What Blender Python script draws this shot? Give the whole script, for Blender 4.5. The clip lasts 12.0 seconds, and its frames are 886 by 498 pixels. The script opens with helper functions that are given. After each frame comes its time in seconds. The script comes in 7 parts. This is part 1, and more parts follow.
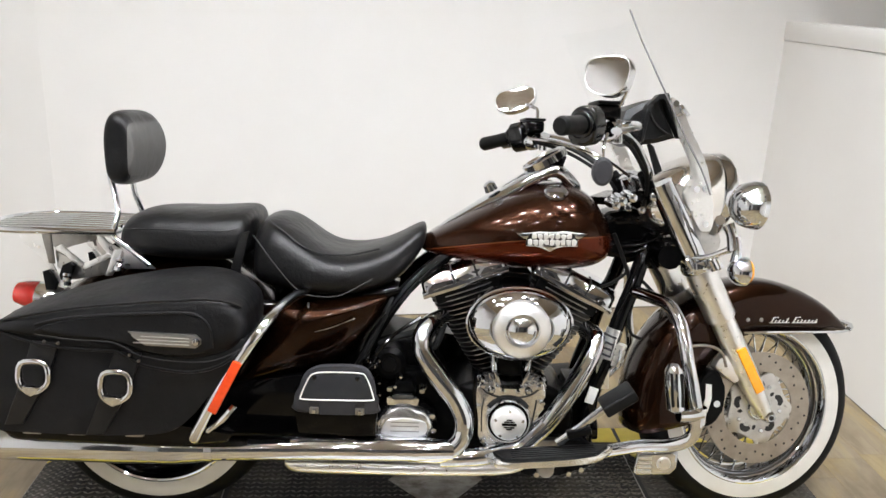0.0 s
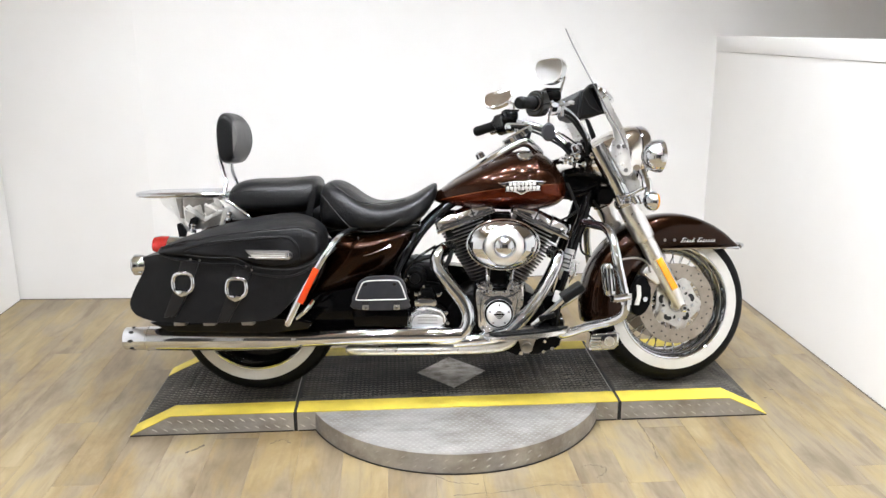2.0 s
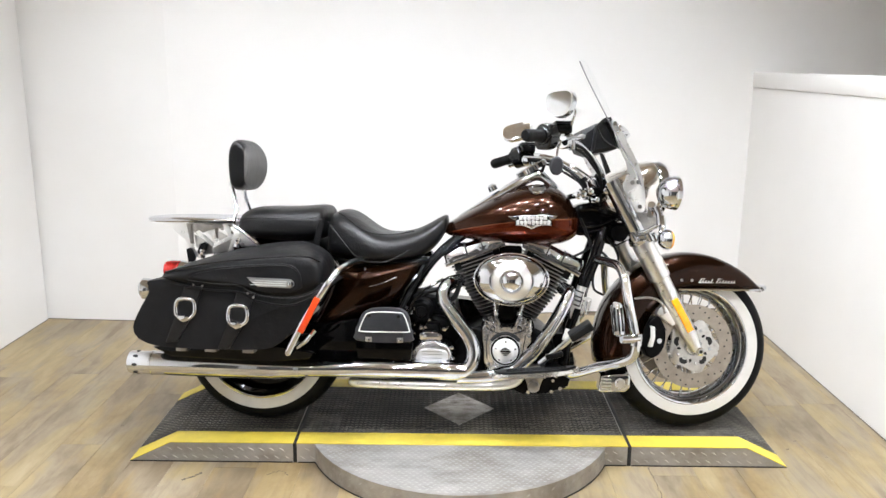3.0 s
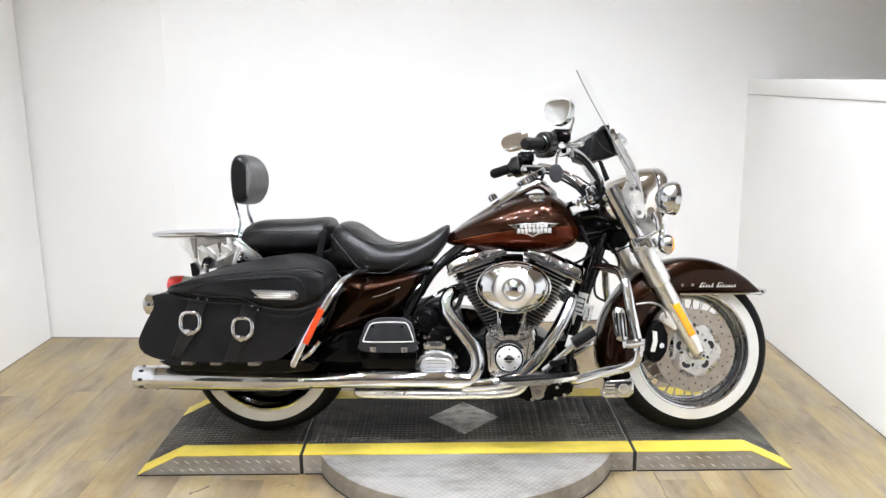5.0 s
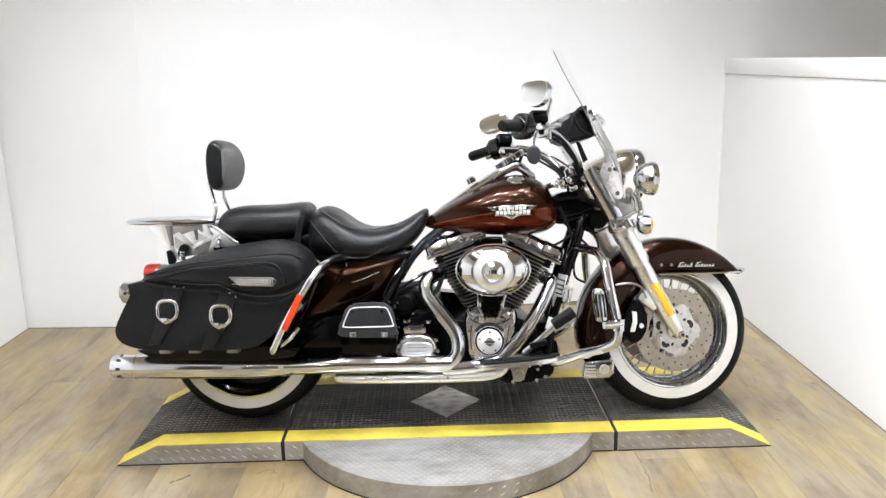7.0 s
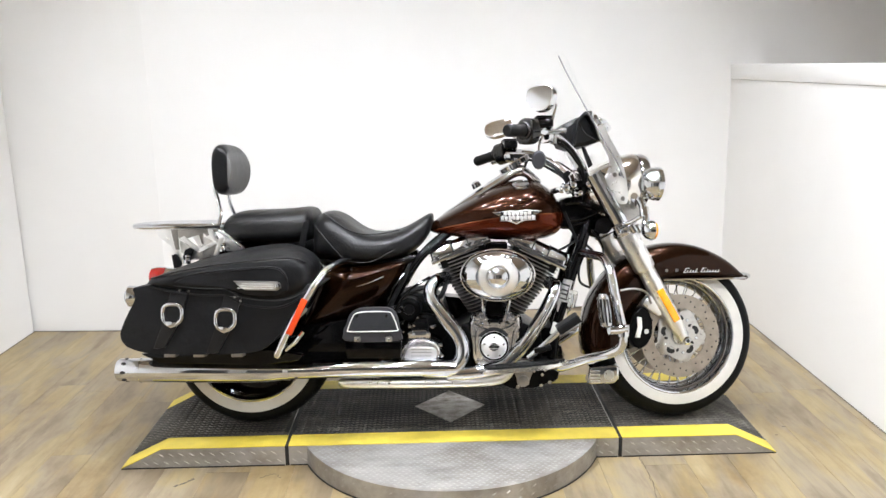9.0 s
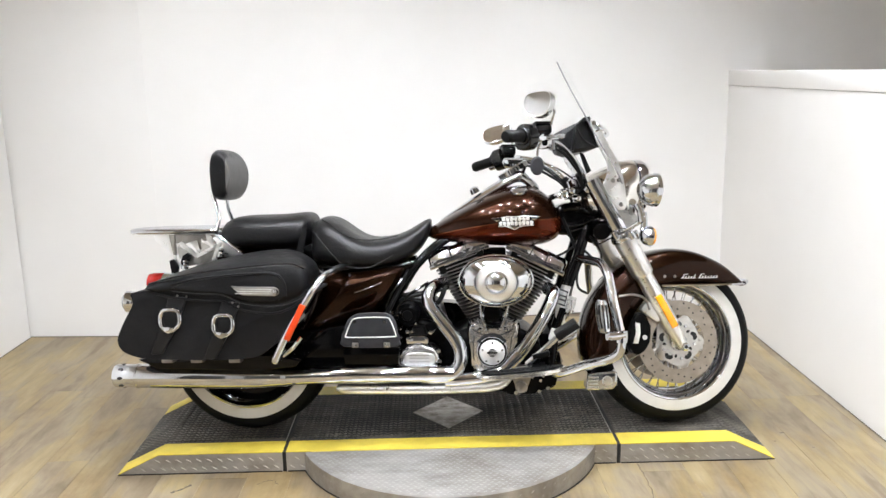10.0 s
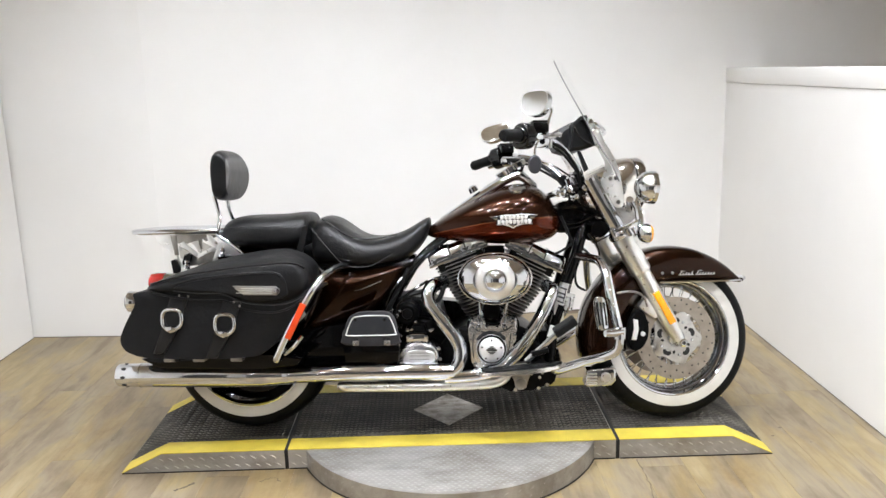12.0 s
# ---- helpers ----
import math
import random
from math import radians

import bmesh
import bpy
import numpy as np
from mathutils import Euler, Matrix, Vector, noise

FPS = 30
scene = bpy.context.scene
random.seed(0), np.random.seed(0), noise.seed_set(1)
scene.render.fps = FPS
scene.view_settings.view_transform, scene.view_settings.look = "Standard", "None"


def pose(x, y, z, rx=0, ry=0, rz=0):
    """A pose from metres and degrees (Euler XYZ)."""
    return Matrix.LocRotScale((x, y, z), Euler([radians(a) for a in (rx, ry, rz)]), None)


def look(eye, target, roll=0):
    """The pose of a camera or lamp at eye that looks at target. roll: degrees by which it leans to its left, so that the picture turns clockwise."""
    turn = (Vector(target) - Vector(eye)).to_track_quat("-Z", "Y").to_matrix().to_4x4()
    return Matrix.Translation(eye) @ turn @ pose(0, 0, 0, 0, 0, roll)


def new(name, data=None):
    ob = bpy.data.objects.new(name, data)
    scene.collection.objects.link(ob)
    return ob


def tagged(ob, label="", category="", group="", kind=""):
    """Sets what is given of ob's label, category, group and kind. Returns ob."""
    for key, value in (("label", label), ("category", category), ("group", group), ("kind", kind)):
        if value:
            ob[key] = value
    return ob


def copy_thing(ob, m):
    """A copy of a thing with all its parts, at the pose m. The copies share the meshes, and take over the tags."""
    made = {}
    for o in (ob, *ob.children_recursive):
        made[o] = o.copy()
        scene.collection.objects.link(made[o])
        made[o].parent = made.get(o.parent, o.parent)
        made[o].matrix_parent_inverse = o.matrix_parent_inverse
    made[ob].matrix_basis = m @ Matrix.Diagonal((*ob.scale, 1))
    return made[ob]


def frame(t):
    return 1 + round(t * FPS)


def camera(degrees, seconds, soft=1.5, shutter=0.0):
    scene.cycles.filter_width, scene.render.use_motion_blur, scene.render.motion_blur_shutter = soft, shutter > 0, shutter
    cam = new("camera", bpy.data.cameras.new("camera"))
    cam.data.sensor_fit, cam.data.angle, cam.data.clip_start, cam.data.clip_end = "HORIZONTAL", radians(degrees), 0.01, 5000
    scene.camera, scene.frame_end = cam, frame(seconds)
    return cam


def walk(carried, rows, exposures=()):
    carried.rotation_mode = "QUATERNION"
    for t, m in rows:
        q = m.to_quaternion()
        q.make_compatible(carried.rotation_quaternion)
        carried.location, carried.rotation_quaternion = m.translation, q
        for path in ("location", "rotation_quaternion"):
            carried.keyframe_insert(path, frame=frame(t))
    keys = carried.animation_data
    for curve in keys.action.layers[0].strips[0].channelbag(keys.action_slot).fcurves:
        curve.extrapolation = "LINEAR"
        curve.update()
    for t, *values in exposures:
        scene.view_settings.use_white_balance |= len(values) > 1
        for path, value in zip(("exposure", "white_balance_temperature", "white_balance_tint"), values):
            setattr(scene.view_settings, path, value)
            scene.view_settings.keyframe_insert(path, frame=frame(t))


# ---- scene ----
cam = camera(56.8, 12.0)
PATH = [
    (0, (-0.1655, -2.022, 1.415), (-0.0155, -0.122, 0.8115), 2.3),
    (0.5, (-0.205, -2.391, 1.443), (-0.071, -0.447, 0.995), -0.0),
    (1, (-0.149, -2.695, 1.443), (-0.075, -0.75, 0.981), 1.5),
    (1.5, (-0.203, -2.905, 1.415), (-0.16, -0.961, 0.946), 0.2),
    (2, (-0.206, -2.996, 1.391), (-0.093, -1.068, 0.871), -0.4),
    (2.5, (-0.091, -2.956, 1.383), (-0.012, -1.017, 0.9), 1.0),
    (3, (-0.044, -2.946, 1.383), (-0.059, -0.996, 0.937), 0.4),
    (5, (-0.058, -2.972, 1.37), (-0.068, -1.014, 0.959), -0.7),
    (5.5, (-0.049, -2.96, 1.364), (-0.002, -1.014, 0.903), -1.1),
    (6, (-0.051, -2.963, 1.362), (-0.014, -1.015, 0.909), -0.9),
    (6.5, (-0.052, -2.961, 1.366), (-0.018, -1.011, 0.922), -1.2),
    (7, (-0.047, -2.959, 1.366), (-0.014, -1.011, 0.916), -1.3),
    (9, (-0.043, -2.959, 1.365), (-0.024, -1.007, 0.927), -1.2),
    (9.5, (-0.045, -2.956, 1.363), (-0.027, -1.002, 0.938), -1.0),
    (10, (-0.045, -2.957, 1.364), (-0.02, -1.003, 0.94), -1.1),
    (10.5, (-0.045, -2.957, 1.359), (-0.031, -1.005, 0.925), -0.8),
    (11, (-0.042, -2.959, 1.363), (-0.02, -1.006, 0.932), -0.8),
    (11.5, (-0.039, -2.969, 1.365), (-0.014, -1.014, 0.944), -1.0),
    (12, (-0.038, -2.98, 1.371), (-0.016, -1.027, 0.942), -1.5),
]
walk(cam, [(t, look(eye, target, roll)) for t, eye, target, roll in PATH],
     [(0, -0.32, 6800, 10), (2, -0.08, 6600, 10), (3, -0.04, 6600, 10), (5, -0.04, 6500, 10), (7, -0.02, 6500, 10), (9, -0.05, 6600, 10), (12, -0.20, 6650, 10)])

# ---- world and lamps ----
world = bpy.data.worlds.new("world")
scene.world = world
world.use_nodes = True
world.node_tree.nodes["Background"].inputs[0].default_value = (0.9, 0.93, 1.0, 1)
world.node_tree.nodes["Background"].inputs[1].default_value = 0.05
CEIL = 3.2
LAMPS = [(-1.30, -0.15), (-0.62, -0.30), (-0.30, -0.52), (0.55, -0.34), (0.88, -0.58), (1.25, 0.0), (-1.25, -1.25), (-0.95, -1.46), (0.12, -1.22), (0.45, -1.44), (1.22, -1.30), (-0.50, -2.55), (0.62, -2.75)]
GLOW = 635.0
SMALL = [(-1.75 + 1.05 * i + 0.22 * math.sin(3.1 * i + 1.7 * j), -3.7 - 0.85 * j + 0.18 * math.cos(2.3 * i + j)) for j in range(4) for i in range(5)]


# ---- materials ----
def nodes_of(name):
    m = bpy.data.materials.new(name)
    m.use_nodes = True
    nt = m.node_tree
    return m, nt, nt.nodes["Principled BSDF"]


def ramp_of(nt, fac, stops):
    n = nt.nodes.new("ShaderNodeValToRGB")
    while len(n.color_ramp.elements) < len(stops):
        n.color_ramp.elements.new(0.5)
    for e, (p, c) in zip(n.color_ramp.elements, stops):
        e.position, e.color = p, (*c, 1)
    nt.links.new(fac, n.inputs[0])
    return n.outputs[0]


def noise_of(nt, scale, detail=4, rough=0.5, stretch=None, coords="Object", kind="noise"):
    tc = nt.nodes.new("ShaderNodeTexCoord")
    mp = nt.nodes.new("ShaderNodeMapping")
    if stretch:
        mp.inputs["Scale"].default_value = stretch
    nt.links.new(tc.outputs[coords], mp.inputs[0])
    if kind == "voronoi":
        n = nt.nodes.new("ShaderNodeTexVoronoi")
        n.inputs["Scale"].default_value = scale
        nt.links.new(mp.outputs[0], n.inputs[0])
        return n.outputs["Distance"]
    n = nt.nodes.new("ShaderNodeTexNoise")
    n.inputs["Scale"].default_value, n.inputs["Detail"].default_value, n.inputs["Roughness"].default_value = scale, detail, rough
    nt.links.new(mp.outputs[0], n.inputs["Vector"])
    return n.outputs["Fac"]


def bump_of(nt, bsdf, height, strength, distance):
    b = nt.nodes.new("ShaderNodeBump")
    b.inputs["Strength"].default_value, b.inputs["Distance"].default_value = strength, distance
    nt.links.new(height, b.inputs["Height"])
    nt.links.new(b.outputs[0], bsdf.inputs["Normal"])


def simple(name, base, rough, metal=0.0, vary=0.12, scale=9.0, rvary=0.06, coat=0.0, bump=0.0, bscale=300.0, bdist=0.0006, stretch=None, spec=0.5):
    """A plain surface with two scales of variation in tone and gloss."""
    m, nt, b = nodes_of(name)
    lo = tuple(c * (1 - vary) for c in base)
    hi = tuple(min(1, c * (1 + vary)) for c in base)
    nt.links.new(ramp_of(nt, noise_of(nt, scale, 5, 0.6, stretch), [(0.3, lo), (0.7, hi)]), b.inputs["Base Color"])
    r = nt.nodes.new("ShaderNodeMapRange")
    r.inputs[3].default_value, r.inputs[4].default_value = max(0.02, rough - rvary), rough + rvary
    nt.links.new(noise_of(nt, scale * 4, 4, 0.6), r.inputs[0])
    nt.links.new(r.outputs[0], b.inputs["Roughness"])
    b.inputs["Metallic"].default_value = metal
    b.inputs["Coat Weight"].default_value = coat
    b.inputs["Coat Roughness"].default_value = 0.03
    b.inputs["Specular IOR Level"].default_value = spec
    if bump:
        bump_of(nt, b, noise_of(nt, bscale, 3, 0.6), bump, bdist)
    return m


CHROME = simple("chrome", (0.64, 0.66, 0.69), 0.05, 1.0, 0.03, 6, 0.02)
NACELLE = simple("pale_chrome", (0.78, 0.755, 0.72), 0.13, 1.0, 0.04, 8, 0.03)
SATIN = simple("satin_aluminium", (0.86, 0.86, 0.85), 0.29, 1.0, 0.08, 14, 0.06)
MACHINED = simple("machined_aluminium", (0.86, 0.86, 0.85), 0.42, 1.0, 0.06, 18, 0.06)
BRUSHED = simple("bright_brushed_aluminium", (0.93, 0.93, 0.92), 0.6, 1.0, 0.05, 18, 0.06)
GLOSS = simple("black_gloss_moulding", (0.004, 0.004, 0.0042), 0.16, 0.0, 0.2, 15, 0.05, spec=0.45)
STEEL = simple("brushed_steel", (0.33, 0.315, 0.295), 0.34, 1.0, 0.14, 30, 0.08)
BLACK = simple("black_gloss_paint", (0.002, 0.002, 0.0021), 0.08, 0.0, 0.2, 12, 0.04, spec=0.18)
CRINKLE = simple("black_crinkle_paint", (0.002, 0.002, 0.0021), 0.33, 0.0, 0.2, 20, 0.08, bump=0.3, bscale=500, spec=0.07)
FINS = simple("black_finned_metal", (0.006, 0.006, 0.006), 0.4, 0.0, 0.2, 20, spec=0.15)
FINEDGE = simple("machined_fin_edge", (0.46, 0.46, 0.46), 0.34, 1.0, 0.12, 40)
RUBBER = simple("black_rubber", (0.006, 0.006, 0.006), 0.5, 0.0, 0.25, 25, 0.1, bump=0.2, bscale=200, spec=0.14)
TYRE = simple("tyre_rubber", (0.0055, 0.0055, 0.0055), 0.55, 0.0, 0.3, 18, 0.1, bump=0.3, bscale=120, spec=0.10)
WHITEWALL = simple("whitewall_rubber", (0.56, 0.545, 0.51), 0.5, 0.0, 0.07, 12, 0.08)
PLASTIC = simple("black_plastic", (0.003, 0.003, 0.0032), 0.30, 0.0, 0.15, 20, spec=0.12)
GREY = simple("grey_rubber_pad", (0.034, 0.034, 0.038), 0.5, 0.0, 0.15, 25, spec=0.2)
PAD = simple("pad_rubber", (0.022, 0.023, 0.026), 0.5, 0.0, 0.15, 25, spec=0.2)
RED = simple("red_lens", (0.55, 0.015, 0.012), 0.15, 0.0, 0.15, 30, coat=0.5)
ORANGE = simple("orange_reflector", (0.68, 0.06, 0.012), 0.25, 0.0, 0.1, 60, coat=0.4)
AMBER = simple("amber_reflector", (0.9, 0.36, 0.01), 0.22, 0.0, 0.1, 60, coat=0.4)
YELLOW = simple("yellow_tape", (0.56, 0.44, 0.06), 0.5, 0.0, 0.22, 7, 0.1, bump=0.2, bscale=90, spec=0.3)
CARRIER = simple("cast_disc_carrier", (0.50, 0.49, 0.47), 0.30, 1.0, 0.14, 30, 0.08)
DISC = simple("worn_disc_steel", (0.34, 0.30, 0.255), 0.34, 1.0, 0.14, 30, 0.08)
POLISHED = simple("polished_casting", (0.88, 0.88, 0.88), 0.24, 1.0, 0.05, 20, 0.06, bump=0.4, bscale=36, bdist=0.004)
SMOKE = simple("pale_grey_lens", (0.42, 0.42, 0.43), 0.15, 0.0, 0.15, 30, coat=0.5)
MIRROR = simple("mirror_glass", (0.70, 0.705, 0.715), 0.02, 1.0, 0.0)
EDGE = simple("screen_edge_grey", (0.20, 0.20, 0.20), 0.25, 0.0, 0.2, 20)
WHITEPAINT = simple("white_line", (0.75, 0.75, 0.72), 0.4)
JOINT = simple("brown_joint", (0.10, 0.085, 0.07), 0.8)
# near-black that stands for the shade in gaps, holes and grooves
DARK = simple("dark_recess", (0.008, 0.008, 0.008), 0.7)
def hide(name, base, rough, spec):
    """Grained leather: fine pebble, slow creases, scuffed gloss."""
    m, nt, b = nodes_of(name)
    nt.links.new(ramp_of(nt, noise_of(nt, 7, 5, 0.65), [(0.3, tuple(c * 0.65 for c in base)), (0.72, tuple(c * 1.5 for c in base))]), b.inputs["Base Color"])
    r = nt.nodes.new("ShaderNodeMapRange")
    r.inputs[3].default_value, r.inputs[4].default_value = rough - 0.12, rough + 0.12
    nt.links.new(noise_of(nt, 11, 5, 0.7), r.inputs[0])
    nt.links.new(r.outputs[0], b.inputs["Roughness"])
    b.inputs["Specular IOR Level"].default_value = spec
    fine, slow = nt.nodes.new("ShaderNodeBump"), nt.nodes.new("ShaderNodeBump")
    slow.inputs["Strength"].default_value, slow.inputs["Distance"].default_value = 0.6, 0.008
    fine.inputs["Strength"].default_value, fine.inputs["Distance"].default_value = 0.5, 0.0009
    nt.links.new(noise_of(nt, 14, 4, 0.6), slow.inputs["Height"])
    nt.links.new(noise_of(nt, 320, 3, 0.6), fine.inputs["Height"])
    nt.links.new(slow.outputs[0], fine.inputs["Normal"])
    nt.links.new(fine.outputs[0], b.inputs["Normal"])
    return m


BAGHIDE = hide("black_saddlebag_leather", (0.0052, 0.0052, 0.0057), 0.46, 0.21)
LEATHER = hide("black_vinyl", (0.0044, 0.0044, 0.0047), 0.38, 0.28)


def two_tone_vinyl():
    """Black vinyl behind, grey textured vinyl in front of a seam."""
    m = hide("two_tone_vinyl", (0.0045, 0.0045, 0.0048), 0.33, 0.22)
    nt = m.node_tree
    b = nt.nodes["Principled BSDF"]
    tc, sep, cmp, mix, rmix = (nt.nodes.new(k) for k in ("ShaderNodeTexCoord", "ShaderNodeSeparateXYZ", "ShaderNodeMath", "ShaderNodeMix", "ShaderNodeMix"))
    cmp.operation = "GREATER_THAN"
    cmp.inputs[1].default_value = -0.790
    mix.data_type = "RGBA"
    nt.links.new(tc.outputs["Object"], sep.inputs[0])
    nt.links.new(sep.outputs[0], cmp.inputs[0])
    black, rough = b.inputs["Base Color"].links[0].from_socket, b.inputs["Roughness"].links[0].from_socket
    nt.links.new(cmp.outputs[0], mix.inputs[0])
    nt.links.new(cmp.outputs[0], rmix.inputs[0])
    nt.links.new(black, mix.inputs[6])
    mix.inputs[7].default_value = (0.105, 0.103, 0.099, 1)
    nt.links.new(rough, rmix.inputs[2])
    rmix.inputs[3].default_value = 0.62
    nt.links.new(mix.outputs[2], b.inputs["Base Color"])
    nt.links.new(rmix.outputs[0], b.inputs["Roughness"])
    return m


TWOTONE = two_tone_vinyl()
# lighter base than the bag hide: the straps' grey sheen is put into it
STRAP = hide("sheen_strap_leather", (0.009, 0.009, 0.0094), 0.40, 0.30)
STITCH = simple("grey_thread", (0.014, 0.014, 0.014), 0.7)


def paint(name, base, deep, flake=0.3):
    """Pearl paint under clear lacquer, fine metal flake in it."""
    m, nt, b = nodes_of(name)
    f = noise_of(nt, 900, 2, 0.7)
    nt.links.new(ramp_of(nt, f, [(0.35, deep), (0.7, base)]), b.inputs["Base Color"])
    b.inputs["Metallic"].default_value = flake
    b.inputs["Roughness"].default_value = 0.24
    b.inputs["Coat Weight"].default_value = 0.65
    b.inputs["Coat Roughness"].default_value = 0.02
    b.inputs["Coat IOR"].default_value = 1.28
    b.inputs["Specular IOR Level"].default_value = 0.08
    return m


BROWN = paint("root_beer_paint", (0.030, 0.0105, 0.0038), (0.006, 0.0021, 0.0009), 0.8)


def tank_paint():
    """Two-tone lacquer: dark brown above, copper red below a curved line, with a thin stripe between."""
    m, nt, b = nodes_of("two_tone_paint")
    tc = nt.nodes.new("ShaderNodeTexCoord")
    sep = nt.nodes.new("ShaderNodeSeparateXYZ")
    nt.links.new(tc.outputs["Object"], sep.inputs[0])

    def op(kind, a, c):
        n = nt.nodes.new("ShaderNodeMath")
        n.operation = kind
        for i, v in enumerate((a, c)):
            if isinstance(v, float):
                n.inputs[i].default_value = v
            else:
                nt.links.new(v, n.inputs[i])
        return n.outputs[0]

    u = op("ADD", sep.outputs[0], 0.05)
    line = op("ADD", op("MULTIPLY", u, 0.27), op("MULTIPLY", op("MULTIPLY", u, u), -0.30))
    d = op("SUBTRACT", sep.outputs[2], op("ADD", line, 0.698))
    f = noise_of(nt, 900, 2, 0.7)
    up = ramp_of(nt, f, [(0.35, (0.014, 0.005, 0.0025)), (0.7, (0.034, 0.0115, 0.0047))])
    low = ramp_of(nt, f, [(0.35, (0.05, 0.008, 0.002)), (0.7, (0.125, 0.019, 0.0045))])
    mix = nt.nodes.new("ShaderNodeMix")
    mix.data_type = "RGBA"
    nt.links.new(op("GREATER_THAN", d, 0.0), mix.inputs[0])
    nt.links.new(low, mix.inputs[6])
    nt.links.new(up, mix.inputs[7])
    stripe = nt.nodes.new("ShaderNodeMix")
    stripe.data_type = "RGBA"
    nt.links.new(op("LESS_THAN", op("ABSOLUTE", d, 0.0), 0.0012), stripe.inputs[0])
    nt.links.new(mix.outputs[2], stripe.inputs[6])
    stripe.inputs[7].default_value = (0.22, 0.075, 0.03, 1)
    nt.links.new(stripe.outputs[2], b.inputs["Base Color"])
    b.inputs["Metallic"].default_value = 0.7
    b.inputs["Roughness"].default_value = 0.24
    b.inputs["Coat Weight"].default_value = 0.65
    b.inputs["Coat Roughness"].default_value = 0.02
    b.inputs["Coat IOR"].default_value = 1.28
    b.inputs["Specular IOR Level"].default_value = 0.08
    return m


TANK = tank_paint()


def clear(name, tint, rough=0.02):
    m, nt, b = nodes_of(name)
    b.inputs["Base Color"].default_value = (*tint, 1)
    b.inputs["Roughness"].default_value = rough
    b.inputs["Transmission Weight"].default_value = 1.0
    b.inputs["IOR"].default_value = 1.15
    return m


def thin_clear():
    """Thin clear sheet: straight through, with a faint gloss."""
    m = bpy.data.materials.new("clear_polycarbonate")
    m.use_nodes = True
    nt = m.node_tree
    nt.nodes.remove(nt.nodes["Principled BSDF"])
    out = nt.nodes["Material Output"]
    a, b, mix = (nt.nodes.new(k) for k in ("ShaderNodeBsdfTransparent", "ShaderNodeBsdfGlossy", "ShaderNodeMixShader"))
    a.inputs[0].default_value = (0.994, 0.996, 0.996, 1)
    b.inputs["Roughness"].default_value = 0.03
    mix.inputs[0].default_value = 0.014
    nt.links.new(a.outputs[0], mix.inputs[1])
    nt.links.new(b.outputs[0], mix.inputs[2])
    nt.links.new(mix.outputs[0], out.inputs[0])
    return m


SCREEN = thin_clear()
GLASS = clear("lamp_glass", (0.95, 0.95, 0.95))


def wall_paint():
    m, nt, b = nodes_of("white_wall_paint")
    big = noise_of(nt, 0.9, 4, 0.6)
    nt.links.new(ramp_of(nt, big, [(0.3, (0.77, 0.755, 0.73)), (0.7, (0.82, 0.81, 0.79))]), b.inputs["Base Color"])
    b.inputs["Roughness"].default_value = 0.55
    bump_of(nt, b, noise_of(nt, 160, 3, 0.6), 0.12, 0.001)
    return m


WALL = wall_paint()
FARWALL = simple("far_wall_paint", (0.14, 0.136, 0.132), 0.6)
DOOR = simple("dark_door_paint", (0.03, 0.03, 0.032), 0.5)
CEILING = simple("tan_ceiling_paint", (0.60, 0.51, 0.405), 0.8, bump=0.1, bscale=90)


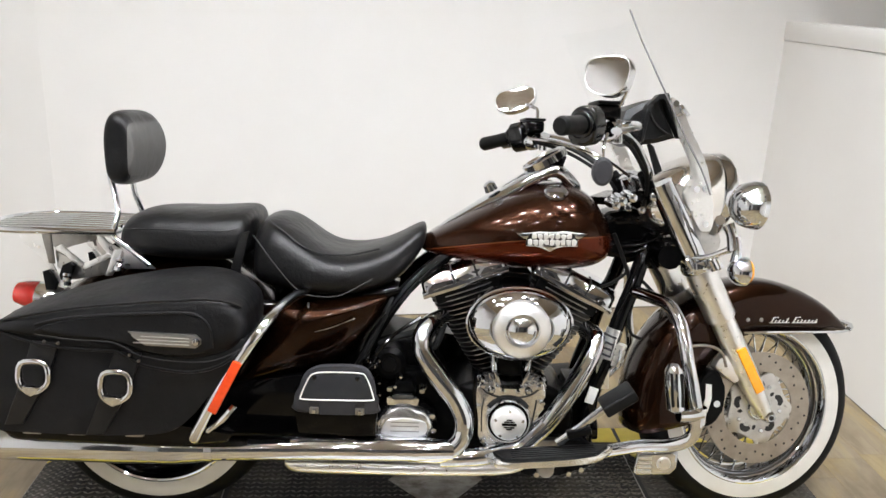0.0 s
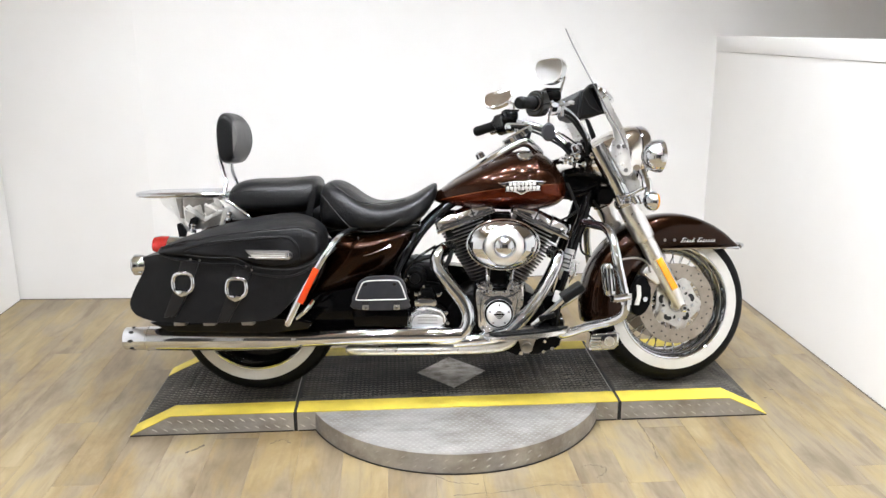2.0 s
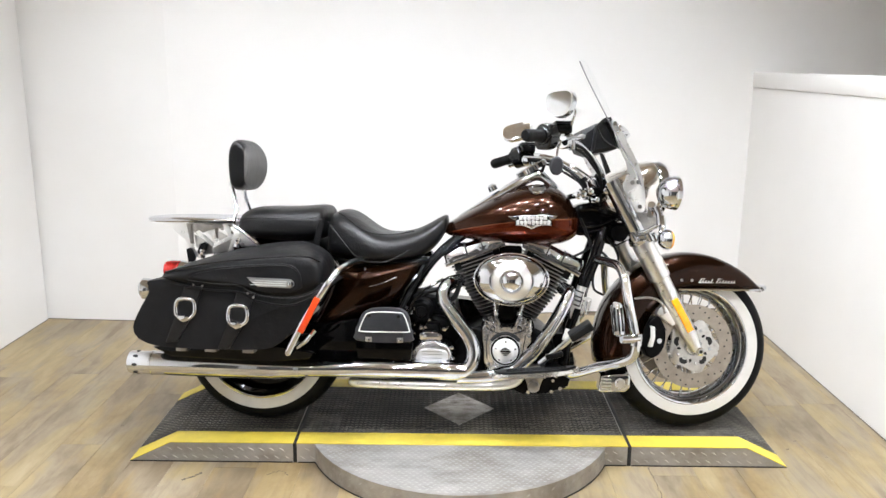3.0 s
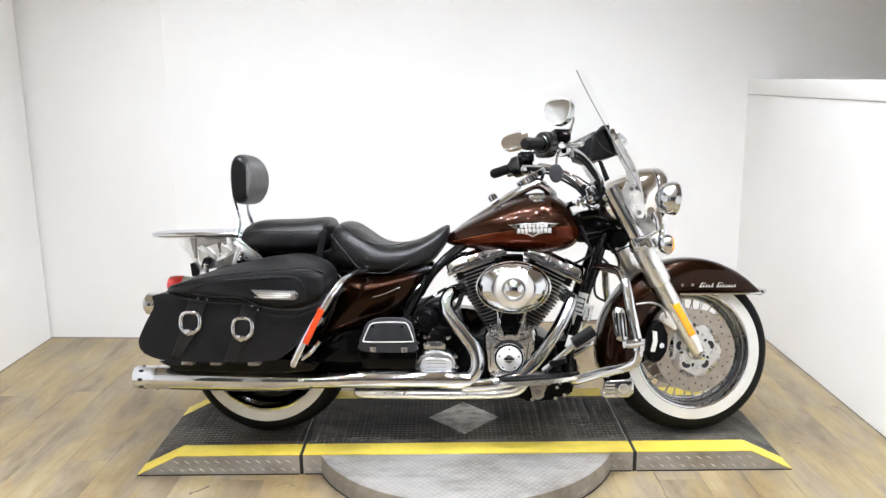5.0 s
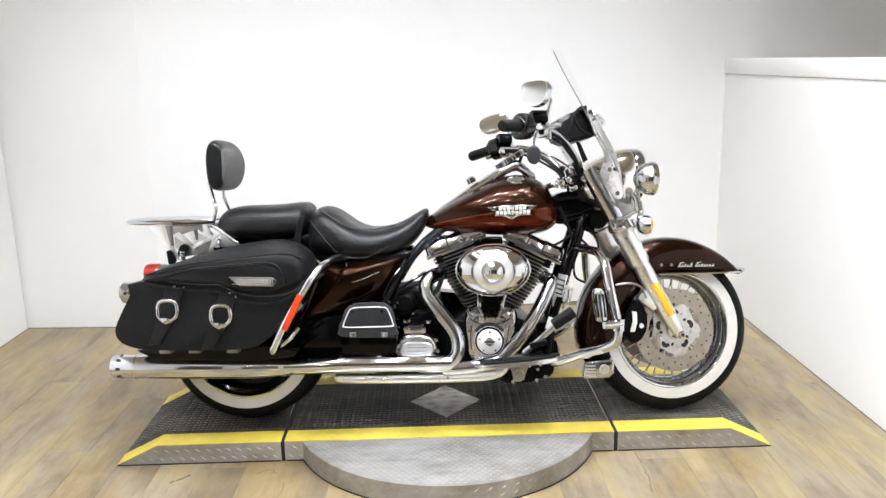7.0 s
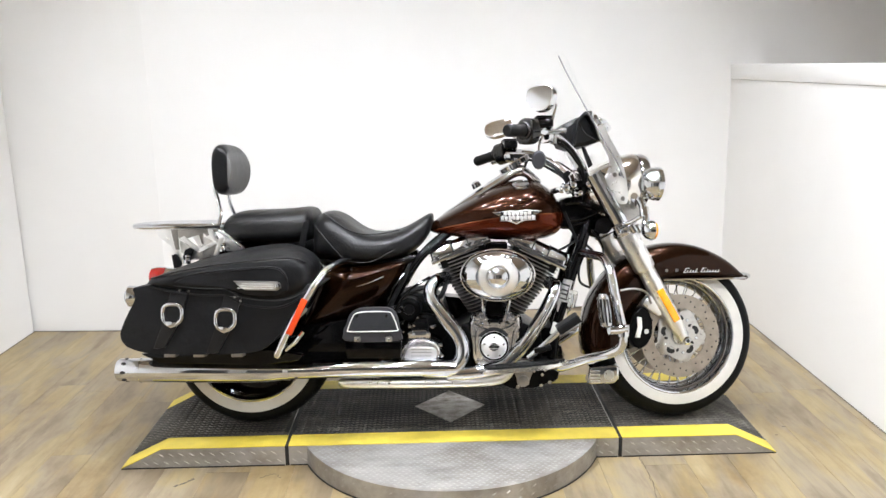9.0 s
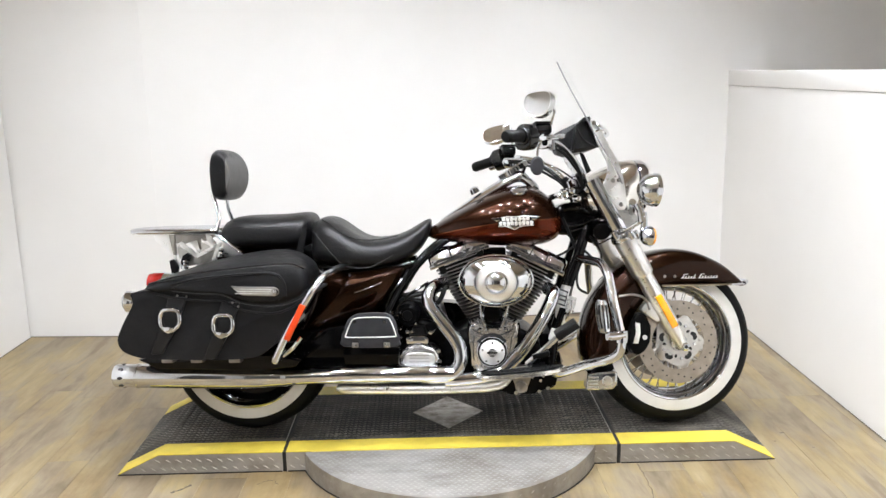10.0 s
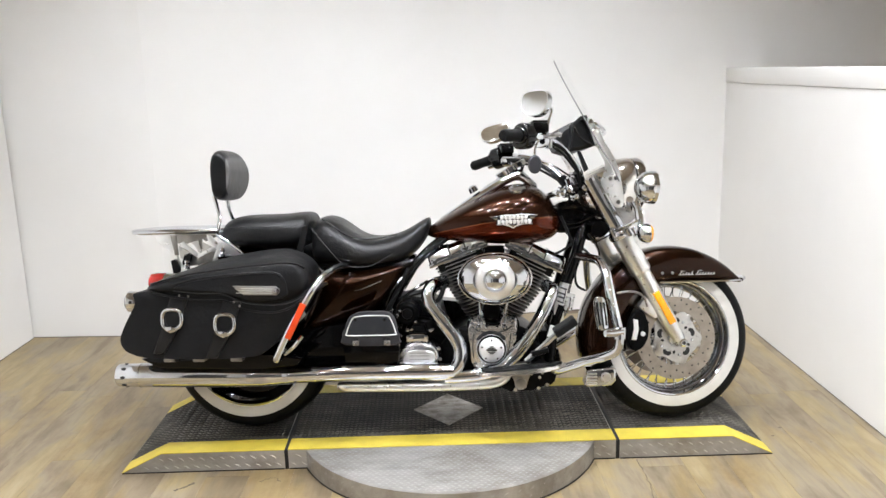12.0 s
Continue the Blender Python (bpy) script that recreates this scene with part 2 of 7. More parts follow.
def plank_mat():
    """Pale oak vinyl: soft grey and yellow clouding along each plank, fine grain, sparse brown stains."""
    m, nt, b = nodes_of("oak_vinyl_plank")
    info = nt.nodes.new("ShaderNodeObjectInfo")
    tc = nt.nodes.new("ShaderNodeTexCoord")
    geo = nt.nodes.new("ShaderNodeNewGeometry")
    add = nt.nodes.new("ShaderNodeVectorMath")
    add.operation = "ADD"
    mul = nt.nodes.new("ShaderNodeMath")
    mul.operation = "MULTIPLY"
    mul.inputs[1].default_value = 40.0
    nt.links.new(info.outputs["Random"], mul.inputs[0])
    nt.links.new(tc.outputs["Object"], add.inputs[0])
    nt.links.new(mul.outputs[0], add.inputs[1])

    def cloud(where, size, scale, detail, rough, warp=0.0, turn=0.0):
        mp = nt.nodes.new("ShaderNodeMapping")
        mp.inputs["Scale"].default_value = size
        mp.inputs["Rotation"].default_value = (0, 0, turn)
        n = nt.nodes.new("ShaderNodeTexNoise")
        n.inputs["Scale"].default_value, n.inputs["Detail"].default_value, n.inputs["Roughness"].default_value = scale, detail, rough
        n.inputs["Distortion"].default_value = warp
        nt.links.new(where, mp.inputs[0])
        nt.links.new(mp.outputs[0], n.inputs["Vector"])
        return n.outputs["Fac"]

    def blend(kind, fac, under, over):
        n = nt.nodes.new("ShaderNodeMix")
        n.data_type, n.blend_type = "RGBA", kind
        for i, v in ((0, fac), (6, under), (7, over)):
            if isinstance(v, float):
                n.inputs[i].default_value = v
            else:
                nt.links.new(v, n.inputs[i])
        return n.outputs[2]

    tone = ramp_of(nt, cloud(add.outputs[0], (2.6, 0.75, 1.0), 3.0, 4, 0.55, 0.5), [(0.30, (0.170, 0.130, 0.086)), (0.44, (0.258, 0.215, 0.155)), (0.56, (0.298, 0.235, 0.135)), (0.72, (0.360, 0.295, 0.195))])
    grain = cloud(add.outputs[0], (13.0, 1.3, 1.0), 3.0, 6, 0.6, 0.8)
    tone = blend("MULTIPLY", 1.0, tone, ramp_of(nt, grain, [(0.28, (0.80, 0.78, 0.75)), (0.50, (0.98, 0.98, 0.98)), (0.74, (1.08, 1.08, 1.07))]))
    stain = cloud(geo.outputs["Position"], (1.0, 0.55, 1.0), 2.3, 7, 0.66, 0.3, 0.15)
    tone = blend("MULTIPLY", 1.0, tone, ramp_of(nt, stain, [(0.30, (0.46, 0.38, 0.29)), (0.42, (0.72, 0.68, 0.63)), (0.55, (0.92, 0.92, 0.92))]))
    hsv = nt.nodes.new("ShaderNodeHueSaturation")
    val = nt.nodes.new("ShaderNodeMapRange")
    val.inputs[3].default_value, val.inputs[4].default_value = 0.93, 1.06
    nt.links.new(info.outputs["Random"], val.inputs[0])
    nt.links.new(val.outputs[0], hsv.inputs["Value"])
    hsv.inputs["Saturation"].default_value = 1.12
    nt.links.new(tone, hsv.inputs["Color"])
    nt.links.new(hsv.outputs[0], b.inputs["Base Color"])
    r = nt.nodes.new("ShaderNodeMapRange")
    r.inputs[3].default_value, r.inputs[4].default_value = 0.36, 0.56
    nt.links.new(stain, r.inputs[0])
    nt.links.new(r.outputs[0], b.inputs["Roughness"])
    bump_of(nt, b, grain, 0.15, 0.001)
    return m


PLANK = plank_mat()
SUBFLOOR = simple("floor_gap", (0.16, 0.12, 0.08), 0.7)


def tread_mat(name, lo, mid, hi, rough, metal, spec=0.5, dirt=(0.10, 0.08, 0.055), much=0.5, patch=3.1):
    """Worn chequer plate: metal or paint in three tones, with patches of dried dirt over it."""
    m, nt, b = nodes_of(name)
    n = noise_of(nt, 7, 6, 0.65, (0.6, 1.6, 1))
    tone = ramp_of(nt, n, [(0.25, lo), (0.5, mid), (0.78, hi)])
    soil = ramp_of(nt, noise_of(nt, patch, 7, 0.68, (1.0, 1.5, 1)), [(0.62 - 0.22 * much, (0, 0, 0)), (0.80 - 0.12 * much, (much, much, much))])
    mix = nt.nodes.new("ShaderNodeMix")
    mix.data_type = "RGBA"
    nt.links.new(soil, mix.inputs[0])
    nt.links.new(tone, mix.inputs[6])
    mix.inputs[7].default_value = (*dirt, 1)
    nt.links.new(mix.outputs[2], b.inputs["Base Color"])
    b.inputs["Metallic"].default_value = metal
    b.inputs["Specular IOR Level"].default_value = spec
    r = nt.nodes.new("ShaderNodeMapRange")
    r.inputs[3].default_value, r.inputs[4].default_value = rough - 0.1, rough + 0.12
    nt.links.new(noise_of(nt, 22, 4, 0.6), r.inputs[0])
    nt.links.new(r.outputs[0], b.inputs["Roughness"])
    bump_of(nt, b, noise_of(nt, 260, 3, 0.6), 0.2, 0.0006)
    return m


PLATE = tread_mat("chequer_plate", (0.25, 0.236, 0.215), (0.41, 0.395, 0.37), (0.54, 0.53, 0.505), 0.40, 0.6, 0.5, (0.17, 0.14, 0.105), 0.75)
PLATEBAR = tread_mat("chequer_plate_bars", (0.30, 0.285, 0.26), (0.50, 0.485, 0.46), (0.64, 0.63, 0.61), 0.40, 0.65, 0.5, (0.2, 0.17, 0.13), 0.5)
DARKPLATE = tread_mat("dark_tread_plate", (0.003, 0.003, 0.003), (0.006, 0.0055, 0.005), (0.028, 0.025, 0.021), 0.5, 0.1, 0.15, (0.10, 0.086, 0.064), 0.66, 4.2)
DARKBAR = tread_mat("dark_tread_bars", (0.035, 0.033, 0.030), (0.135, 0.128, 0.118), (0.33, 0.31, 0.28), 0.4, 0.7, 0.3, (0.16, 0.14, 0.11), 0.6)
DIAMOND = tread_mat("worn_diamond_plate", (0.16, 0.148, 0.125), (0.42, 0.40, 0.37), (0.62, 0.605, 0.575), 0.42, 0.6, 0.5, (0.10, 0.078, 0.05), 0.95, 17.0)
DUSTYPLATE = tread_mat("dusty_tread_plate", (0.006, 0.006, 0.006), (0.016, 0.015, 0.014), (0.06, 0.055, 0.047), 0.55, 0.1, 0.15, (0.12, 0.108, 0.09), 0.95)
DUSTYBAR = tread_mat("dusty_tread_bars", (0.03, 0.028, 0.026), (0.09, 0.085, 0.078), (0.26, 0.245, 0.22), 0.45, 0.6, 0.3, (0.20, 0.185, 0.16), 0.8)


# ---- shaping helpers ----
def finish(name, me, mat, parent=None, label="", angle=38, subsurf=0):
    me.materials.append(mat)
    me.shade_smooth()
    if not subsurf:
        me.set_sharp_from_angle(angle=radians(angle))
    ob = new(name, me)
    if parent is not None:
        ob.parent = parent
    if subsurf:
        s = ob.modifiers.new("soft", "SUBSURF")
        s.levels = s.render_levels = subsurf
    if label:
        tagged(ob, label)
    return ob


def part(name, bm, mat, parent=None, label="", angle=38, subsurf=0):
    """Links a bmesh as one mesh object under a thing or a part."""
    bmesh.ops.recalc_face_normals(bm, faces=bm.faces)
    me = bpy.data.meshes.new(name)
    bm.to_mesh(me)
    bm.free()
    return finish(name, me, mat, parent, label, angle, subsurf)


def smooth_line(pts, n=6, closed=False):
    """Points on a Catmull-Rom curve through pts."""
    p = [Vector(q) for q in pts]
    out, m = [], len(p)
    for i in range(m if closed else m - 1):
        if closed:
            a, b, c, d = p[i - 1], p[i], p[(i + 1) % m], p[(i + 2) % m]
        else:
            a, b, c, d = p[max(i - 1, 0)], p[i], p[i + 1], p[min(i + 2, m - 1)]
        for k in range(n):
            t = k / n
            out.append(0.5 * ((2 * b) + (c - a) * t + (2 * a - 5 * b + 4 * c - d) * t * t + (3 * b - a - 3 * c + d) * t**3))
    if not closed:
        out.append(p[-1])
    return out


def add_tube(bm, pts, r, seg=12, n=6, closed=False, flat=1.0, caps=True):
    """A round bar along a smooth line; r: one radius or one for each point."""
    line = smooth_line(pts, n, closed) if n > 1 else [Vector(q) for q in pts]
    m = len(line)
    if isinstance(r, (int, float)):
        radii = [r] * m
    else:
        radii = [float(np.interp(i / max(m - 1, 1) * (len(r) - 1), range(len(r)), r)) for i in range(m)]
    tang = []
    for i in range(m):
        a, b = line[(i - 1) % m if closed else max(i - 1, 0)], line[(i + 1) % m if closed else min(i + 1, m - 1)]
        tang.append((b - a).normalized())
    up = Vector((0, 1, 0)) if abs(tang[0].y) < 0.9 else Vector((1, 0, 0))
    u = (up - tang[0] * up.dot(tang[0])).normalized()
    rings = []
    for i in range(m):
        u = (u - tang[i] * u.dot(tang[i])).normalized()
        v = tang[i].cross(u)
        rings.append([bm.verts.new(line[i] + radii[i] * (math.cos(k * math.tau / seg) * u * flat + math.sin(k * math.tau / seg) * v)) for k in range(seg)])
    for i in range(m if closed else m - 1):
        a, b = rings[i], rings[(i + 1) % m]
        for k in range(seg):
            bm.faces.new((a[k], a[(k + 1) % seg], b[(k + 1) % seg], b[k]))
    if not closed and caps:
        bm.faces.new(rings[0][::-1])
        bm.faces.new(rings[-1])
    return bm


def tube(pts, r, seg=12, n=6, closed=False, flat=1.0):
    return add_tube(bmesh.new(), pts, r, seg, n, closed, flat)


def add_lathe(bm, profile, at=(0, 0, 0), axis=(0, 1, 0), seg=32, scale=(1, 1), loop=False):
    """Turns a profile of (along, radius) round an axis at a place."""
    ax = Vector(axis).normalized()
    ref = Vector((0, 0, 1)) if abs(ax.z) < 0.9 else Vector((1, 0, 0))
    u = ref.cross(ax).normalized()
    v = ax.cross(u)
    rings = []
    for s, r in profile:
        c = Vector(at) + ax * s
        if r < 1e-6:
            rings.append([bm.verts.new(c)])
        else:
            rings.append([bm.verts.new(c + r * (scale[0] * math.cos(k * math.tau / seg) * u + scale[1] * math.sin(k * math.tau / seg) * v)) for k in range(seg)])
    pairs = list(zip(rings, rings[1:])) + ([(rings[-1], rings[0])] if loop else [])
    for a, b in pairs:
        for k in range(seg):
            j = (k + 1) % seg
            if len(a) == 1 and len(b) == 1:
                break
            if len(a) == 1:
                bm.faces.new((a[0], b[j], b[k]))
            elif len(b) == 1:
                bm.faces.new((a[k], a[j], b[0]))
            else:
                bm.faces.new((a[k], a[j], b[j], b[k]))
    if not loop:
        if len(rings[0]) > 1:
            bm.faces.new(rings[0][::-1])
        if len(rings[-1]) > 1:
            bm.faces.new(rings[-1])
    return bm


def lathe(profile, at=(0, 0, 0), axis=(0, 1, 0), seg=32, scale=(1, 1), loop=False):
    return add_lathe(bmesh.new(), profile, at, axis, seg, scale, loop)


def prism(outline, y0, y1, bevel=0.004, seg=2, soft=0):
    """An outline in x and z, given depth along y, with rounded rims."""
    bm = bmesh.new()
    pts = [(p.x, p.y) for p in smooth_line([(a, b, 0) for a, b in outline], soft, True)] if soft else outline
    near = [bm.verts.new((x, y0, z)) for x, z in pts]
    far = [bm.verts.new((x, y1, z)) for x, z in pts]
    f0, f1 = bm.faces.new(near), bm.faces.new(far[::-1])
    for i in range(len(pts)):
        j = (i + 1) % len(pts)
        bm.faces.new((near[i], far[i], far[j], near[j]))
    if bevel:
        bmesh.ops.bevel(bm, geom=list(f0.edges) + list(f1.edges), offset=bevel, segments=seg, profile=0.6, affect="EDGES", clamp_overlap=True)
    return bm


def box(x0, x1, y0, y1, z0, z1, bevel=0.003, seg=2):
    bm = bmesh.new()
    bmesh.ops.create_cube(bm, size=1, matrix=Matrix.Translation(((x0 + x1) / 2, (y0 + y1) / 2, (z0 + z1) / 2)) @ Matrix.Diagonal((x1 - x0, y1 - y0, z1 - z0, 1)))
    if bevel:
        bmesh.ops.bevel(bm, geom=list(bm.edges), offset=bevel, segments=seg, profile=0.6, affect="EDGES", clamp_overlap=True)
    return bm


def slab(outline, z0, z1, bevel=0.003, seg=2, soft=0):
    """An outline in x and y, given depth along z, with rounded rims."""
    return turned(prism(outline, -z1, -z0, bevel, seg, soft), Matrix.Rotation(-math.pi / 2, 4, "X"))


def dome(outline, y0, depth, back=0.0, n=7, power=2.2, up=0.0):
    """A bulging panel over an outline: rises from y0 towards -y by depth; up shifts the crown's height."""
    pts = [Vector(p) for p in smooth_line([(x, 0, z) for x, z in outline], 4, True)]
    c = sum(pts, Vector()) / len(pts) + Vector((0, 0, up))
    rings = [[Vector((p.x, y0 + back, p.z)) for p in pts]] if back else []
    for k in range(n):
        t = k / n
        rings.append([Vector((c.x + (p.x - c.x) * (1 - t), y0 - depth * (1 - (1 - t) ** power), c.z + (p.z - c.z) * (1 - t))) for p in pts])
    bm = loft(rings, False)
    bm.verts.ensure_lookup_table()
    tip = bm.verts.new((c.x, y0 - depth, c.z))
    m = len(pts)
    last = bm.verts[len(rings) * m - m:len(rings) * m]
    for k in range(m):
        bm.faces.new((last[k], last[(k + 1) % m], tip))
    bmesh.ops.recalc_face_normals(bm, faces=bm.faces[:])
    return bm


def turned(bm, m):
    bmesh.ops.transform(bm, matrix=m, verts=bm.verts)
    return bm


def loft(rings, caps=True):
    bm = bmesh.new()
    vs = [[bm.verts.new(p) for p in ring] for ring in rings]
    n = len(vs[0])
    for a, b in zip(vs, vs[1:]):
        for k in range(n):
            bm.faces.new((a[k], a[(k + 1) % n], b[(k + 1) % n], b[k]))
    if caps:
        bm.faces.new(vs[0][::-1])
        bm.faces.new(vs[-1])
    return bm


def mirrored(bm):
    """The same shape on the other side of the machine."""
    bmesh.ops.transform(bm, matrix=Matrix.Diagonal((1, -1, 1, 1)), verts=bm.verts)
    return bm


def empty(name, m, label, category, group="", kind=""):
    ob = new(name)
    ob.matrix_world = m
    ob.empty_display_size = 0.1
    return tagged(ob, label, category, group, kind)


# ---- room ----
def flat_box(name, x0, x1, y0, y1, z0, z1, mat, label, category, m=None, bevel=0.0, parent=None):
    ob = part(name, turned(box(x0, x1, y0, y1, z0, z1, bevel), m or Matrix()), mat, parent, "", 30)
    if parent is None:
        tagged(ob, label, category, kind="structure")
    return ob


ROOM = pose(-1.478, 1.2757, 0, 0, 0, 6.5)     # where the back wall starts behind the boxed-out stretch; x runs along it
NICHE = pose(-2.232, 1.315, 0, 0, 0, -3.0)   # the boxed-out stretch of wall beside the corner
back = flat_box("wall_north", 0.0, 5.4, 0.0, 0.15, 0, CEIL, WALL, "white painted back wall behind the motorcycle", "wall", ROOM)
flat_box("wall_offset", -0.1, 0.756, 0.0, 0.2, 0, CEIL, WALL, "white boxed-out wall standing proud of the back wall", "wall", NICHE)
flat_box("wall_west", -0.15, 0.0, -7.0, 1.3, 0, CEIL, WALL, "white painted side wall", "wall", pose(-2.225, 0, 0, 0, 0, 0))
HALF = pose(1.61, 1.75, 0)
flat_box("half_wall", 0.0, 0.14, -5.0, 0.0, 0, 1.256, WALL, "white painted half wall beside the lift", "half wall", HALF)
flat_box("half_wall_cap", -0.005, 0.152, -5.0, 0.0, 1.258, 1.338, WALL, "white painted wooden cap on the half wall", "trim", HALF, 0.004)
flat_box("wall_east", 0.0, 0.15, -7.0, 2.4, 0, CEIL, WALL, "plain white wall beyond the half wall", "wall", pose(3.75, 0, 0, 0, 0, 0))
flat_box("wall_south", -2.4, 3.9, -7.15, -7.0, 0, CEIL, FARWALL, "plain dark grey wall behind the viewer", "wall")
flat_box("ceiling", -2.5, 4.0, -7.2, 2.5, CEIL, CEIL + 0.12, CEILING, "flat tan painted ceiling", "ceiling")
# unseen dark door panels added behind the viewer, so the chrome mirrors dark patches
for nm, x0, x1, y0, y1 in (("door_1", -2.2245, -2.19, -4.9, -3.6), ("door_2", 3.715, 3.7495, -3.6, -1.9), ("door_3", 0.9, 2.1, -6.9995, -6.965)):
    flat_box(nm, x0, x1, y0, y1, 0.001, 2.1, DOOR, "plain dark door panel, unseen, added for the chrome to mirror", "door", None, 0.003)
floor = flat_box("floor", -2.5, 4.0, -7.2, 2.5, -0.14, -0.006, SUBFLOOR, "pale oak vinyl plank floor, lightly scuffed", "floor")

for nm, m, x0, x1, y0, y1 in (("wall_foot", ROOM, 0.003, 3.1, -0.008, -0.0005), ("wall_foot", NICHE, 0.0, 0.755, -0.008, -0.0005), ("wall_foot", pose(-2.225, 0, 0), 0.0, 0.004, -3.5, 1.29), ("wall_foot", HALF, -0.004, -0.0003, -4.5, -0.01)):
    flat_box(nm, x0, x1, y0, y1, 0.0004, 0.0025, JOINT, "thin dark joint between wall and floor", "trim", m)

housing = part("housing", lathe([(0.0, 0.0), (0.0, 0.122), (-0.090, 0.122), (-0.094, 0.118), (-0.090, 0.114), (-0.012, 0.108), (-0.010, 0.0)], (0, 0, 0), (0, 0, 1), 32), WHITEPAINT)
lamp_glow, nt_glow, b_glow = nodes_of("lamp_diffuser")
b_glow.inputs["Base Color"].default_value = (0.8, 0.8, 0.8, 1)
b_glow.inputs["Emission Color"].default_value = (0.92, 0.97, 1.06, 1)
b_glow.inputs["Emission Strength"].default_value = GLOW
fixture = empty("ceiling_light", pose(*LAMPS[0], CEIL - 0.001), "round white ceiling spotlight with a bright lens", "light fixture", "ceiling lights")
housing.parent = fixture
part("diffuser", lathe([(-0.0125, 0.0), (-0.0125, 0.064), (-0.020, 0.062), (-0.026, 0.0)], (0, 0, 0), (0, 0, 1), 28), lamp_glow, fixture)
for x, y in LAMPS[1:]:
    copy_thing(fixture, pose(x, y, CEIL - 0.001))
spot = empty("ceiling_downlight", pose(*SMALL[0], CEIL - 0.001), "small round white ceiling downlight, lit", "light fixture", "ceiling downlights")
part("housing", lathe([(0.0, 0.0), (0.0, 0.066), (-0.045, 0.066), (-0.048, 0.063), (-0.045, 0.060), (-0.010, 0.056), (-0.008, 0.0)], (0, 0, 0), (0, 0, 1), 24), WHITEPAINT, spot)
part("diffuser", lathe([(-0.0105, 0.0), (-0.0105, 0.033), (-0.016, 0.031), (-0.020, 0.0)], (0, 0, 0), (0, 0, 1), 20), lamp_glow, spot)
for x, y in SMALL[1:]:
    copy_thing(spot, pose(x, y, CEIL - 0.001))

# ---- vehicle lift ----
TOP = 0.072


def ramp_solid(x0, x1, y0, y1, left, right, top=TOP):
    """A low deck whose ends may run down to the floor."""
    outline = [(x0, 0.0)] + ([(x0 + left, top)] if left else [(x0, top)]) + ([(x1 - right, top)] if right else [(x1, top)]) + [(x1, 0.0)]
    return prism(outline, y0, y1, 0.0)


def lozenges(places, length, width, height, m=None):
    """Many small raised bars in one mesh: place (x, y, z, turn), on the deck or on its skirt."""
    vs, fs = [], []
    for x, y, z, turn in places:
        c, s, k = math.cos(turn), math.sin(turn), len(vs)
        for a, b, h in ((-length, 0, 0), (0, -width, 0), (length, 0, 0), (0, width, 0), (-length * 0.45, 0, height), (length * 0.45, 0, height)):
            vs.append((x + a * c - b * s, y + a * s + b * c, z + h))
        fs += [(k, k + 1, k + 4), (k + 1, k + 5, k + 4), (k + 1, k + 2, k + 5), (k + 2, k + 3, k + 5), (k + 3, k + 4, k + 5), (k + 3, k, k + 4)]
    me = bpy.data.meshes.new("bars")
    me.from_pydata([(m @ Vector(v)) if m else v for v in vs], [], fs)
    return me


def deck_z(x, x0, x1, left, right):
    if left and x < x0 + left:
        return TOP * (x - x0) / left
    if right and x > x1 - right:
        return TOP * (x1 - x) / right
    return TOP


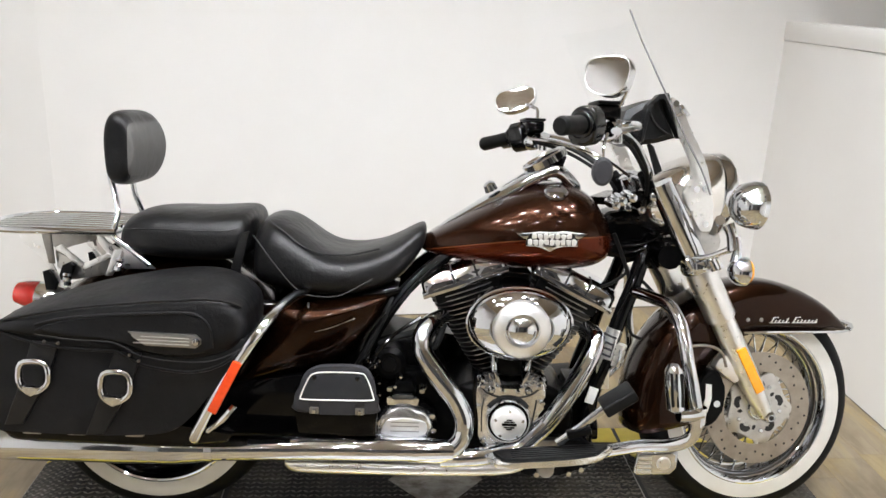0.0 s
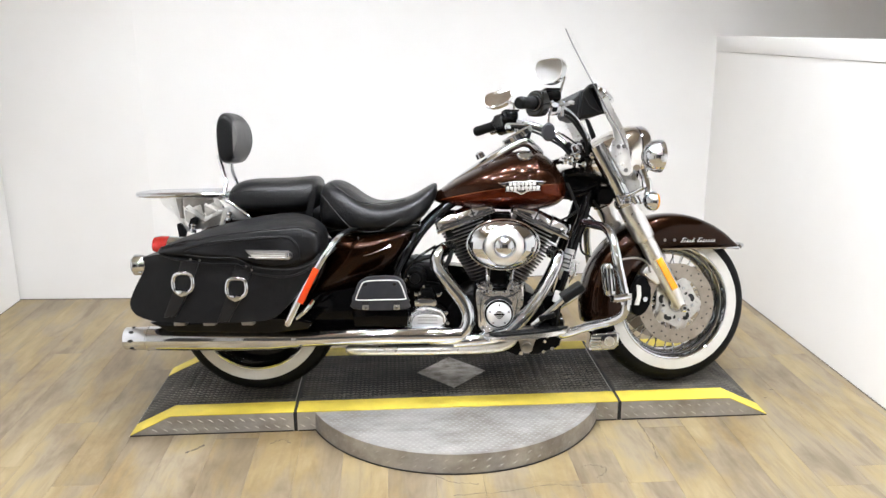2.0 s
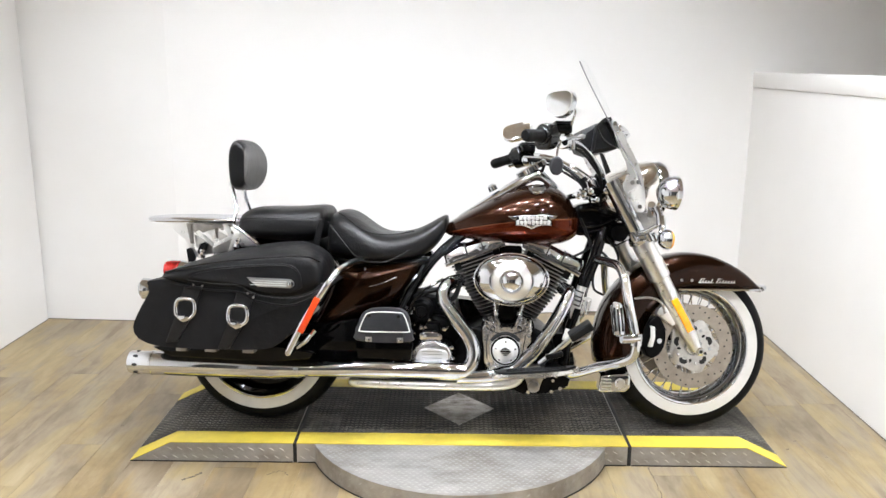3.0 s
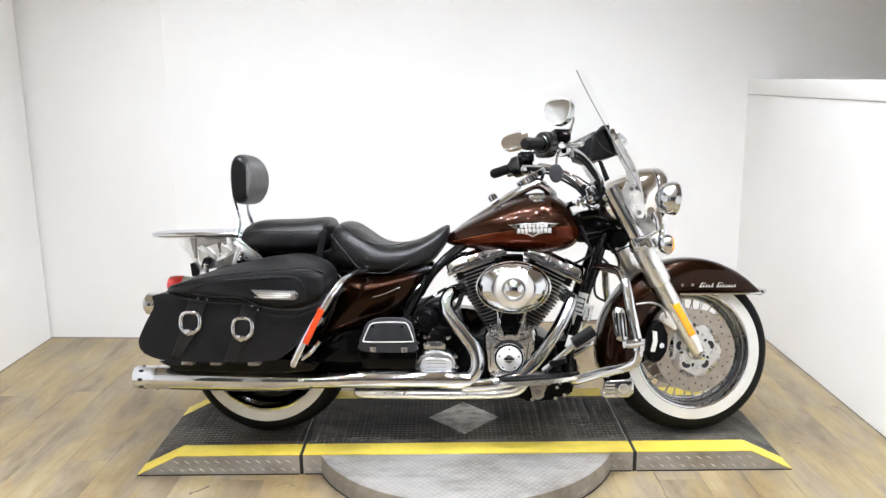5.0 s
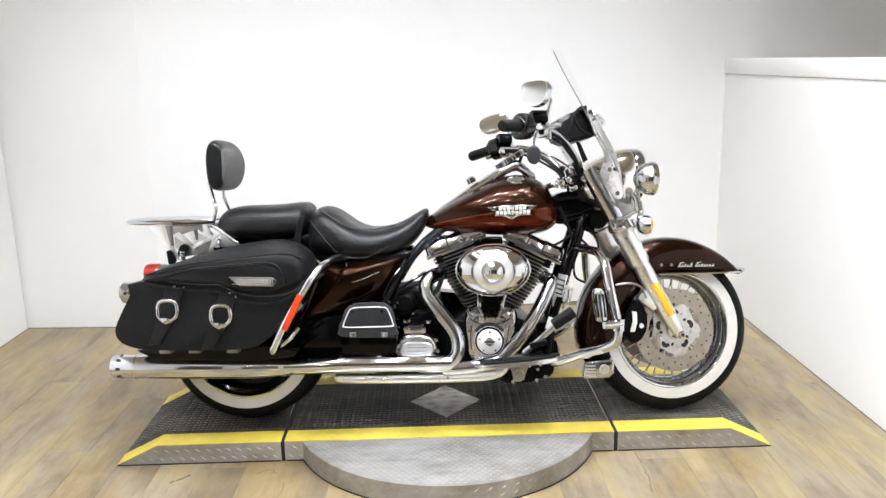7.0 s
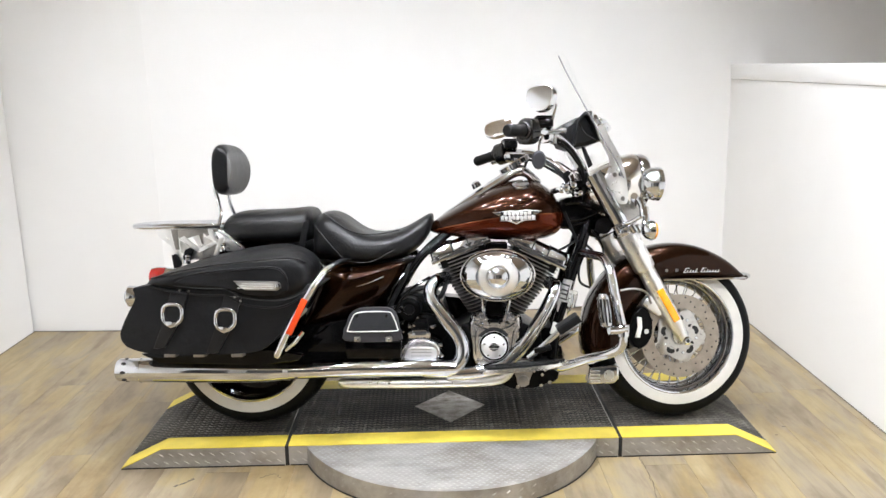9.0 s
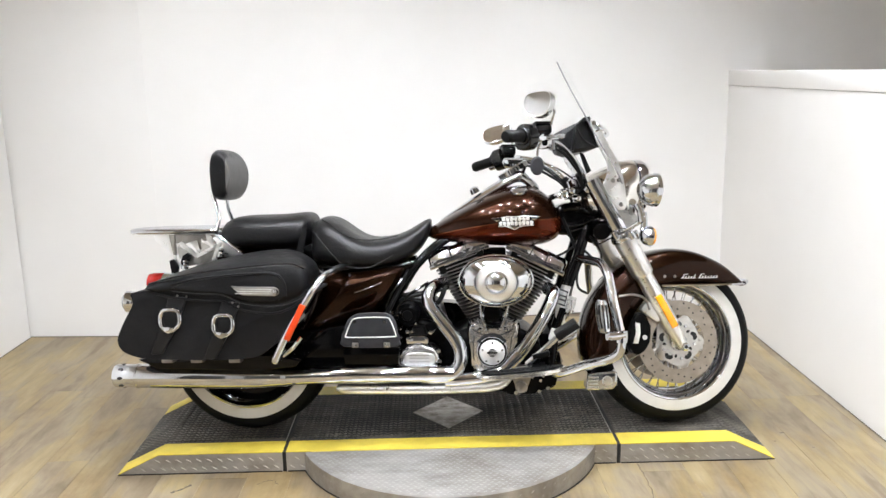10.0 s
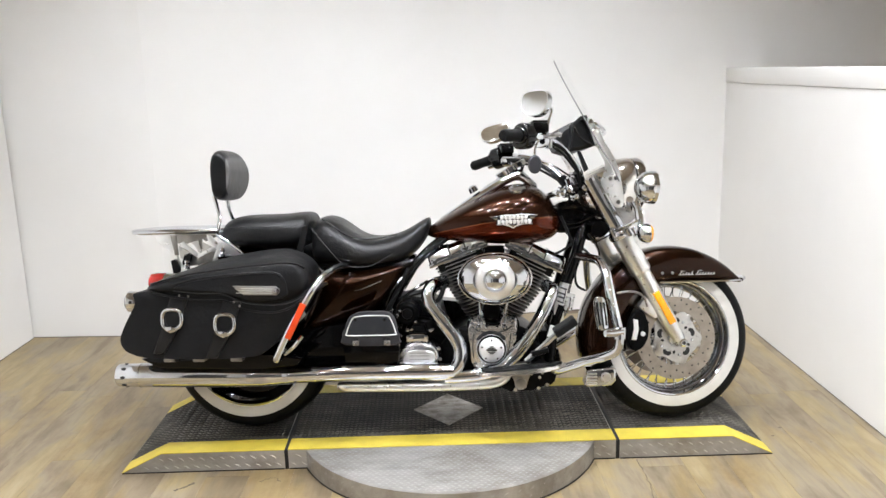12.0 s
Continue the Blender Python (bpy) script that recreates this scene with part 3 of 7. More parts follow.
def lift_section(name, x0, x1, left, right, label, inset=False, sheet=DARKPLATE, bar=DARKBAR):
    ob = part(name, ramp_solid(x0, x1, -0.30, 0.30, left, right), PLATE, None, "", 30)
    tagged(ob, label, "vehicle lift", "lift sections")
    # thin dark strip round the foot, painting the shade where deck meets floor
    part("base_shade_strip", box(x0 + 0.004, x1 - 0.004, -0.3018, 0.3018, 0.0003, 0.0042, 0.0), DARK, ob)
    # dark tread sheet and the yellow border tapes follow the deck's profile
    for nm, y0, y1, mat, up in (("tread_sheet", -0.213, 0.215, sheet, 0.0016), ("yellow_tape", -0.3005, -0.213, YELLOW, 0.0028), ("yellow_tape", 0.215, 0.30, YELLOW, 0.0028)):
        outline = []
        e0, e1 = x0 + (0.004 if left else 0.0), x1 - (0.004 if right else 0.0)
        stops = [e0] + ([x0 + left] if left else []) + ([x1 - right] if right else []) + [e1]
        outline = [(x, deck_z(x, x0, x1, left, right) + up) for x in stops] + [(x, deck_z(x, x0, x1, left, right) + 0.0002) for x in stops[::-1]]
        part(nm, prism(outline, y0, y1, 0.0), mat, ob, "", 30)
    e0, e1 = x0 + left * 1.05, x1 - right * 1.05
    part("worn_strip", box(e0, e1, -0.212, -0.188, TOP + 0.0014, TOP + 0.0024, 0.0004, 1), DUSTYPLATE, ob, "grey worn strip along the tape")
    rows = []
    pitch, rise = 0.0165, 0.0205
    nx, ny = int((x1 - x0) / pitch), int(0.425 / rise)
    for i in range(nx):
        for j in range(ny):
            x, y = x0 + 0.012 + i * pitch, -0.204 + j * rise
            if x > x1 - 0.01 or (inset and abs(x) / 0.137 + abs(y - 0.013) / 0.152 < 1.0):
                continue
            rows.append((x, y, deck_z(x, x0, x1, left, right) + 0.0016, 0.55 if i % 2 else -0.55))
    bars = finish("tread_pattern", lozenges(rows, 0.0096, 0.0036, 0.0024), bar, ob, "", 20)
    tagged(bars, kind="stuff")
    # raised bars on the upright skirt
    rows = []
    for i in range(int((x1 - x0) / 0.036)):
        for j in range(2):
            x, z = x0 + 0.02 + i * 0.036 + (0.018 if j else 0), 0.019 + 0.031 * j
            if z < deck_z(x, x0, x1, left, right) - 0.012 and x < x1 - 0.012:
                rows.append((x, z, 0.0, -0.55))
    stand = Matrix(((1, 0, 0, 0), (0, 0, -1, -0.3002), (0, 1, 0, 0), (0, 0, 0, 1)))
    sb = finish("skirt_pattern", lozenges(rows, 0.0125, 0.0026, 0.0013, stand), PLATEBAR, ob, "", 20)
    tagged(sb, kind="stuff")
    return ob


lift_section("lift_ramp", -1.168, -0.586, 0.15, 0.0, "dark tread-plate lift ramp with yellow edge tape")
lift_mid = lift_section("lift_deck", -0.574, 0.588, 0.0, 0.0, "dark tread-plate lift deck with yellow edge tape and a bare diamond", True)
lift_section("lift_ramp", 0.600, 1.152, 0.0, 0.15, "dusty dark tread-plate lift ramp with yellow edge tape", False, DUSTYPLATE, DUSTYBAR)
dia = bmesh.new()
for h, k in ((TOP + 0.0003, 1.0), (TOP + 0.0032, 0.985)):
    for a, b in ((-0.137, 0.013), (0, -0.139), (0.137, 0.013), (0, 0.165)):
        dia.verts.new((a * k, b * k, h))
dia.verts.ensure_lookup_table()
dia.faces.new(dia.verts[4:8])
for i in range(4):
    dia.faces.new((dia.verts[i], dia.verts[(i + 1) % 4], dia.verts[4 + (i + 1) % 4], dia.verts[4 + i]))
part("diamond_plate", dia, DIAMOND, lift_mid, "bare steel diamond set in the deck", 20)
rows = []
for i in range(-6, 7):
    for j in range(-6, 7):
        x, y = i * 0.022, 0.013 + j * 0.022
        if abs(x) / 0.125 + abs(y - 0.013) / 0.138 < 0.96:
            rows.append((x, y, TOP + 0.0032, 0.6 if (i + j) % 2 else -0.6))
tagged(finish("diamond_pattern", lozenges(rows, 0.008, 0.0026, 0.0005), DIAMOND, lift_mid), kind="stuff")
# round step plate in front of the deck
CY, CR = -0.089, 0.551
half = math.asin((CY + 0.302) / CR)
arc = [(CR * math.cos(a), CY + CR * math.sin(a)) for a in [math.pi - half + (math.pi + 2 * half) * k / 64 for k in range(65)]]
step = bmesh.new()
lowv, topv = [step.verts.new((x, y, 0.0)) for x, y in arc], [step.verts.new((x, y, TOP)) for x, y in arc]
step.faces.new(topv), step.faces.new(lowv[::-1])
for i in range(65):
    j = (i + 1) % 65
    step.faces.new((lowv[i], lowv[j], topv[j], topv[i]))
rim_edges = [e for e in step.edges if all(abs(v.co.z - TOP) < 1e-6 for v in e.verts)]
bmesh.ops.bevel(step, geom=rim_edges, offset=0.003, segments=2, affect="EDGES")
step_ob = tagged(part("turntable_plate", step, PLATE, None, "", 30), "half-round bright chequer-plate step in front of the lift", "turntable")
# the step's own dark foot strip: contact shade put in as colour
foot_strip = bmesh.new()
ring0 = [foot_strip.verts.new((x * 1.004, CY + (y - CY) * 1.004, 0.0003)) for x, y in arc]
ring1 = [foot_strip.verts.new((x * 1.004, CY + (y - CY) * 1.004, 0.0045)) for x, y in arc]
foot_strip.faces.new(ring1), foot_strip.faces.new(ring0[::-1])
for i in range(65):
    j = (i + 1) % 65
    foot_strip.faces.new((ring0[i], ring0[j], ring1[j], ring1[i]))
part("base_shade_strip", foot_strip, DARK, step_ob)
rows, srows = [], []
for i in range(-25, 26):
    for j in range(-29, 1):
        x, y = i * 0.0235 + (0.01175 if j % 2 else 0), -0.3 + j * 0.0145
        if y < -0.308 and math.hypot(x, y - CY) < CR - 0.014:
            rows.append((x, y, TOP, 0.62 if j % 2 else -0.62))
tagged(finish("plate_pattern", lozenges(rows, 0.0090, 0.0027, 0.0008), PLATEBAR, step_ob), kind="stuff")
for i in range(46):
    a = math.pi - half + (math.pi + 2 * half) * (i + 0.5) / 46
    for z in (0.022, 0.05):
        a2 = a + (0.013 if z > 0.03 else 0)
        srows.append((a2, z))
bm = bmesh.new()
for a, z in srows:
    n = Vector((math.cos(a), math.sin(a), 0))
    tg = Vector((-math.sin(a), math.cos(a), 0))
    c = Vector((0, CY, z)) + n * CR
    if c.y > -0.312:
        continue
    d, e = (tg * 0.85 + Vector((0, 0, 0.5))).normalized() * 0.0095, (Vector((0, 0, 0.85)) - tg * 0.5).normalized() * 0.0026
    q = [bm.verts.new(c + v) for v in (-d, -e, d, e)] + [bm.verts.new(c + n * 0.0016 - d * 0.45), bm.verts.new(c + n * 0.0016 + d * 0.45)]
    for f in ((0, 1, 4), (1, 5, 4), (1, 2, 5), (2, 3, 5), (3, 4, 5), (3, 0, 4)):
        bm.faces.new([q[k] for k in f])
tagged(part("rim_pattern", bm, PLATE, step_ob), kind="stuff")
# dusty wheel marks on the deck
DUST = simple("grey_dust", (0.16, 0.145, 0.12), 0.8, 0.0, 0.3, 40, spec=0.1)
dust = random.Random(11)
vs, fs = [], []
for k in range(420):
    a = dust.random()
    x, y = 0.30 + 0.62 * a + dust.gauss(0, 0.05), -0.13 + 0.10 * math.sin(3.2 * a) + dust.gauss(0, 0.035)
    if k % 4 == 0:
        x, y = dust.uniform(-0.5, 0.55), -0.19 + abs(dust.gauss(0, 0.02))
    if y < -0.205 or y > 0.2 or abs(x - 0.594) < 0.02:
        continue
    l, w, t, b = dust.uniform(0.004, 0.014), dust.uniform(0.0008, 0.0022), dust.uniform(-0.5, 0.5), len(vs)
    for p, q in ((-l, -w), (l, -w * 0.6), (l * 0.9, w), (-l * 0.8, w * 0.7)):
        vs.append((x + p * math.cos(t) - q * math.sin(t), y + p * math.sin(t) + q * math.cos(t), TOP + 0.0019))
    fs.append((b, b + 1, b + 2, b + 3))
me = bpy.data.meshes.new("dust")
me.from_pydata(vs, [], fs)
tagged(finish("deck_dust", me, DUST, lift_mid), kind="stuff")
# black seams between the sections
for x in (-0.580, 0.594):
    part("seam_strip", box(x - 0.0065, x + 0.0065, -0.3015, 0.3, 0.001, TOP + 0.0015, 0.001), DARK, lift_mid)
    part("seam_edge", box(x - 0.0095, x - 0.0068, -0.212, 0.214, TOP - 0.001, TOP + 0.0036, 0.0006, 1), STEEL, lift_mid, "bare worn steel edge")

# ---- motorcycle ----
# x forward, y to its left, z up from the deck; it leans on its stand and its front end is turned a little
BIKE = pose(0, -0.045, TOP + 0.002, 0, 0, -3.4) @ pose(0, 0, 0, -8.0, 0, 0)
bike = empty("motorcycle", BIKE, "dark brown touring motorcycle with black leather saddlebags on a lift", "motorcycle")
PIVOT = Vector((0.89, 0, 0.285))
STEER = Matrix.Translation(PIVOT) @ Matrix.Rotation(radians(11.0), 4, Vector((-math.sin(radians(26)), 0, math.cos(radians(26))))) @ Matrix.Translation(-PIVOT)


def both(name, make, mat, parent, label="", **kw):
    """A part on the near side and its twin on the far side."""
    a = part(name, make(), mat, parent, label, **kw)
    b = part(name, mirrored(make()), mat, parent, label, **kw)
    return a, b


def front(name, bm, mat, parent, label="", **kw):
    """A part of the steered front end."""
    return part(name, turned(bm, STEER), mat, parent, label, **kw)


def front_both(name, make, mat, parent, label="", **kw):
    return front(name, make(), mat, parent, label, **kw), front(name, mirrored(make()), mat, parent, label, **kw)


def torus_profile(r, w, side, n=14):
    """A tyre's section: crown radius r, half width w, bead radius side."""
    pts = []
    for k in range(n + 1):
        a = math.pi * k / n
        y = -w * math.cos(a)
        h = (r - side) * (math.sin(a) ** 0.46)
        pts.append((y, side + h))
    return pts


def wheel(name, at, r, w, m, spokes, label):
    """A laced wheel: chrome rim with tyre, white bands, hub and spokes."""
    c = Vector(at)
    rim = part(name, turned(lathe([(-w * 1.0, 0.2155), (-w * 1.02, 0.211), (-w * 0.99, 0.2065), (-w * 0.86, 0.2035), (-w * 0.72, 0.201), (-w * 0.62, 0.192), (-w * 0.42, 0.187), (0, 0.181), (w * 0.42, 0.187), (w * 0.62, 0.192), (w * 0.72, 0.201), (w * 0.86, 0.2035), (w * 0.99, 0.2065), (w * 1.02, 0.211), (w * 1.0, 0.2155), (w * 0.5, 0.2125), (0, 0.20), (-w * 0.5, 0.2125)], c, seg=72, loop=True), m), CHROME, bike, label)
    part("tyre", turned(lathe(torus_profile(r, w, 0.214), c, seg=84, loop=True), m), TYRE, rim, "black rubber tyre")
    for s in (-1, 1):
        prof = torus_profile(r, w, 0.214, 60)
        band = [(y, q) for y, q in prof if 0.2145 < q < 0.2545 and y * s > 0]
        band = [(s * w, 0.2150)] + sorted(band, key=lambda p: p[1])
        outer = [(y + s * 0.0016, q) for y, q in band]
        part("whitewall", turned(lathe(outer + band[::-1], c, seg=84, loop=True), m), WHITEWALL, rim, "wide white sidewall band")
    groove = bmesh.new()
    for k in range(48):
        a = math.tau * k / 48
        for s in (-1, 1):
            pts = []
            for j in range(4):
                yy = s * w * (0.12 + 0.2 * j)
                rr = 0.214 + (r - 0.214) * (math.sin(math.acos(max(-1, min(1, -yy / w)))) ** 0.46) - 0.0010
                aa = a + j * 0.03 + (0.06 if s > 0 else 0)
                pts.append(c + Vector((rr * math.cos(aa), yy, rr * math.sin(aa))))
            add_tube(groove, pts, 0.0016, 4, 1)
    tagged(part("tread_pattern", turned(groove, m), DARK, rim), kind="stuff")
    part("hub", turned(lathe([(-0.075, 0.0), (-0.075, 0.034), (-0.055, 0.044), (-0.045, 0.03), (0.045, 0.03), (0.055, 0.044), (0.075, 0.034), (0.075, 0.0)], c, seg=32), m), CHROME, rim)
    for k in range(spokes):
        for s in (-1, 1):
            a0 = math.tau * (k + (0.5 if s > 0 else 0)) / spokes
            a1 = a0 + (0.42 if k % 2 else -0.42)
            wire = tube([c + Vector((0.042 * math.cos(a0), s * 0.05, 0.042 * math.sin(a0))), c + Vector((0.19 * math.cos(a1), s * 0.012, 0.19 * math.sin(a1)))], 0.0021, 5, 1)
            part("spoke", turned(wire, m), CHROME, rim)
    return rim


rear = wheel("rear_wheel", (-0.723, -0.066, 0.294), 0.303, 0.088, Matrix(), 0, "chrome rear rim with whitewall tyre")
part("hub_plate", lathe([(-0.096, 0.03), (-0.090, 0.06), (-0.100, 0.12), (-0.092, 0.178), (-0.070, 0.182), (-0.070, 0.03)], (-0.723, 0, 0.294), (0, 1, 0), 48, loop=True), BLACK, rear, "black dished hub plate")
fw_c = Vector((0.824, 0, 0.300))
frontw = wheel("front_wheel", fw_c, 0.301, 0.066, STEER, 30, "chrome laced front rim with whitewall tyre")
for s in (-1, 1):
    disc = bmesh.new()
    y = s * 0.082
    add_lathe(disc, [(y - 0.0025, 0.098), (y - 0.0025, 0.15), (y + 0.0025, 0.15), (y + 0.0025, 0.098)], fw_c, seg=72, loop=True)
    d = front("brake_disc", disc, DISC, frontw, "drilled steel brake disc")
    star = []
    for k in range(60):
        a = math.tau * k / 60
        rr = 0.088 + 0.009 * math.cos(5 * a + 0.5) + 0.003 * math.cos(10 * a)
        star.append((fw_c.x + rr * math.cos(a), fw_c.z + rr * math.sin(a)))
    front("disc_carrier", prism(star, y - 0.004, y + 0.004, 0.0015), CARRIER, frontw, "polished five-armed disc carrier")
    for k in range(5):
        a = math.tau * k / 5 + 0.4
        front("carrier_slot", tube([fw_c + Vector((rr * math.cos(a + t), y + s * 0.0035, rr * math.sin(a + t))) for rr, t in ((0.056, 0.16), (0.064, 0.02), (0.066, -0.16), (0.060, -0.30))], (0.0065, 0.0095, 0.0095, 0.0065), 10, 5, flat=0.12), DARK, frontw, "dark kidney-shaped slot")
        front("carrier_slot", tube([fw_c + Vector((rr * math.cos(a + t), y + s * 0.0035, rr * math.sin(a + t))) for rr, t in ((0.045, 0.42), (0.052, 0.36), (0.060, 0.34))], (0.004, 0.007, 0.0045), 8, 4, flat=0.12), DARK, frontw)
        front("carrier_bolt", lathe([(y + s * 0.009, 0.0), (y + s * 0.008, 0.005), (y + s * 0.004, 0.006)], fw_c + Vector((0.062 * math.cos(a - 0.55), 0, 0.062 * math.sin(a - 0.55))), seg=10), CHROME, frontw)
        for q in (-0.25, 0.25):
            front("carrier_arm", tube([fw_c + Vector((rr * math.cos(a + 0.72 + q * 0.6), y, rr * math.sin(a + 0.72 + q * 0.6))) for rr in (0.08, 0.114)], (0.008, 0.006), 8, 1, flat=0.35), CARRIER, frontw)
    hub_ring = [(y + s * 0.012, 0.018), (y + s * 0.012, 0.028), (y + s * 0.004, 0.034), (y, 0.034), (y, 0.018)]
    front("carrier_hub", lathe(hub_ring, fw_c, seg=28, loop=True), CHROME, frontw)
    holes = bmesh.new()
    for k in range(36):
        a, rr = math.tau * k / 36, (0.118, 0.129, 0.14)[k % 3]
        add_lathe(holes, [(y - s * -0.0008 + s * 0.0024, 0.0), (y - s * -0.0008 + s * 0.0024, 0.0032), (y + s * 0.0020, 0.0032)], fw_c + Vector((rr * math.cos(a), 0, rr * math.sin(a))), seg=8)
    tagged(front("disc_drilling", holes, DARK, frontw), kind="stuff")
    cal = prism([(0.636, 0.31), (0.645, 0.27), (0.672, 0.262), (0.70, 0.285), (0.712, 0.335), (0.705, 0.385), (0.682, 0.41), (0.655, 0.395), (0.638, 0.36)], y - 0.028 if s < 0 else y - 0.018, y + 0.018 if s < 0 else y + 0.028, 0.008, 3, 3)
    front("brake_caliper", cal, CRINKLE, bike, "black brake caliper")
    if s < 0:
        front("caliper_badge", prism([(0.646, 0.302), (0.664, 0.300), (0.674, 0.335), (0.672, 0.372), (0.655, 0.376), (0.657, 0.338)], y - 0.0305, y - 0.026, 0.001), SATIN, bike)
        front("caliper_bolt", lathe([(y - 0.033, 0.0), (y - 0.033, 0.009), (y - 0.02, 0.011)], (0.688, 0, 0.322), seg=16), CHROME, bike)

# front fender: a deep valance round the wheel
rows = []
FC = fw_c + Vector((0.0, 0, 0.0))
for k in range(41):
    a = radians(36 + (191 - 36) * k / 40)
    ro = 0.336 + 0.008 * k / 40
    if a < math.pi / 2:
        ri = min(0.205 / max(math.sin(a), 0.05), ro - 0.004)
    else:
        ri = 0.205 - 0.012 * math.sin((a - math.pi / 2))
    d = Vector((math.cos(a), 0, math.sin(a)))
    w = 0.09 if k > 4 else 0.055 + 0.035 * math.sqrt(k / 4)
    ring = []
    for y, t in ((-1.0, 0.0), (-1.02, 0.35), (-1.0, 0.66), (-0.93, 0.82), (-0.74, 0.93), (-0.4, 0.985), (0, 1.0)):
        ring.append(FC + d * (ri + (ro - ri) * t) + Vector((0, y * w, 0)))
    rows.append(ring + [Vector((p.x, -p.y, p.z)) for p in ring[-2::-1]])
fb = bmesh.new()
vs = [[fb.verts.new(p) for p in r] for r in rows]
for a, b in zip(vs, vs[1:]):
    for k in range(len(a) - 1):
        fb.faces.new((a[k], a[k + 1], b[k + 1], b[k]))
fender = front("front_fender", fb, BROWN, bike, "dark brown painted front fender", angle=60)
sol = fender.modifiers.new("sheet", "SOLIDIFY")
sol.thickness, sol.offset = 0.003, -1
for s in (-1, 1):
    trim = [FC + Vector((0.27 - 0.33 * k / 8, s * (0.0925 if k else 0.066), 0.204)) for k in range(9)]
    front("fender_trim", tube(trim, (0.003, 0.004, 0.0045, 0.0045, 0.0045), 8, 2), CHROME, fender, "chrome strip along the fender's edge")
tip = [FC + Vector((0.268, -0.066, 0.206)), FC + Vector((0.285, -0.05, 0.212)), FC + Vector((0.292, 0, 0.214)), FC + Vector((0.285, 0.05, 0.212)), FC + Vector((0.268, 0.066, 0.206))]
front("fender_tip", tube(tip, 0.0075, 8, 4), CHROME, fender, "chrome tip")
# the lettering is too fine to read: a row of slanted bars
for k in range(13):
    x = 0.840 + k * 0.0107
    h = (0.015, 0.0075, 0.0085, 0.007, 0.013, 0.0, 0.015, 0.0075, 0.009, 0.0075, 0.008, 0.007, 0.0085)[k]
    if h:
        front("script_bar", prism([(x, 0.529), (x + 0.0030, 0.529), (x + 0.0030 + h * 0.6, 0.529 + h), (x + h * 0.6, 0.529 + h)], -0.0945, -0.0915, 0.0), SATIN, fender)
for x0, x1, z in ((0.836, 0.893, 0.5285), (0.902, 0.974, 0.5285), (0.846, 0.862, 0.5425), (0.911, 0.926, 0.5425)):
    front("script_stroke", prism([(x0, z), (x1, z), (x1 + 0.002, z + 0.0017), (x0 + 0.002, z + 0.0017)], -0.0943, -0.0915, 0.0), SATIN, fender)
for x in (0.776, 0.814):
    front("fender_bolt", lathe([(-0.0955, 0.0), (-0.0955, 0.004), (-0.092, 0.006)], (x, 0, 0.537), seg=10), STEEL, fender)

# fork
FU, FL = Vector((0.502, -0.113, 0.885)), Vector((0.824, -0.110, 0.298))
fd = (FL - FU).normalized()


def along(t, y=None):
    p = FU + (FL - FU) * t
    return Vector((p.x, p.y if y is None else y, p.z))


def fork_cover():
    return lathe([(0, 0.0), (0, 0.03), (0.06, 0.031), (0.212, 0.032), (0.216, 0.040), (0.228, 0.044), (0.238, 0.044), (0.244, 0.040), (0.244, 0.0)], FU, fd, 28)


def fork_sleeve():
    return lathe([(0.240, 0.0), (0.240, 0.0375), (0.252, 0.0388), (0.378, 0.039), (0.386, 0.038), (0.390, 0.034), (0.394, 0.0)], FU, fd, 28)


def fork_slider():
    L = (FL - FU).length
    return lathe([(0.380, 0.0), (0.380, 0.031), (0.440, 0.0315), (L - 0.08, 0.029), (L - 0.03, 0.024), (L + 0.012, 0.017), (L + 0.02, 0.0)], FU, fd, 28)


front_both("fork_cover", fork_cover, CHROME, bike, "chrome upper fork cover")
front_both("fork_sleeve", fork_sleeve, SATIN, bike, "satin lower fork sleeve")
for dx, dy in ((-0.036, -0.135), (0.014, -0.158), (0.044, -0.128)):
    front("collar_bolt", lathe([(-0.012, 0.0), (-0.012, 0.006), (-0.008, 0.0105), (0.008, 0.0115), (0.02, 0.0115), (0.02, 0.0)], along(0.345, dy) + Vector((dx, 0, 0.010)), fd, 14), CHROME, bike)
front_both("fork_slider", fork_slider, SATIN, bike, "satin aluminium fork slider")
front("fork_reflector", turned(box(-0.013, 0.013, -0.004, 0.004, -0.064, 0.064, 0.003), Matrix.Translation(along(0.80, -0.1445)) @ Matrix.Rotation(math.atan2(-fd.x, -fd.z), 4, "Y")), AMBER, bike, "amber fork reflector")
front("axle_nut", lathe([(-0.155, 0.0), (-0.155, 0.010), (-0.15, 0.016), (-0.10, 0.018), (-0.10, 0.0)], fw_c + Vector((0.010, 0.022, -0.014)), seg=6), CHROME, bike)
front("axle_hole", lathe([(-0.1562, 0.0), (-0.1562, 0.0065), (-0.154, 0.0065)], fw_c + Vector((0.010, 0.022, -0.014)), seg=12), DARK, bike)
front_both("fork_bracket", lambda: prism([(0.70, 0.45), (0.735, 0.44), (0.755, 0.40), (0.735, 0.375), (0.70, 0.40), (0.675, 0.42)], -0.118, -0.09, 0.006, 2, 2), SATIN, bike)

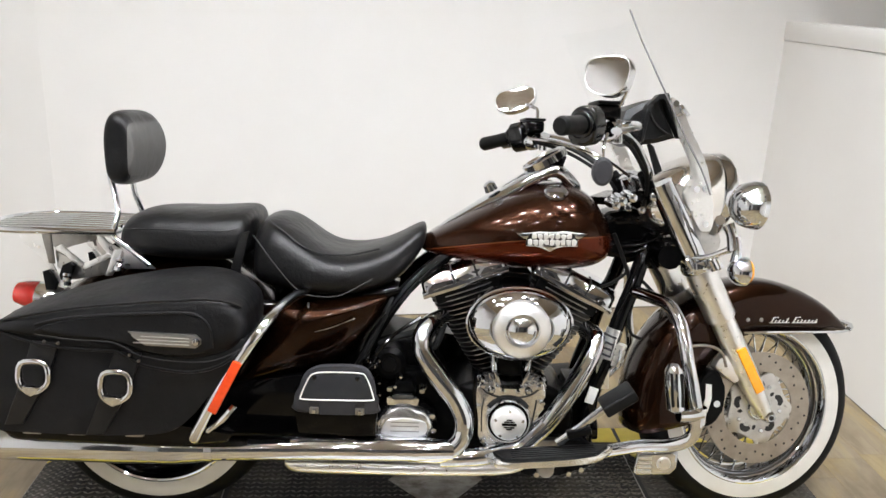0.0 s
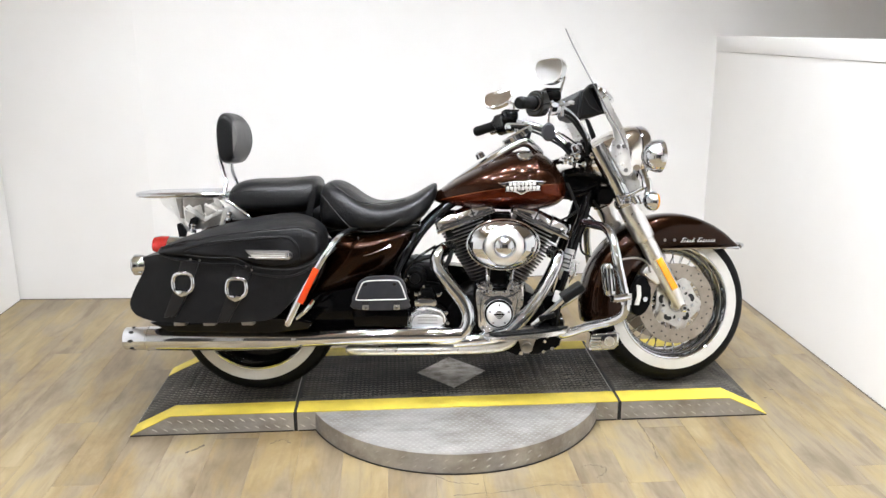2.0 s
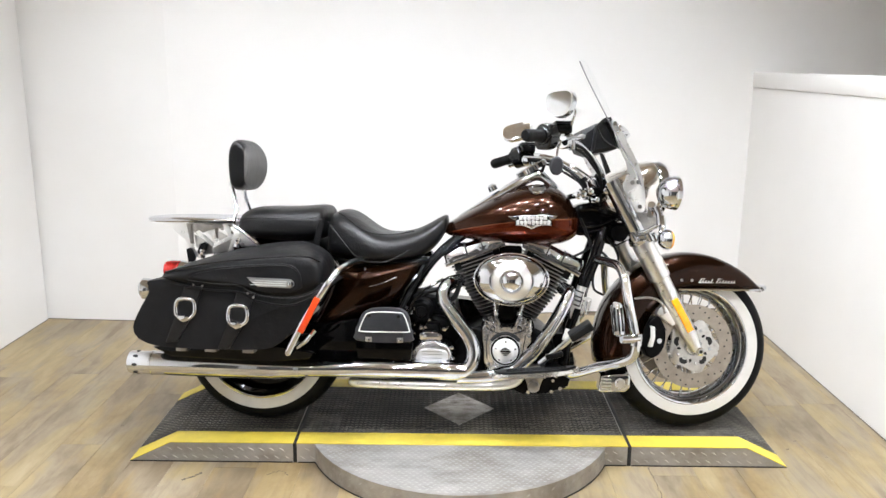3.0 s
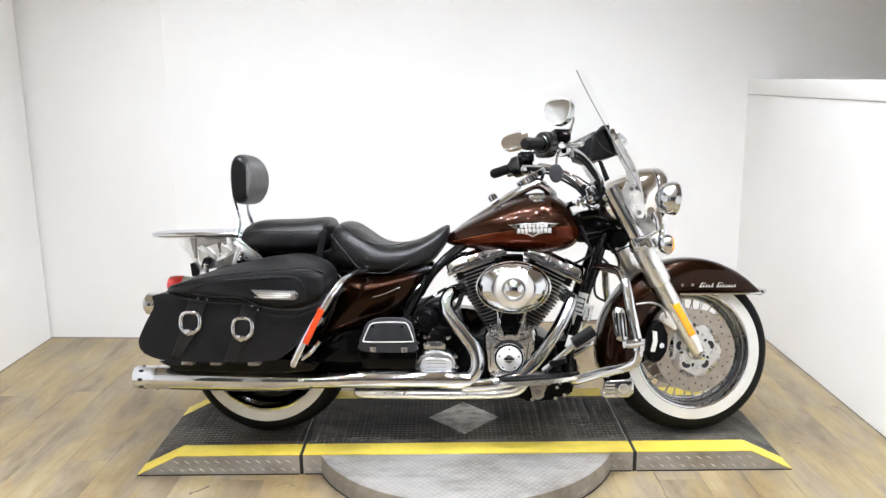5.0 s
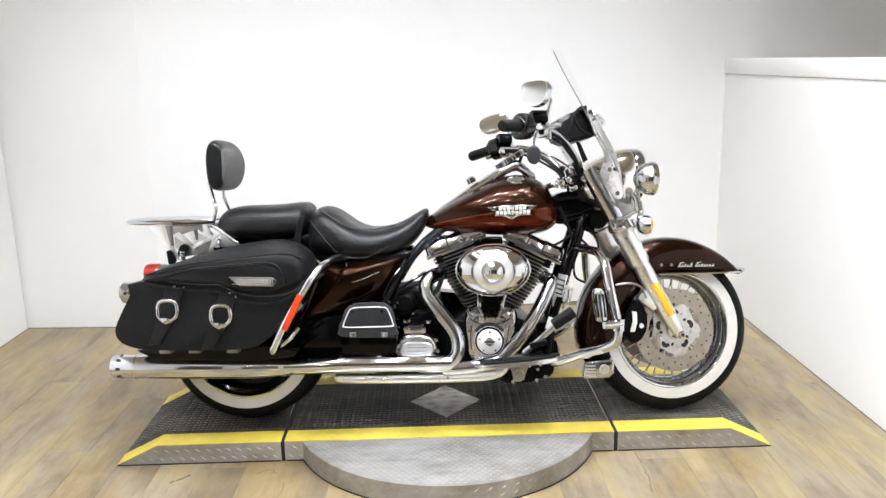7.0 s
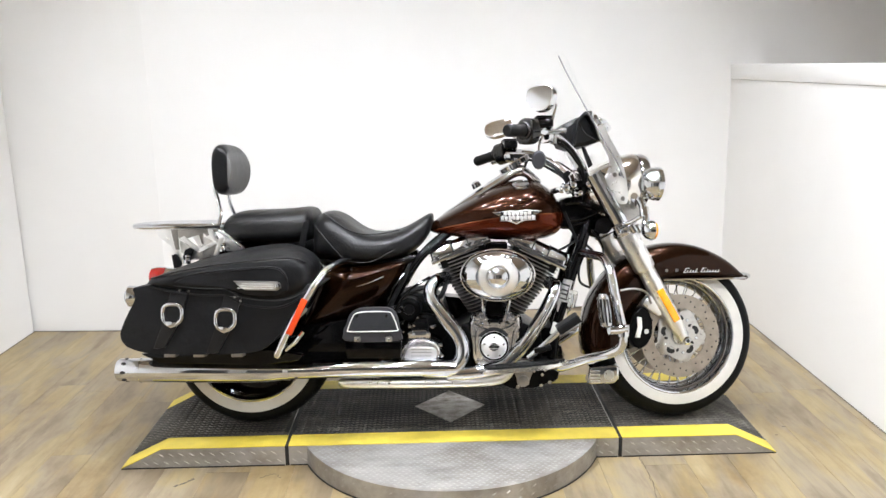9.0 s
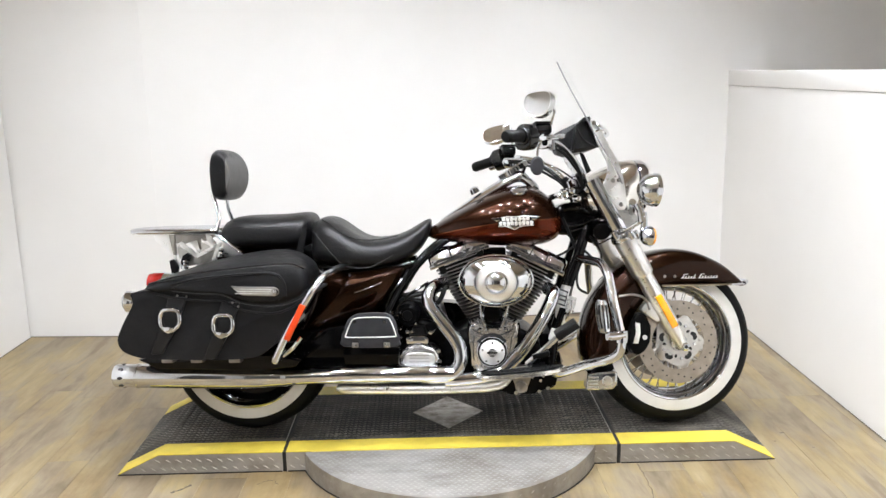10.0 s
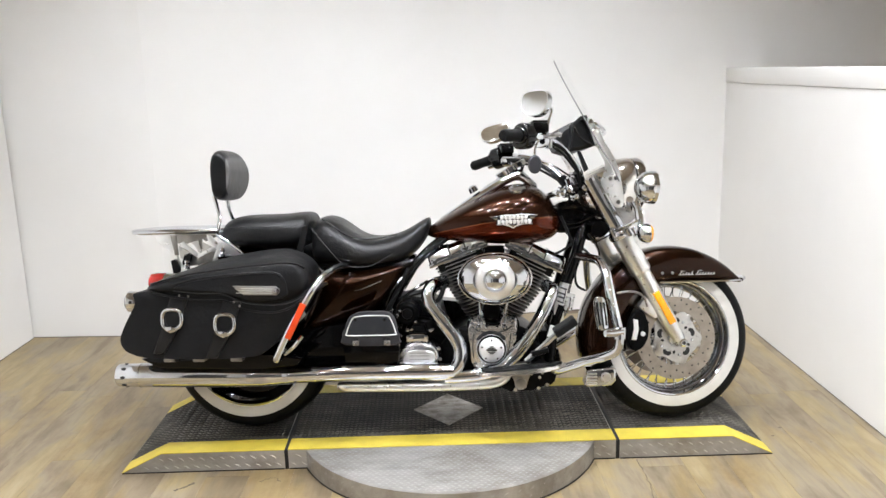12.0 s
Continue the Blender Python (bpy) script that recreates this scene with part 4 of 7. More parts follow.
# nacelle, headlamp and the plates behind the screen
nac = []
for x, zt, zb, w in ((0.475, 0.865, 0.80, 0.06), (0.50, 0.90, 0.765, 0.10), (0.55, 0.925, 0.745, 0.125), (0.60, 0.952, 0.735, 0.130), (0.65, 0.968, 0.745, 0.122), (0.680, 0.970, 0.768, 0.110), (0.694, 0.962, 0.775, 0.104)):
    zc, h = (zt + zb) / 2, (zt - zb) / 2
    nac.append([(x, -w * math.copysign(abs(math.cos(a)) ** 0.8, math.cos(a)), zc + h * math.copysign(abs(math.sin(a)) ** 0.8, math.sin(a))) for a in [math.tau * k / 20 for k in range(20)]])
nacelle = front("headlamp_nacelle", loft(nac), NACELLE, bike, "chrome headlamp nacelle", subsurf=1)
front("headlamp_rim", lathe([(0.0, 0.085), (0.0, 0.099), (0.02, 0.102), (0.034, 0.096), (0.036, 0.088), (0.02, 0.085)], (0.691, 0, 0.868), (1, 0, -0.03), 40, loop=True), CHROME, nacelle)
front("headlamp_lens", lathe([(0.022, 0.0875), (0.032, 0.07), (0.038, 0.04), (0.040, 0.0)], (0.691, 0, 0.868), (1, 0, -0.03), 40), GLASS, nacelle)
front("headlamp_bowl", lathe([(0.02, 0.085), (0.0, 0.07), (-0.02, 0.03), (-0.025, 0.0)], (0.691, 0, 0.868), (1, 0, -0.03), 40), CHROME, nacelle)
front("clamp_cover", prism([(0.575, 0.775), (0.585, 0.73), (0.618, 0.70), (0.66, 0.705), (0.682, 0.73), (0.684, 0.775), (0.64, 0.785)], -0.088, 0.088, 0.014, 3, 3), CHROME, bike, "chrome cover below the headlamp")

front_both("fork_plate", lambda: prism([(0.508, 0.839), (0.542, 0.829), (0.576, 0.800), (0.618, 0.774), (0.658, 0.763), (0.660, 0.727), (0.637, 0.709), (0.598, 0.702)], -0.134, -0.128, 0.002, 1, 2), CARRIER, bike, "satin plate between fork and headlamp")
# passing lamps and turn signals
bar_pts = [(0.62, -0.20, 0.80), (0.645, -0.12, 0.765), (0.655, 0.0, 0.755), (0.645, 0.12, 0.765), (0.62, 0.20, 0.80)]
front("lamp_bar", tube(bar_pts, 0.013, 10, 4), CHROME, bike)
for s in (-1, 1):
    at = (0.635, s * 0.235, 0.840)
    body = front("passing_lamp", lathe([(-0.008, 0.0), (-0.006, 0.018), (0.003, 0.036), (0.017, 0.049), (0.034, 0.0550), (0.044, 0.055), (0.046, 0.0575), (0.058, 0.0575), (0.061, 0.053)], at, (1, 0, -0.05), 36), CHROME, bike, "chrome bullet passing lamp")
    front("lamp_lens", lathe([(0.057, 0.053), (0.066, 0.042), (0.071, 0.0)], at, (1, 0, -0.05), 36), GLASS, body)
    front("lamp_bracket", tube([(0.632, s * 0.215, 0.79), (0.64, s * 0.222, 0.765), (0.645, s * 0.225, 0.73)], (0.016, 0.013, 0.016), 10, 3), CHROME, body)
    front("signal_stalk", tube([(0.585, s * 0.125, 0.70), (0.61, s * 0.17, 0.708), (0.645, s * 0.215, 0.732)], (0.009, 0.0065, 0.009), 10, 4), CHROME, bike, "chrome signal stalk")
    front("signal_post", tube([(0.648, s * 0.226, 0.76), (0.650, s * 0.232, 0.73), (0.645, s * 0.235, 0.70)], (0.012, 0.010, 0.014), 10, 4), CHROME, bike)
    at = (0.638, s * 0.238, 0.681)
    sig = front("turn_signal", lathe([(-0.008, 0.0), (-0.006, 0.016), (0.004, 0.028), (0.018, 0.0345), (0.03, 0.0355), (0.032, 0.033)], at, (1, 0, -0.05), 28), CHROME, bike, "chrome bullet turn signal")
    front("signal_lens", lathe([(0.031, 0.0335), (0.040, 0.028), (0.046, 0.0)], at, (1, 0, -0.05), 28), AMBER, sig, "amber lens")

# windshield with its lower band and arms
rows, band = [], []
prof = [(0.340, 1.292), (0.354, 1.275), (0.389, 1.203), (0.458, 1.070), (0.505, 0.985), (0.545, 0.92), (0.572, 0.86)]
for x, z in prof:
    w = 0.232 if z < 1.2 else (0.222 if z < 1.3 else 0.19)
    rows.append([(x + 0.10 * (1 - (y / 0.23) ** 2) * 1.0, y, z) for y in [w * (k / 8 - 1) for k in range(17)]])
sb = bmesh.new()
vs = [[sb.verts.new(p) for p in r] for r in rows]
for a, b in zip(vs, vs[1:]):
    for k in range(16):
        sb.faces.new((a[k], a[k + 1], b[k + 1], b[k]))
shield = front("windshield", sb, SCREEN, bike, "clear tall windshield", angle=80)
sol = shield.modifiers.new("sheet", "SOLIDIFY")
sol.thickness = 0.005
shield.visible_shadow = False
for s in (-1, 1):
    front("screen_edge", tube([(x, s * ((0.232 if z < 1.2 else 0.222) + 0.001), z) for x, z in prof[1:]], 0.002, 6, 4), EDGE if s < 0 else SCREEN, shield, "polished screen edge")
for s in (-1, 1):
    arm = prism([(0.471, 1.078), (0.481, 1.083), (0.504, 1.053), (0.528, 1.008), (0.555, 0.96), (0.574, 0.918), (0.588, 0.86), (0.594, 0.80), (0.590, 0.776), (0.576, 0.772), (0.559, 0.778), (0.535, 0.82), (0.513, 0.86), (0.527, 0.89), (0.531, 0.925), (0.514, 0.962), (0.494, 1.0), (0.480, 1.045)], s * 0.21 - 0.003, s * 0.21 + 0.003, 0.002, 2, 3)
    front("screen_arm", arm, SATIN, shield, "flat chrome windshield arm")
    for x, z in ((0.481, 1.07), (0.545, 0.872), (0.566, 0.874), (0.572, 0.79)):
        front("arm_bolt", lathe([(s * 0.209, 0.0), (s * 0.219, 0.008), (s * 0.219, 0.0)], (x, 0, z), seg=12), CHROME, shield)
band = []
for x, z in ((0.487, 1.068), (0.497, 1.05)):
    band.append([(x + 0.098 * (1 - (y / 0.23) ** 2), y, z) for y in [0.225 * (k / 8 - 1) for k in range(17)]])
bb = bmesh.new()
vs = [[bb.verts.new(p) for p in r] for r in band]
for k in range(16):
    bb.faces.new((vs[0][k], vs[0][k + 1], vs[1][k + 1], vs[1][k]))
ob = front("screen_band", bb, CHROME, shield, "chrome band across the windshield", angle=80)
sol = ob.modifiers.new("sheet", "SOLIDIFY")
sol.thickness = 0.008
# pouch behind the screen
pouch = loft([[(0.372 + d, y, 1.02), (0.39 + d, y, 0.985 + d), (0.423, y, 0.974 + d), (0.463, y, 0.98 + d), (0.512 - d, y, 0.994 + d), (0.472 - d, y, 1.09 - d), (0.43, y, 1.076 - d), (0.386 + d, y, 1.055 - d)] for y, d in ((-0.165, 0.012), (-0.155, 0.0), (-0.03, 0.0), (-0.02, 0.012))])
pouch = front("screen_pouch", pouch, LEATHER, bike, "black leather pouch behind the windshield", angle=30)
front("pouch_flap", prism([(0.425, 1.065), (0.455, 1.094), (0.478, 1.098), (0.518, 0.996), (0.511, 0.992), (0.470, 1.083), (0.455, 1.085), (0.432, 1.06), (0.420, 0.98), (0.412, 0.98)], -0.185, -0.160, 0.002), LEATHER, pouch)
front("pouch_seam", tube([(0.437, -0.168, 1.06), (0.46, -0.168, 1.02), (0.505, -0.168, 0.995)], 0.0025, 6, 4), STITCH, pouch)

# handlebar
hb = [(0.474, -0.10, 0.897), (0.432, -0.15, 0.943), (0.383, -0.20, 0.982), (0.325, -0.25, 1.003), (0.27, -0.29, 1.006), (0.20, -0.36, 1.0), (0.14, -0.41, 0.992)]
full = [(0.47, 0, 0.905)] + hb
bars = front("handlebar", tube([(x + (0.13 * max(0, -y - 0.1)), -y, z) for x, y, z in full[:0:-1]] + [tuple(p) for p in full], 0.0127, 14, 5), CHROME, bike, "chrome handlebar")
for s in (-1, 1):
    g0 = Vector((0.130, -0.425, 0.992)) if s < 0 else Vector((0.172, 0.415, 0.988))
    g1 = Vector((0.197, -0.368, 1.001)) if s < 0 else Vector((0.245, 0.34, 1.008))
    gd = g1 - g0
    grip = front("grip", lathe([(-0.003, 0.0), (-0.002, 0.016), (0.004, 0.0195), (0.01, 0.0205), (gd.length * 0.5, 0.0195), (gd.length - 0.01, 0.0205), (gd.length, 0.022), (gd.length, 0.0)], g0, gd, 24), RUBBER, bars, "black rubber grip")
    hd = gd.normalized()
    h0 = g1 + hd * 0.002
    turn_h = hd.to_track_quat("Y", "Z").to_matrix().to_4x4()
    front("grip_flange", lathe([(-0.012, 0.0), (-0.012, 0.026), (-0.009, 0.029), (-0.002, 0.029), (0.0, 0.026), (0.0, 0.0)], h0, hd, 28), GLOSS, bars)
    front("switch_housing", turned(prism([(-0.034, -0.028), (-0.026, -0.040), (0.0, -0.046), (0.022, -0.036), (0.032, -0.012), (0.030, 0.022), (0.012, 0.038), (-0.014, 0.036), (-0.032, 0.016)], 0.0, 0.046, 0.012, 3, 3), Matrix.Translation(h0) @ turn_h), GLOSS, bars, "black switch housing")
    front("housing_seam", turned(tube([(-0.034, 0.023, -0.012), (0.0, 0.0, -0.006), (0.033, 0.023, 0.0)], 0.0015, 6, 3), Matrix.Translation(h0) @ turn_h), DARK, bars)
    for dx, dz in ((-0.026, 0.016), (-0.031, -0.002), (-0.028, -0.022)):
        front("switch", turned(box(-0.006, 0.006, -0.009, 0.009, -0.006, 0.006, 0.003), Matrix.Translation(h0 + hd * 0.024) @ turn_h @ Matrix.Translation((dx, 0, dz))), GREY, bars)
    front("housing_clamp", turned(prism([(-0.024, -0.018), (-0.008, -0.028), (0.018, -0.022), (0.024, 0.004), (0.010, 0.022), (-0.016, 0.018)], -0.014, 0.016, 0.007, 2, 3), Matrix.Translation(Vector((0.288, s * 0.29, 0.998))) @ turn_h), CHROME, bars)
    front("clamp_bolt", lathe([(-0.034, 0.0), (-0.034, 0.006), (-0.02, 0.007)], (0.300, s * 0.29, 1.002), seg=8), CHROME, bars)
    front("lever_pivot", lathe([(0.97, 0.0), (0.97, 0.012), (1.02, 0.012), (1.024, 0.0)], (0.318, s * 0.27, 0), (0, 0, 1), 14), CHROME, bars)
    res = front("brake_reservoir" if s < 0 else "clutch_perch", box(0.258, 0.312, s * 0.275 - 0.03, s * 0.275 + 0.03, 1.020, 1.052, 0.009, 3), BLACK, bike, "black reservoir box with a lid")
    front("reservoir_lid", box(0.255, 0.315, s * 0.275 - 0.033, s * 0.275 + 0.033, 1.052, 1.060, 0.003), PLASTIC, res)
    lever = [(0.318, s * 0.25, 1.012), (0.345, s * 0.30, 1.012), (0.325, s * 0.36, 1.0), (0.275, s * 0.41, 0.99), (0.245, s * 0.44, 0.985)]
    front("lever", tube(lever, (0.008, 0.008, 0.006, 0.006, 0.008), 8, 4, flat=1.6), CHROME, bars, "chrome hand lever")
# mirrors
for s, ctr, tilt in ((-1, Vector((0.247, -0.37, 1.102)), 0.0), (1, Vector((0.264, 0.39, 1.122)), 0.0)):
    shape = [(-0.053, 0.0), (-0.050, 0.03), (-0.034, 0.043), (0.0, 0.0455), (0.034, 0.043), (0.052, 0.032), (0.056, 0.008), (0.047, -0.024), (0.018, -0.043), (-0.020, -0.039), (-0.045, -0.022)]
    face = Matrix.Translation(ctr) @ Matrix.Rotation(radians(-46 if s < 0 else -26), 4, "Z") @ Matrix.Rotation(radians(-5 if s < 0 else -17.5), 4, "X")
    shape2 = [(x * (0.95 if s < 0 else -1.12), z * (0.95 if s < 0 else 0.84) + (0.0 if s < 0 else -0.22 * x)) for x, z in shape]
    shell = front("mirror", turned(prism(shape2, -0.004, 0.022, 0.004, 3, 3), face), CHROME, bike, "chrome-backed rear-view mirror")
    front("mirror_glass", turned(dome([(x * 0.955, z * 0.95) for x, z in shape2], -0.0045, 0.003 if s < 0 else 0.0015, 0.0, 8, 2.0), face), MIRROR, shell, angle=60)
    edge = [Vector((x * 0.965, -0.0045, z * 0.96)) for x, z in shape2]
    front("mirror_rim", turned(tube(edge + edge[:1], 0.0015, 8, 2), face), SATIN, shell, "thin bright rim round the glass")
    root = Vector((0.303, s * 0.28, 1.02))
    top = ctr + Vector((0.05, -s * 0.03, -0.02))
    knee = Vector((0.314, s * 0.33, 1.092))
    front("mirror_stem", tube([root, root + (knee - root) * 0.6, knee, knee + (ctr - knee) * 0.35 + Vector((0.004, 0, 0)), ctr + Vector((0.018, 0.02, 0))], (0.0065, 0.005, 0.0045, 0.005, 0.006), 10, 4), CHROME, shell)
# riser, cables and lines from the bar
front("riser", tube([(0.49, 0, 0.86), (0.475, 0, 0.9)], 0.03, 14, 1), CHROME, bike)
for s in (-1, 1):
    front("bar_sleeve", tube([(0.462, s * 0.10, 0.908), (0.470, s * 0.095, 0.895), (0.487, s * 0.09, 0.862)], 0.016, 12, 3), PLASTIC, bike, "black rubber bar sleeve")
for k, (dy, dz, r) in enumerate(((0.0, 0.004, 0.0055), (0.006, 0.017, 0.005))):
    front("cable", tube([(0.30, -0.285 + dy, 0.992 - dz * 0.4), (0.372, -0.222 + dy, 0.984 - dz), (0.424, -0.172 + dy, 0.945 - dz), (0.462, -0.125 + dy, 0.895), (0.478, -0.08 + dy, 0.84), (0.49, -0.03 + dy, 0.79)], r, 8, 4), RUBBER, bike, "black control cable")
    front("cable", tube([(0.29, 0.27 + dy, 1.0 - dz * 0.3), (0.36, 0.20 + dy, 0.985 - dz), (0.42, 0.13 + dy, 0.94 - dz), (0.46, 0.09 + dy, 0.88), (0.50, 0.06 + dy, 0.78)], r, 8, 4), RUBBER, bike, "black control cable")
front("screen_strap", prism([(0.455, 0.985), (0.472, 0.975), (0.498, 0.915), (0.482, 0.905)], -0.13, -0.118, 0.003, 2), LEATHER, bike, "black strap below the pouch")
front("chrome_line", tube([(0.26, 0.22, 1.0), (0.32, 0.12, 0.985), (0.40, 0.03, 0.95), (0.46, -0.02, 0.90)], 0.004, 8, 4), CHROME, bike)
front("key_fob", lathe([(-0.012, 0.0), (-0.012, 0.019), (-0.006, 0.024), (0.006, 0.024), (0.012, 0.019), (0.012, 0.0)], (0.238, -0.39, 0.904), (0.15, 1, 0.1), 24, (0.92, 1.25)), GREY, bike, "dark oval key fob hanging below the grip")
front("fob_clip", tube([(0.240, -0.385, 0.932), (0.246, -0.375, 0.962), (0.262, -0.35, 0.985)], 0.0035, 8, 3), CHROME, bike)

# ---- frame ----
part("steering_neck", prism([(0.40, 0.79), (0.46, 0.815), (0.52, 0.80), (0.56, 0.735), (0.565, 0.68), (0.53, 0.665), (0.47, 0.70), (0.41, 0.71)], -0.075, 0.075, 0.02, 3, 3), BLACK, bike, "black frame neck")
part("neck_cover", prism([(0.405, 0.73), (0.46, 0.742), (0.53, 0.735), (0.535, 0.715), (0.47, 0.70), (0.41, 0.70)], -0.092, 0.092, 0.01, 3, 3), BLACK, bike)
for s in (-1, 1):
    part("frame_downtube", tube([(0.522, s * 0.06, 0.75), (0.502, s * 0.09, 0.697), (0.477, s * 0.10, 0.615), (0.447, s * 0.11, 0.533), (0.419, s * 0.12, 0.430), (0.388, s * 0.12, 0.328), (0.372, s * 0.12, 0.19), (0.34, s * 0.11, 0.155), (0.0, s * 0.10, 0.15), (-0.25, s * 0.10, 0.17)], 0.02, 12, 5), BLACK, bike, "black tubular frame rail")
    part("seat_rail", tube([(0.02, s * 0.06, 0.70), (-0.10, s * 0.11, 0.60), (-0.20, s * 0.14, 0.44), (-0.26, s * 0.14, 0.27)], 0.0165, 12, 5), BLACK, bike)
    part("rear_rail", tube([(-0.12, s * 0.12, 0.60), (-0.30, s * 0.15, 0.565), (-0.55, s * 0.15, 0.55), (-0.95, s * 0.14, 0.53)], 0.014, 10, 4), BLACK, bike)
part("oil_cooler_bracket", box(0.395, 0.43, -0.135, -0.128, 0.36, 0.47, 0.003), SATIN, bike)
for z in (0.43, 0.445, 0.46, 0.475):
    part("hose_clamp", tube([(0.446 + (z - 0.45) * 0.22, -0.122, z - 0.008), (0.449 + (z - 0.45) * 0.22, -0.122, z + 0.004)], 0.0185, 12, 1), SATIN, bike)
part("tube_label", turned(box(-0.012, 0.012, -0.003, 0.003, -0.022, 0.022, 0.002), Matrix.Translation((0.385, -0.142, 0.345)) @ Matrix.Rotation(0.3, 4, "Y")), WHITEPAINT, bike, "pale label on the frame tube")

for pts, r, mat in (([(0.43, -0.088, 0.789), (0.476, -0.094, 0.794), (0.528, -0.088, 0.779)], 0.007, BLACK), ([(0.44, -0.093, 0.727), (0.497, -0.097, 0.736), (0.551, -0.09, 0.759)], 0.004, BLACK), ([(0.448, -0.095, 0.708), (0.498, -0.098, 0.722), (0.53, -0.09, 0.728)], 0.004, BLACK), ([(0.425, -0.09, 0.76), (0.45, -0.098, 0.70), (0.47, -0.10, 0.64), (0.455, -0.10, 0.58)], 0.0055, RUBBER), ([(0.50, -0.085, 0.70), (0.475, -0.12, 0.64), (0.44, -0.125, 0.56)], 0.004, BLACK)):
    part("harness", tube(pts, r, 8, 5), mat, bike, "glossy black wiring sleeve")
for x, z, r, h in ((0.403, 0.839, 0.010, 0.03), (0.421, 0.849, 0.012, 0.02), (0.447, 0.858, 0.011, 0.025), (0.434, 0.834, 0.008, 0.02), (0.47, 0.830, 0.009, 0.03), (0.505, 0.862, 0.012, 0.02)):
    front("clamp_fitting", lathe([(-0.10 - h, 0.0), (-0.10 - h, r * 0.7), (-0.098 - h, r), (-0.095, r), (-0.07, r * 1.3), (-0.05, r * 1.3)], (x, 0, z), (0.15, 1, 0.1), 10), CHROME, bike, "chrome steering clamp fitting")
front("top_clamp", prism([(0.395, 0.845), (0.44, 0.862), (0.52, 0.868), (0.53, 0.85), (0.45, 0.838), (0.40, 0.825)], -0.095, 0.095, 0.008, 2), BLACK, bike, "black upper fork clamp")
# engine side fittings beside the starter
for x, z, r in ((-0.176, 0.417, 0.013), (-0.193, 0.430, 0.009), (-0.160, 0.432, 0.007), (-0.158, 0.374, 0.006), (-0.118, 0.366, 0.008), (-0.104, 0.393, 0.007), (-0.044, 0.364, 0.007), (-0.157, 0.343, 0.006), (-0.163, 0.242, 0.006)):
    part("engine_fitting", lathe([(-0.187, 0.0), (-0.186, r * 0.6), (-0.180, r), (-0.16, r), (-0.12, r * 1.2)], (x, 0, z), seg=10), CHROME, bike)
for pts in ([(-0.176, -0.18, 0.417), (-0.165, -0.19, 0.455), (-0.12, -0.17, 0.50), (-0.06, -0.14, 0.535)], [(-0.21, -0.17, 0.45), (-0.19, -0.18, 0.50), (-0.15, -0.16, 0.55)], [(-0.20, -0.18, 0.36), (-0.19, -0.19, 0.41), (-0.176, -0.19, 0.425)]):
    part("vent_hose", tube(pts, 0.005, 8, 5), BLACK, bike, "thin glossy black hose")

# ---- fuel tank ----
rings = []
for x, zt, zb, w in ((-0.068, 0.712, 0.694, 0.028), (-0.055, 0.728, 0.686, 0.055), (-0.02, 0.752, 0.677, 0.09), (0.05, 0.795, 0.668, 0.132), (0.13, 0.838, 0.661, 0.160), (0.21, 0.872, 0.656, 0.174), (0.28, 0.884, 0.655, 0.178), (0.34, 0.872, 0.657, 0.172), (0.385, 0.838, 0.668, 0.155), (0.415, 0.79, 0.69, 0.120), (0.425, 0.755, 0.712, 0.07)):
    h, zc = zt - zb, zb + (zt - zb) * 0.42
    ring = []
    for k in range(36):
        a = math.tau * k / 36
        ca, sa = math.cos(a), math.sin(a)
        e = 0.88 if sa > 0 else 0.72
        y = -w * math.copysign(abs(ca) ** 0.86, ca)
        z = zc + (zt - zc if sa > 0 else zc - zb) * math.copysign(abs(sa) ** e, sa)
        ring.append((x, y, z))
    rings.append(ring)
tank = part("fuel_tank", loft(rings), TANK, bike, "two-tone brown and copper fuel tank", subsurf=2)
dash = []
for x, z, w in ((-0.03, 0.752, 0.022), (0.03, 0.789, 0.036), (0.11, 0.845, 0.05), (0.18, 0.888, 0.06), (0.235, 0.922, 0.068), (0.27, 0.938, 0.07), (0.292, 0.93, 0.066), (0.33, 0.894, 0.045), (0.35, 0.875, 0.03)):
    dash.append([(x, -w, z - 0.045), (x, -w, z - 0.02), (x, -w * 0.85, z - 0.006), (x, -w * 0.45, z), (x, w * 0.45, z), (x, w * 0.85, z - 0.006), (x, w, z - 0.02), (x, w, z - 0.045)])
dash = part("tank_console", loft(dash), CHROME, bike, "chrome tank console", subsurf=2)
part("speedometer", lathe([(0.0, 0.0), (0.0, 0.055), (0.012, 0.056), (0.015, 0.05), (0.015, 0.0)], (0.255, 0, 0.925), (-0.5, 0, 0.87), 36), BLACK, dash, "black speedometer dial")
part("speedometer_rim", lathe([(0.0, 0.054), (0.0, 0.062), (0.018, 0.062), (0.022, 0.057), (0.016, 0.052)], (0.255, 0, 0.925), (-0.5, 0, 0.87), 36, loop=True), CHROME, dash)
part("console_trim", prism([(0.0, 0.0), (0.012, 0.0), (0.03, 0.055), (0.02, 0.055)], -0.05, 0.05, 0.003), BLACK, dash).location = (0.27, 0, 0.893)
part("ignition_knob", lathe([(0.0, 0.0), (0.0, 0.018), (0.018, 0.016), (0.024, 0.008), (0.024, 0.0)], (0.112, -0.03, 0.853), (-0.45, -0.1, 0.9), 20), CHROME, dash)
for s in (-1, 1):
    cap = part("fuel_cap", lathe([(-0.006, 0.0), (-0.006, 0.030), (0.002, 0.030), (0.006, 0.026), (0.008, 0.0)], (0.268, s * 0.108, 0.862), (0.0, s * 0.45, 0.9), 36), CHROME, tank, "round chrome fuel cap")
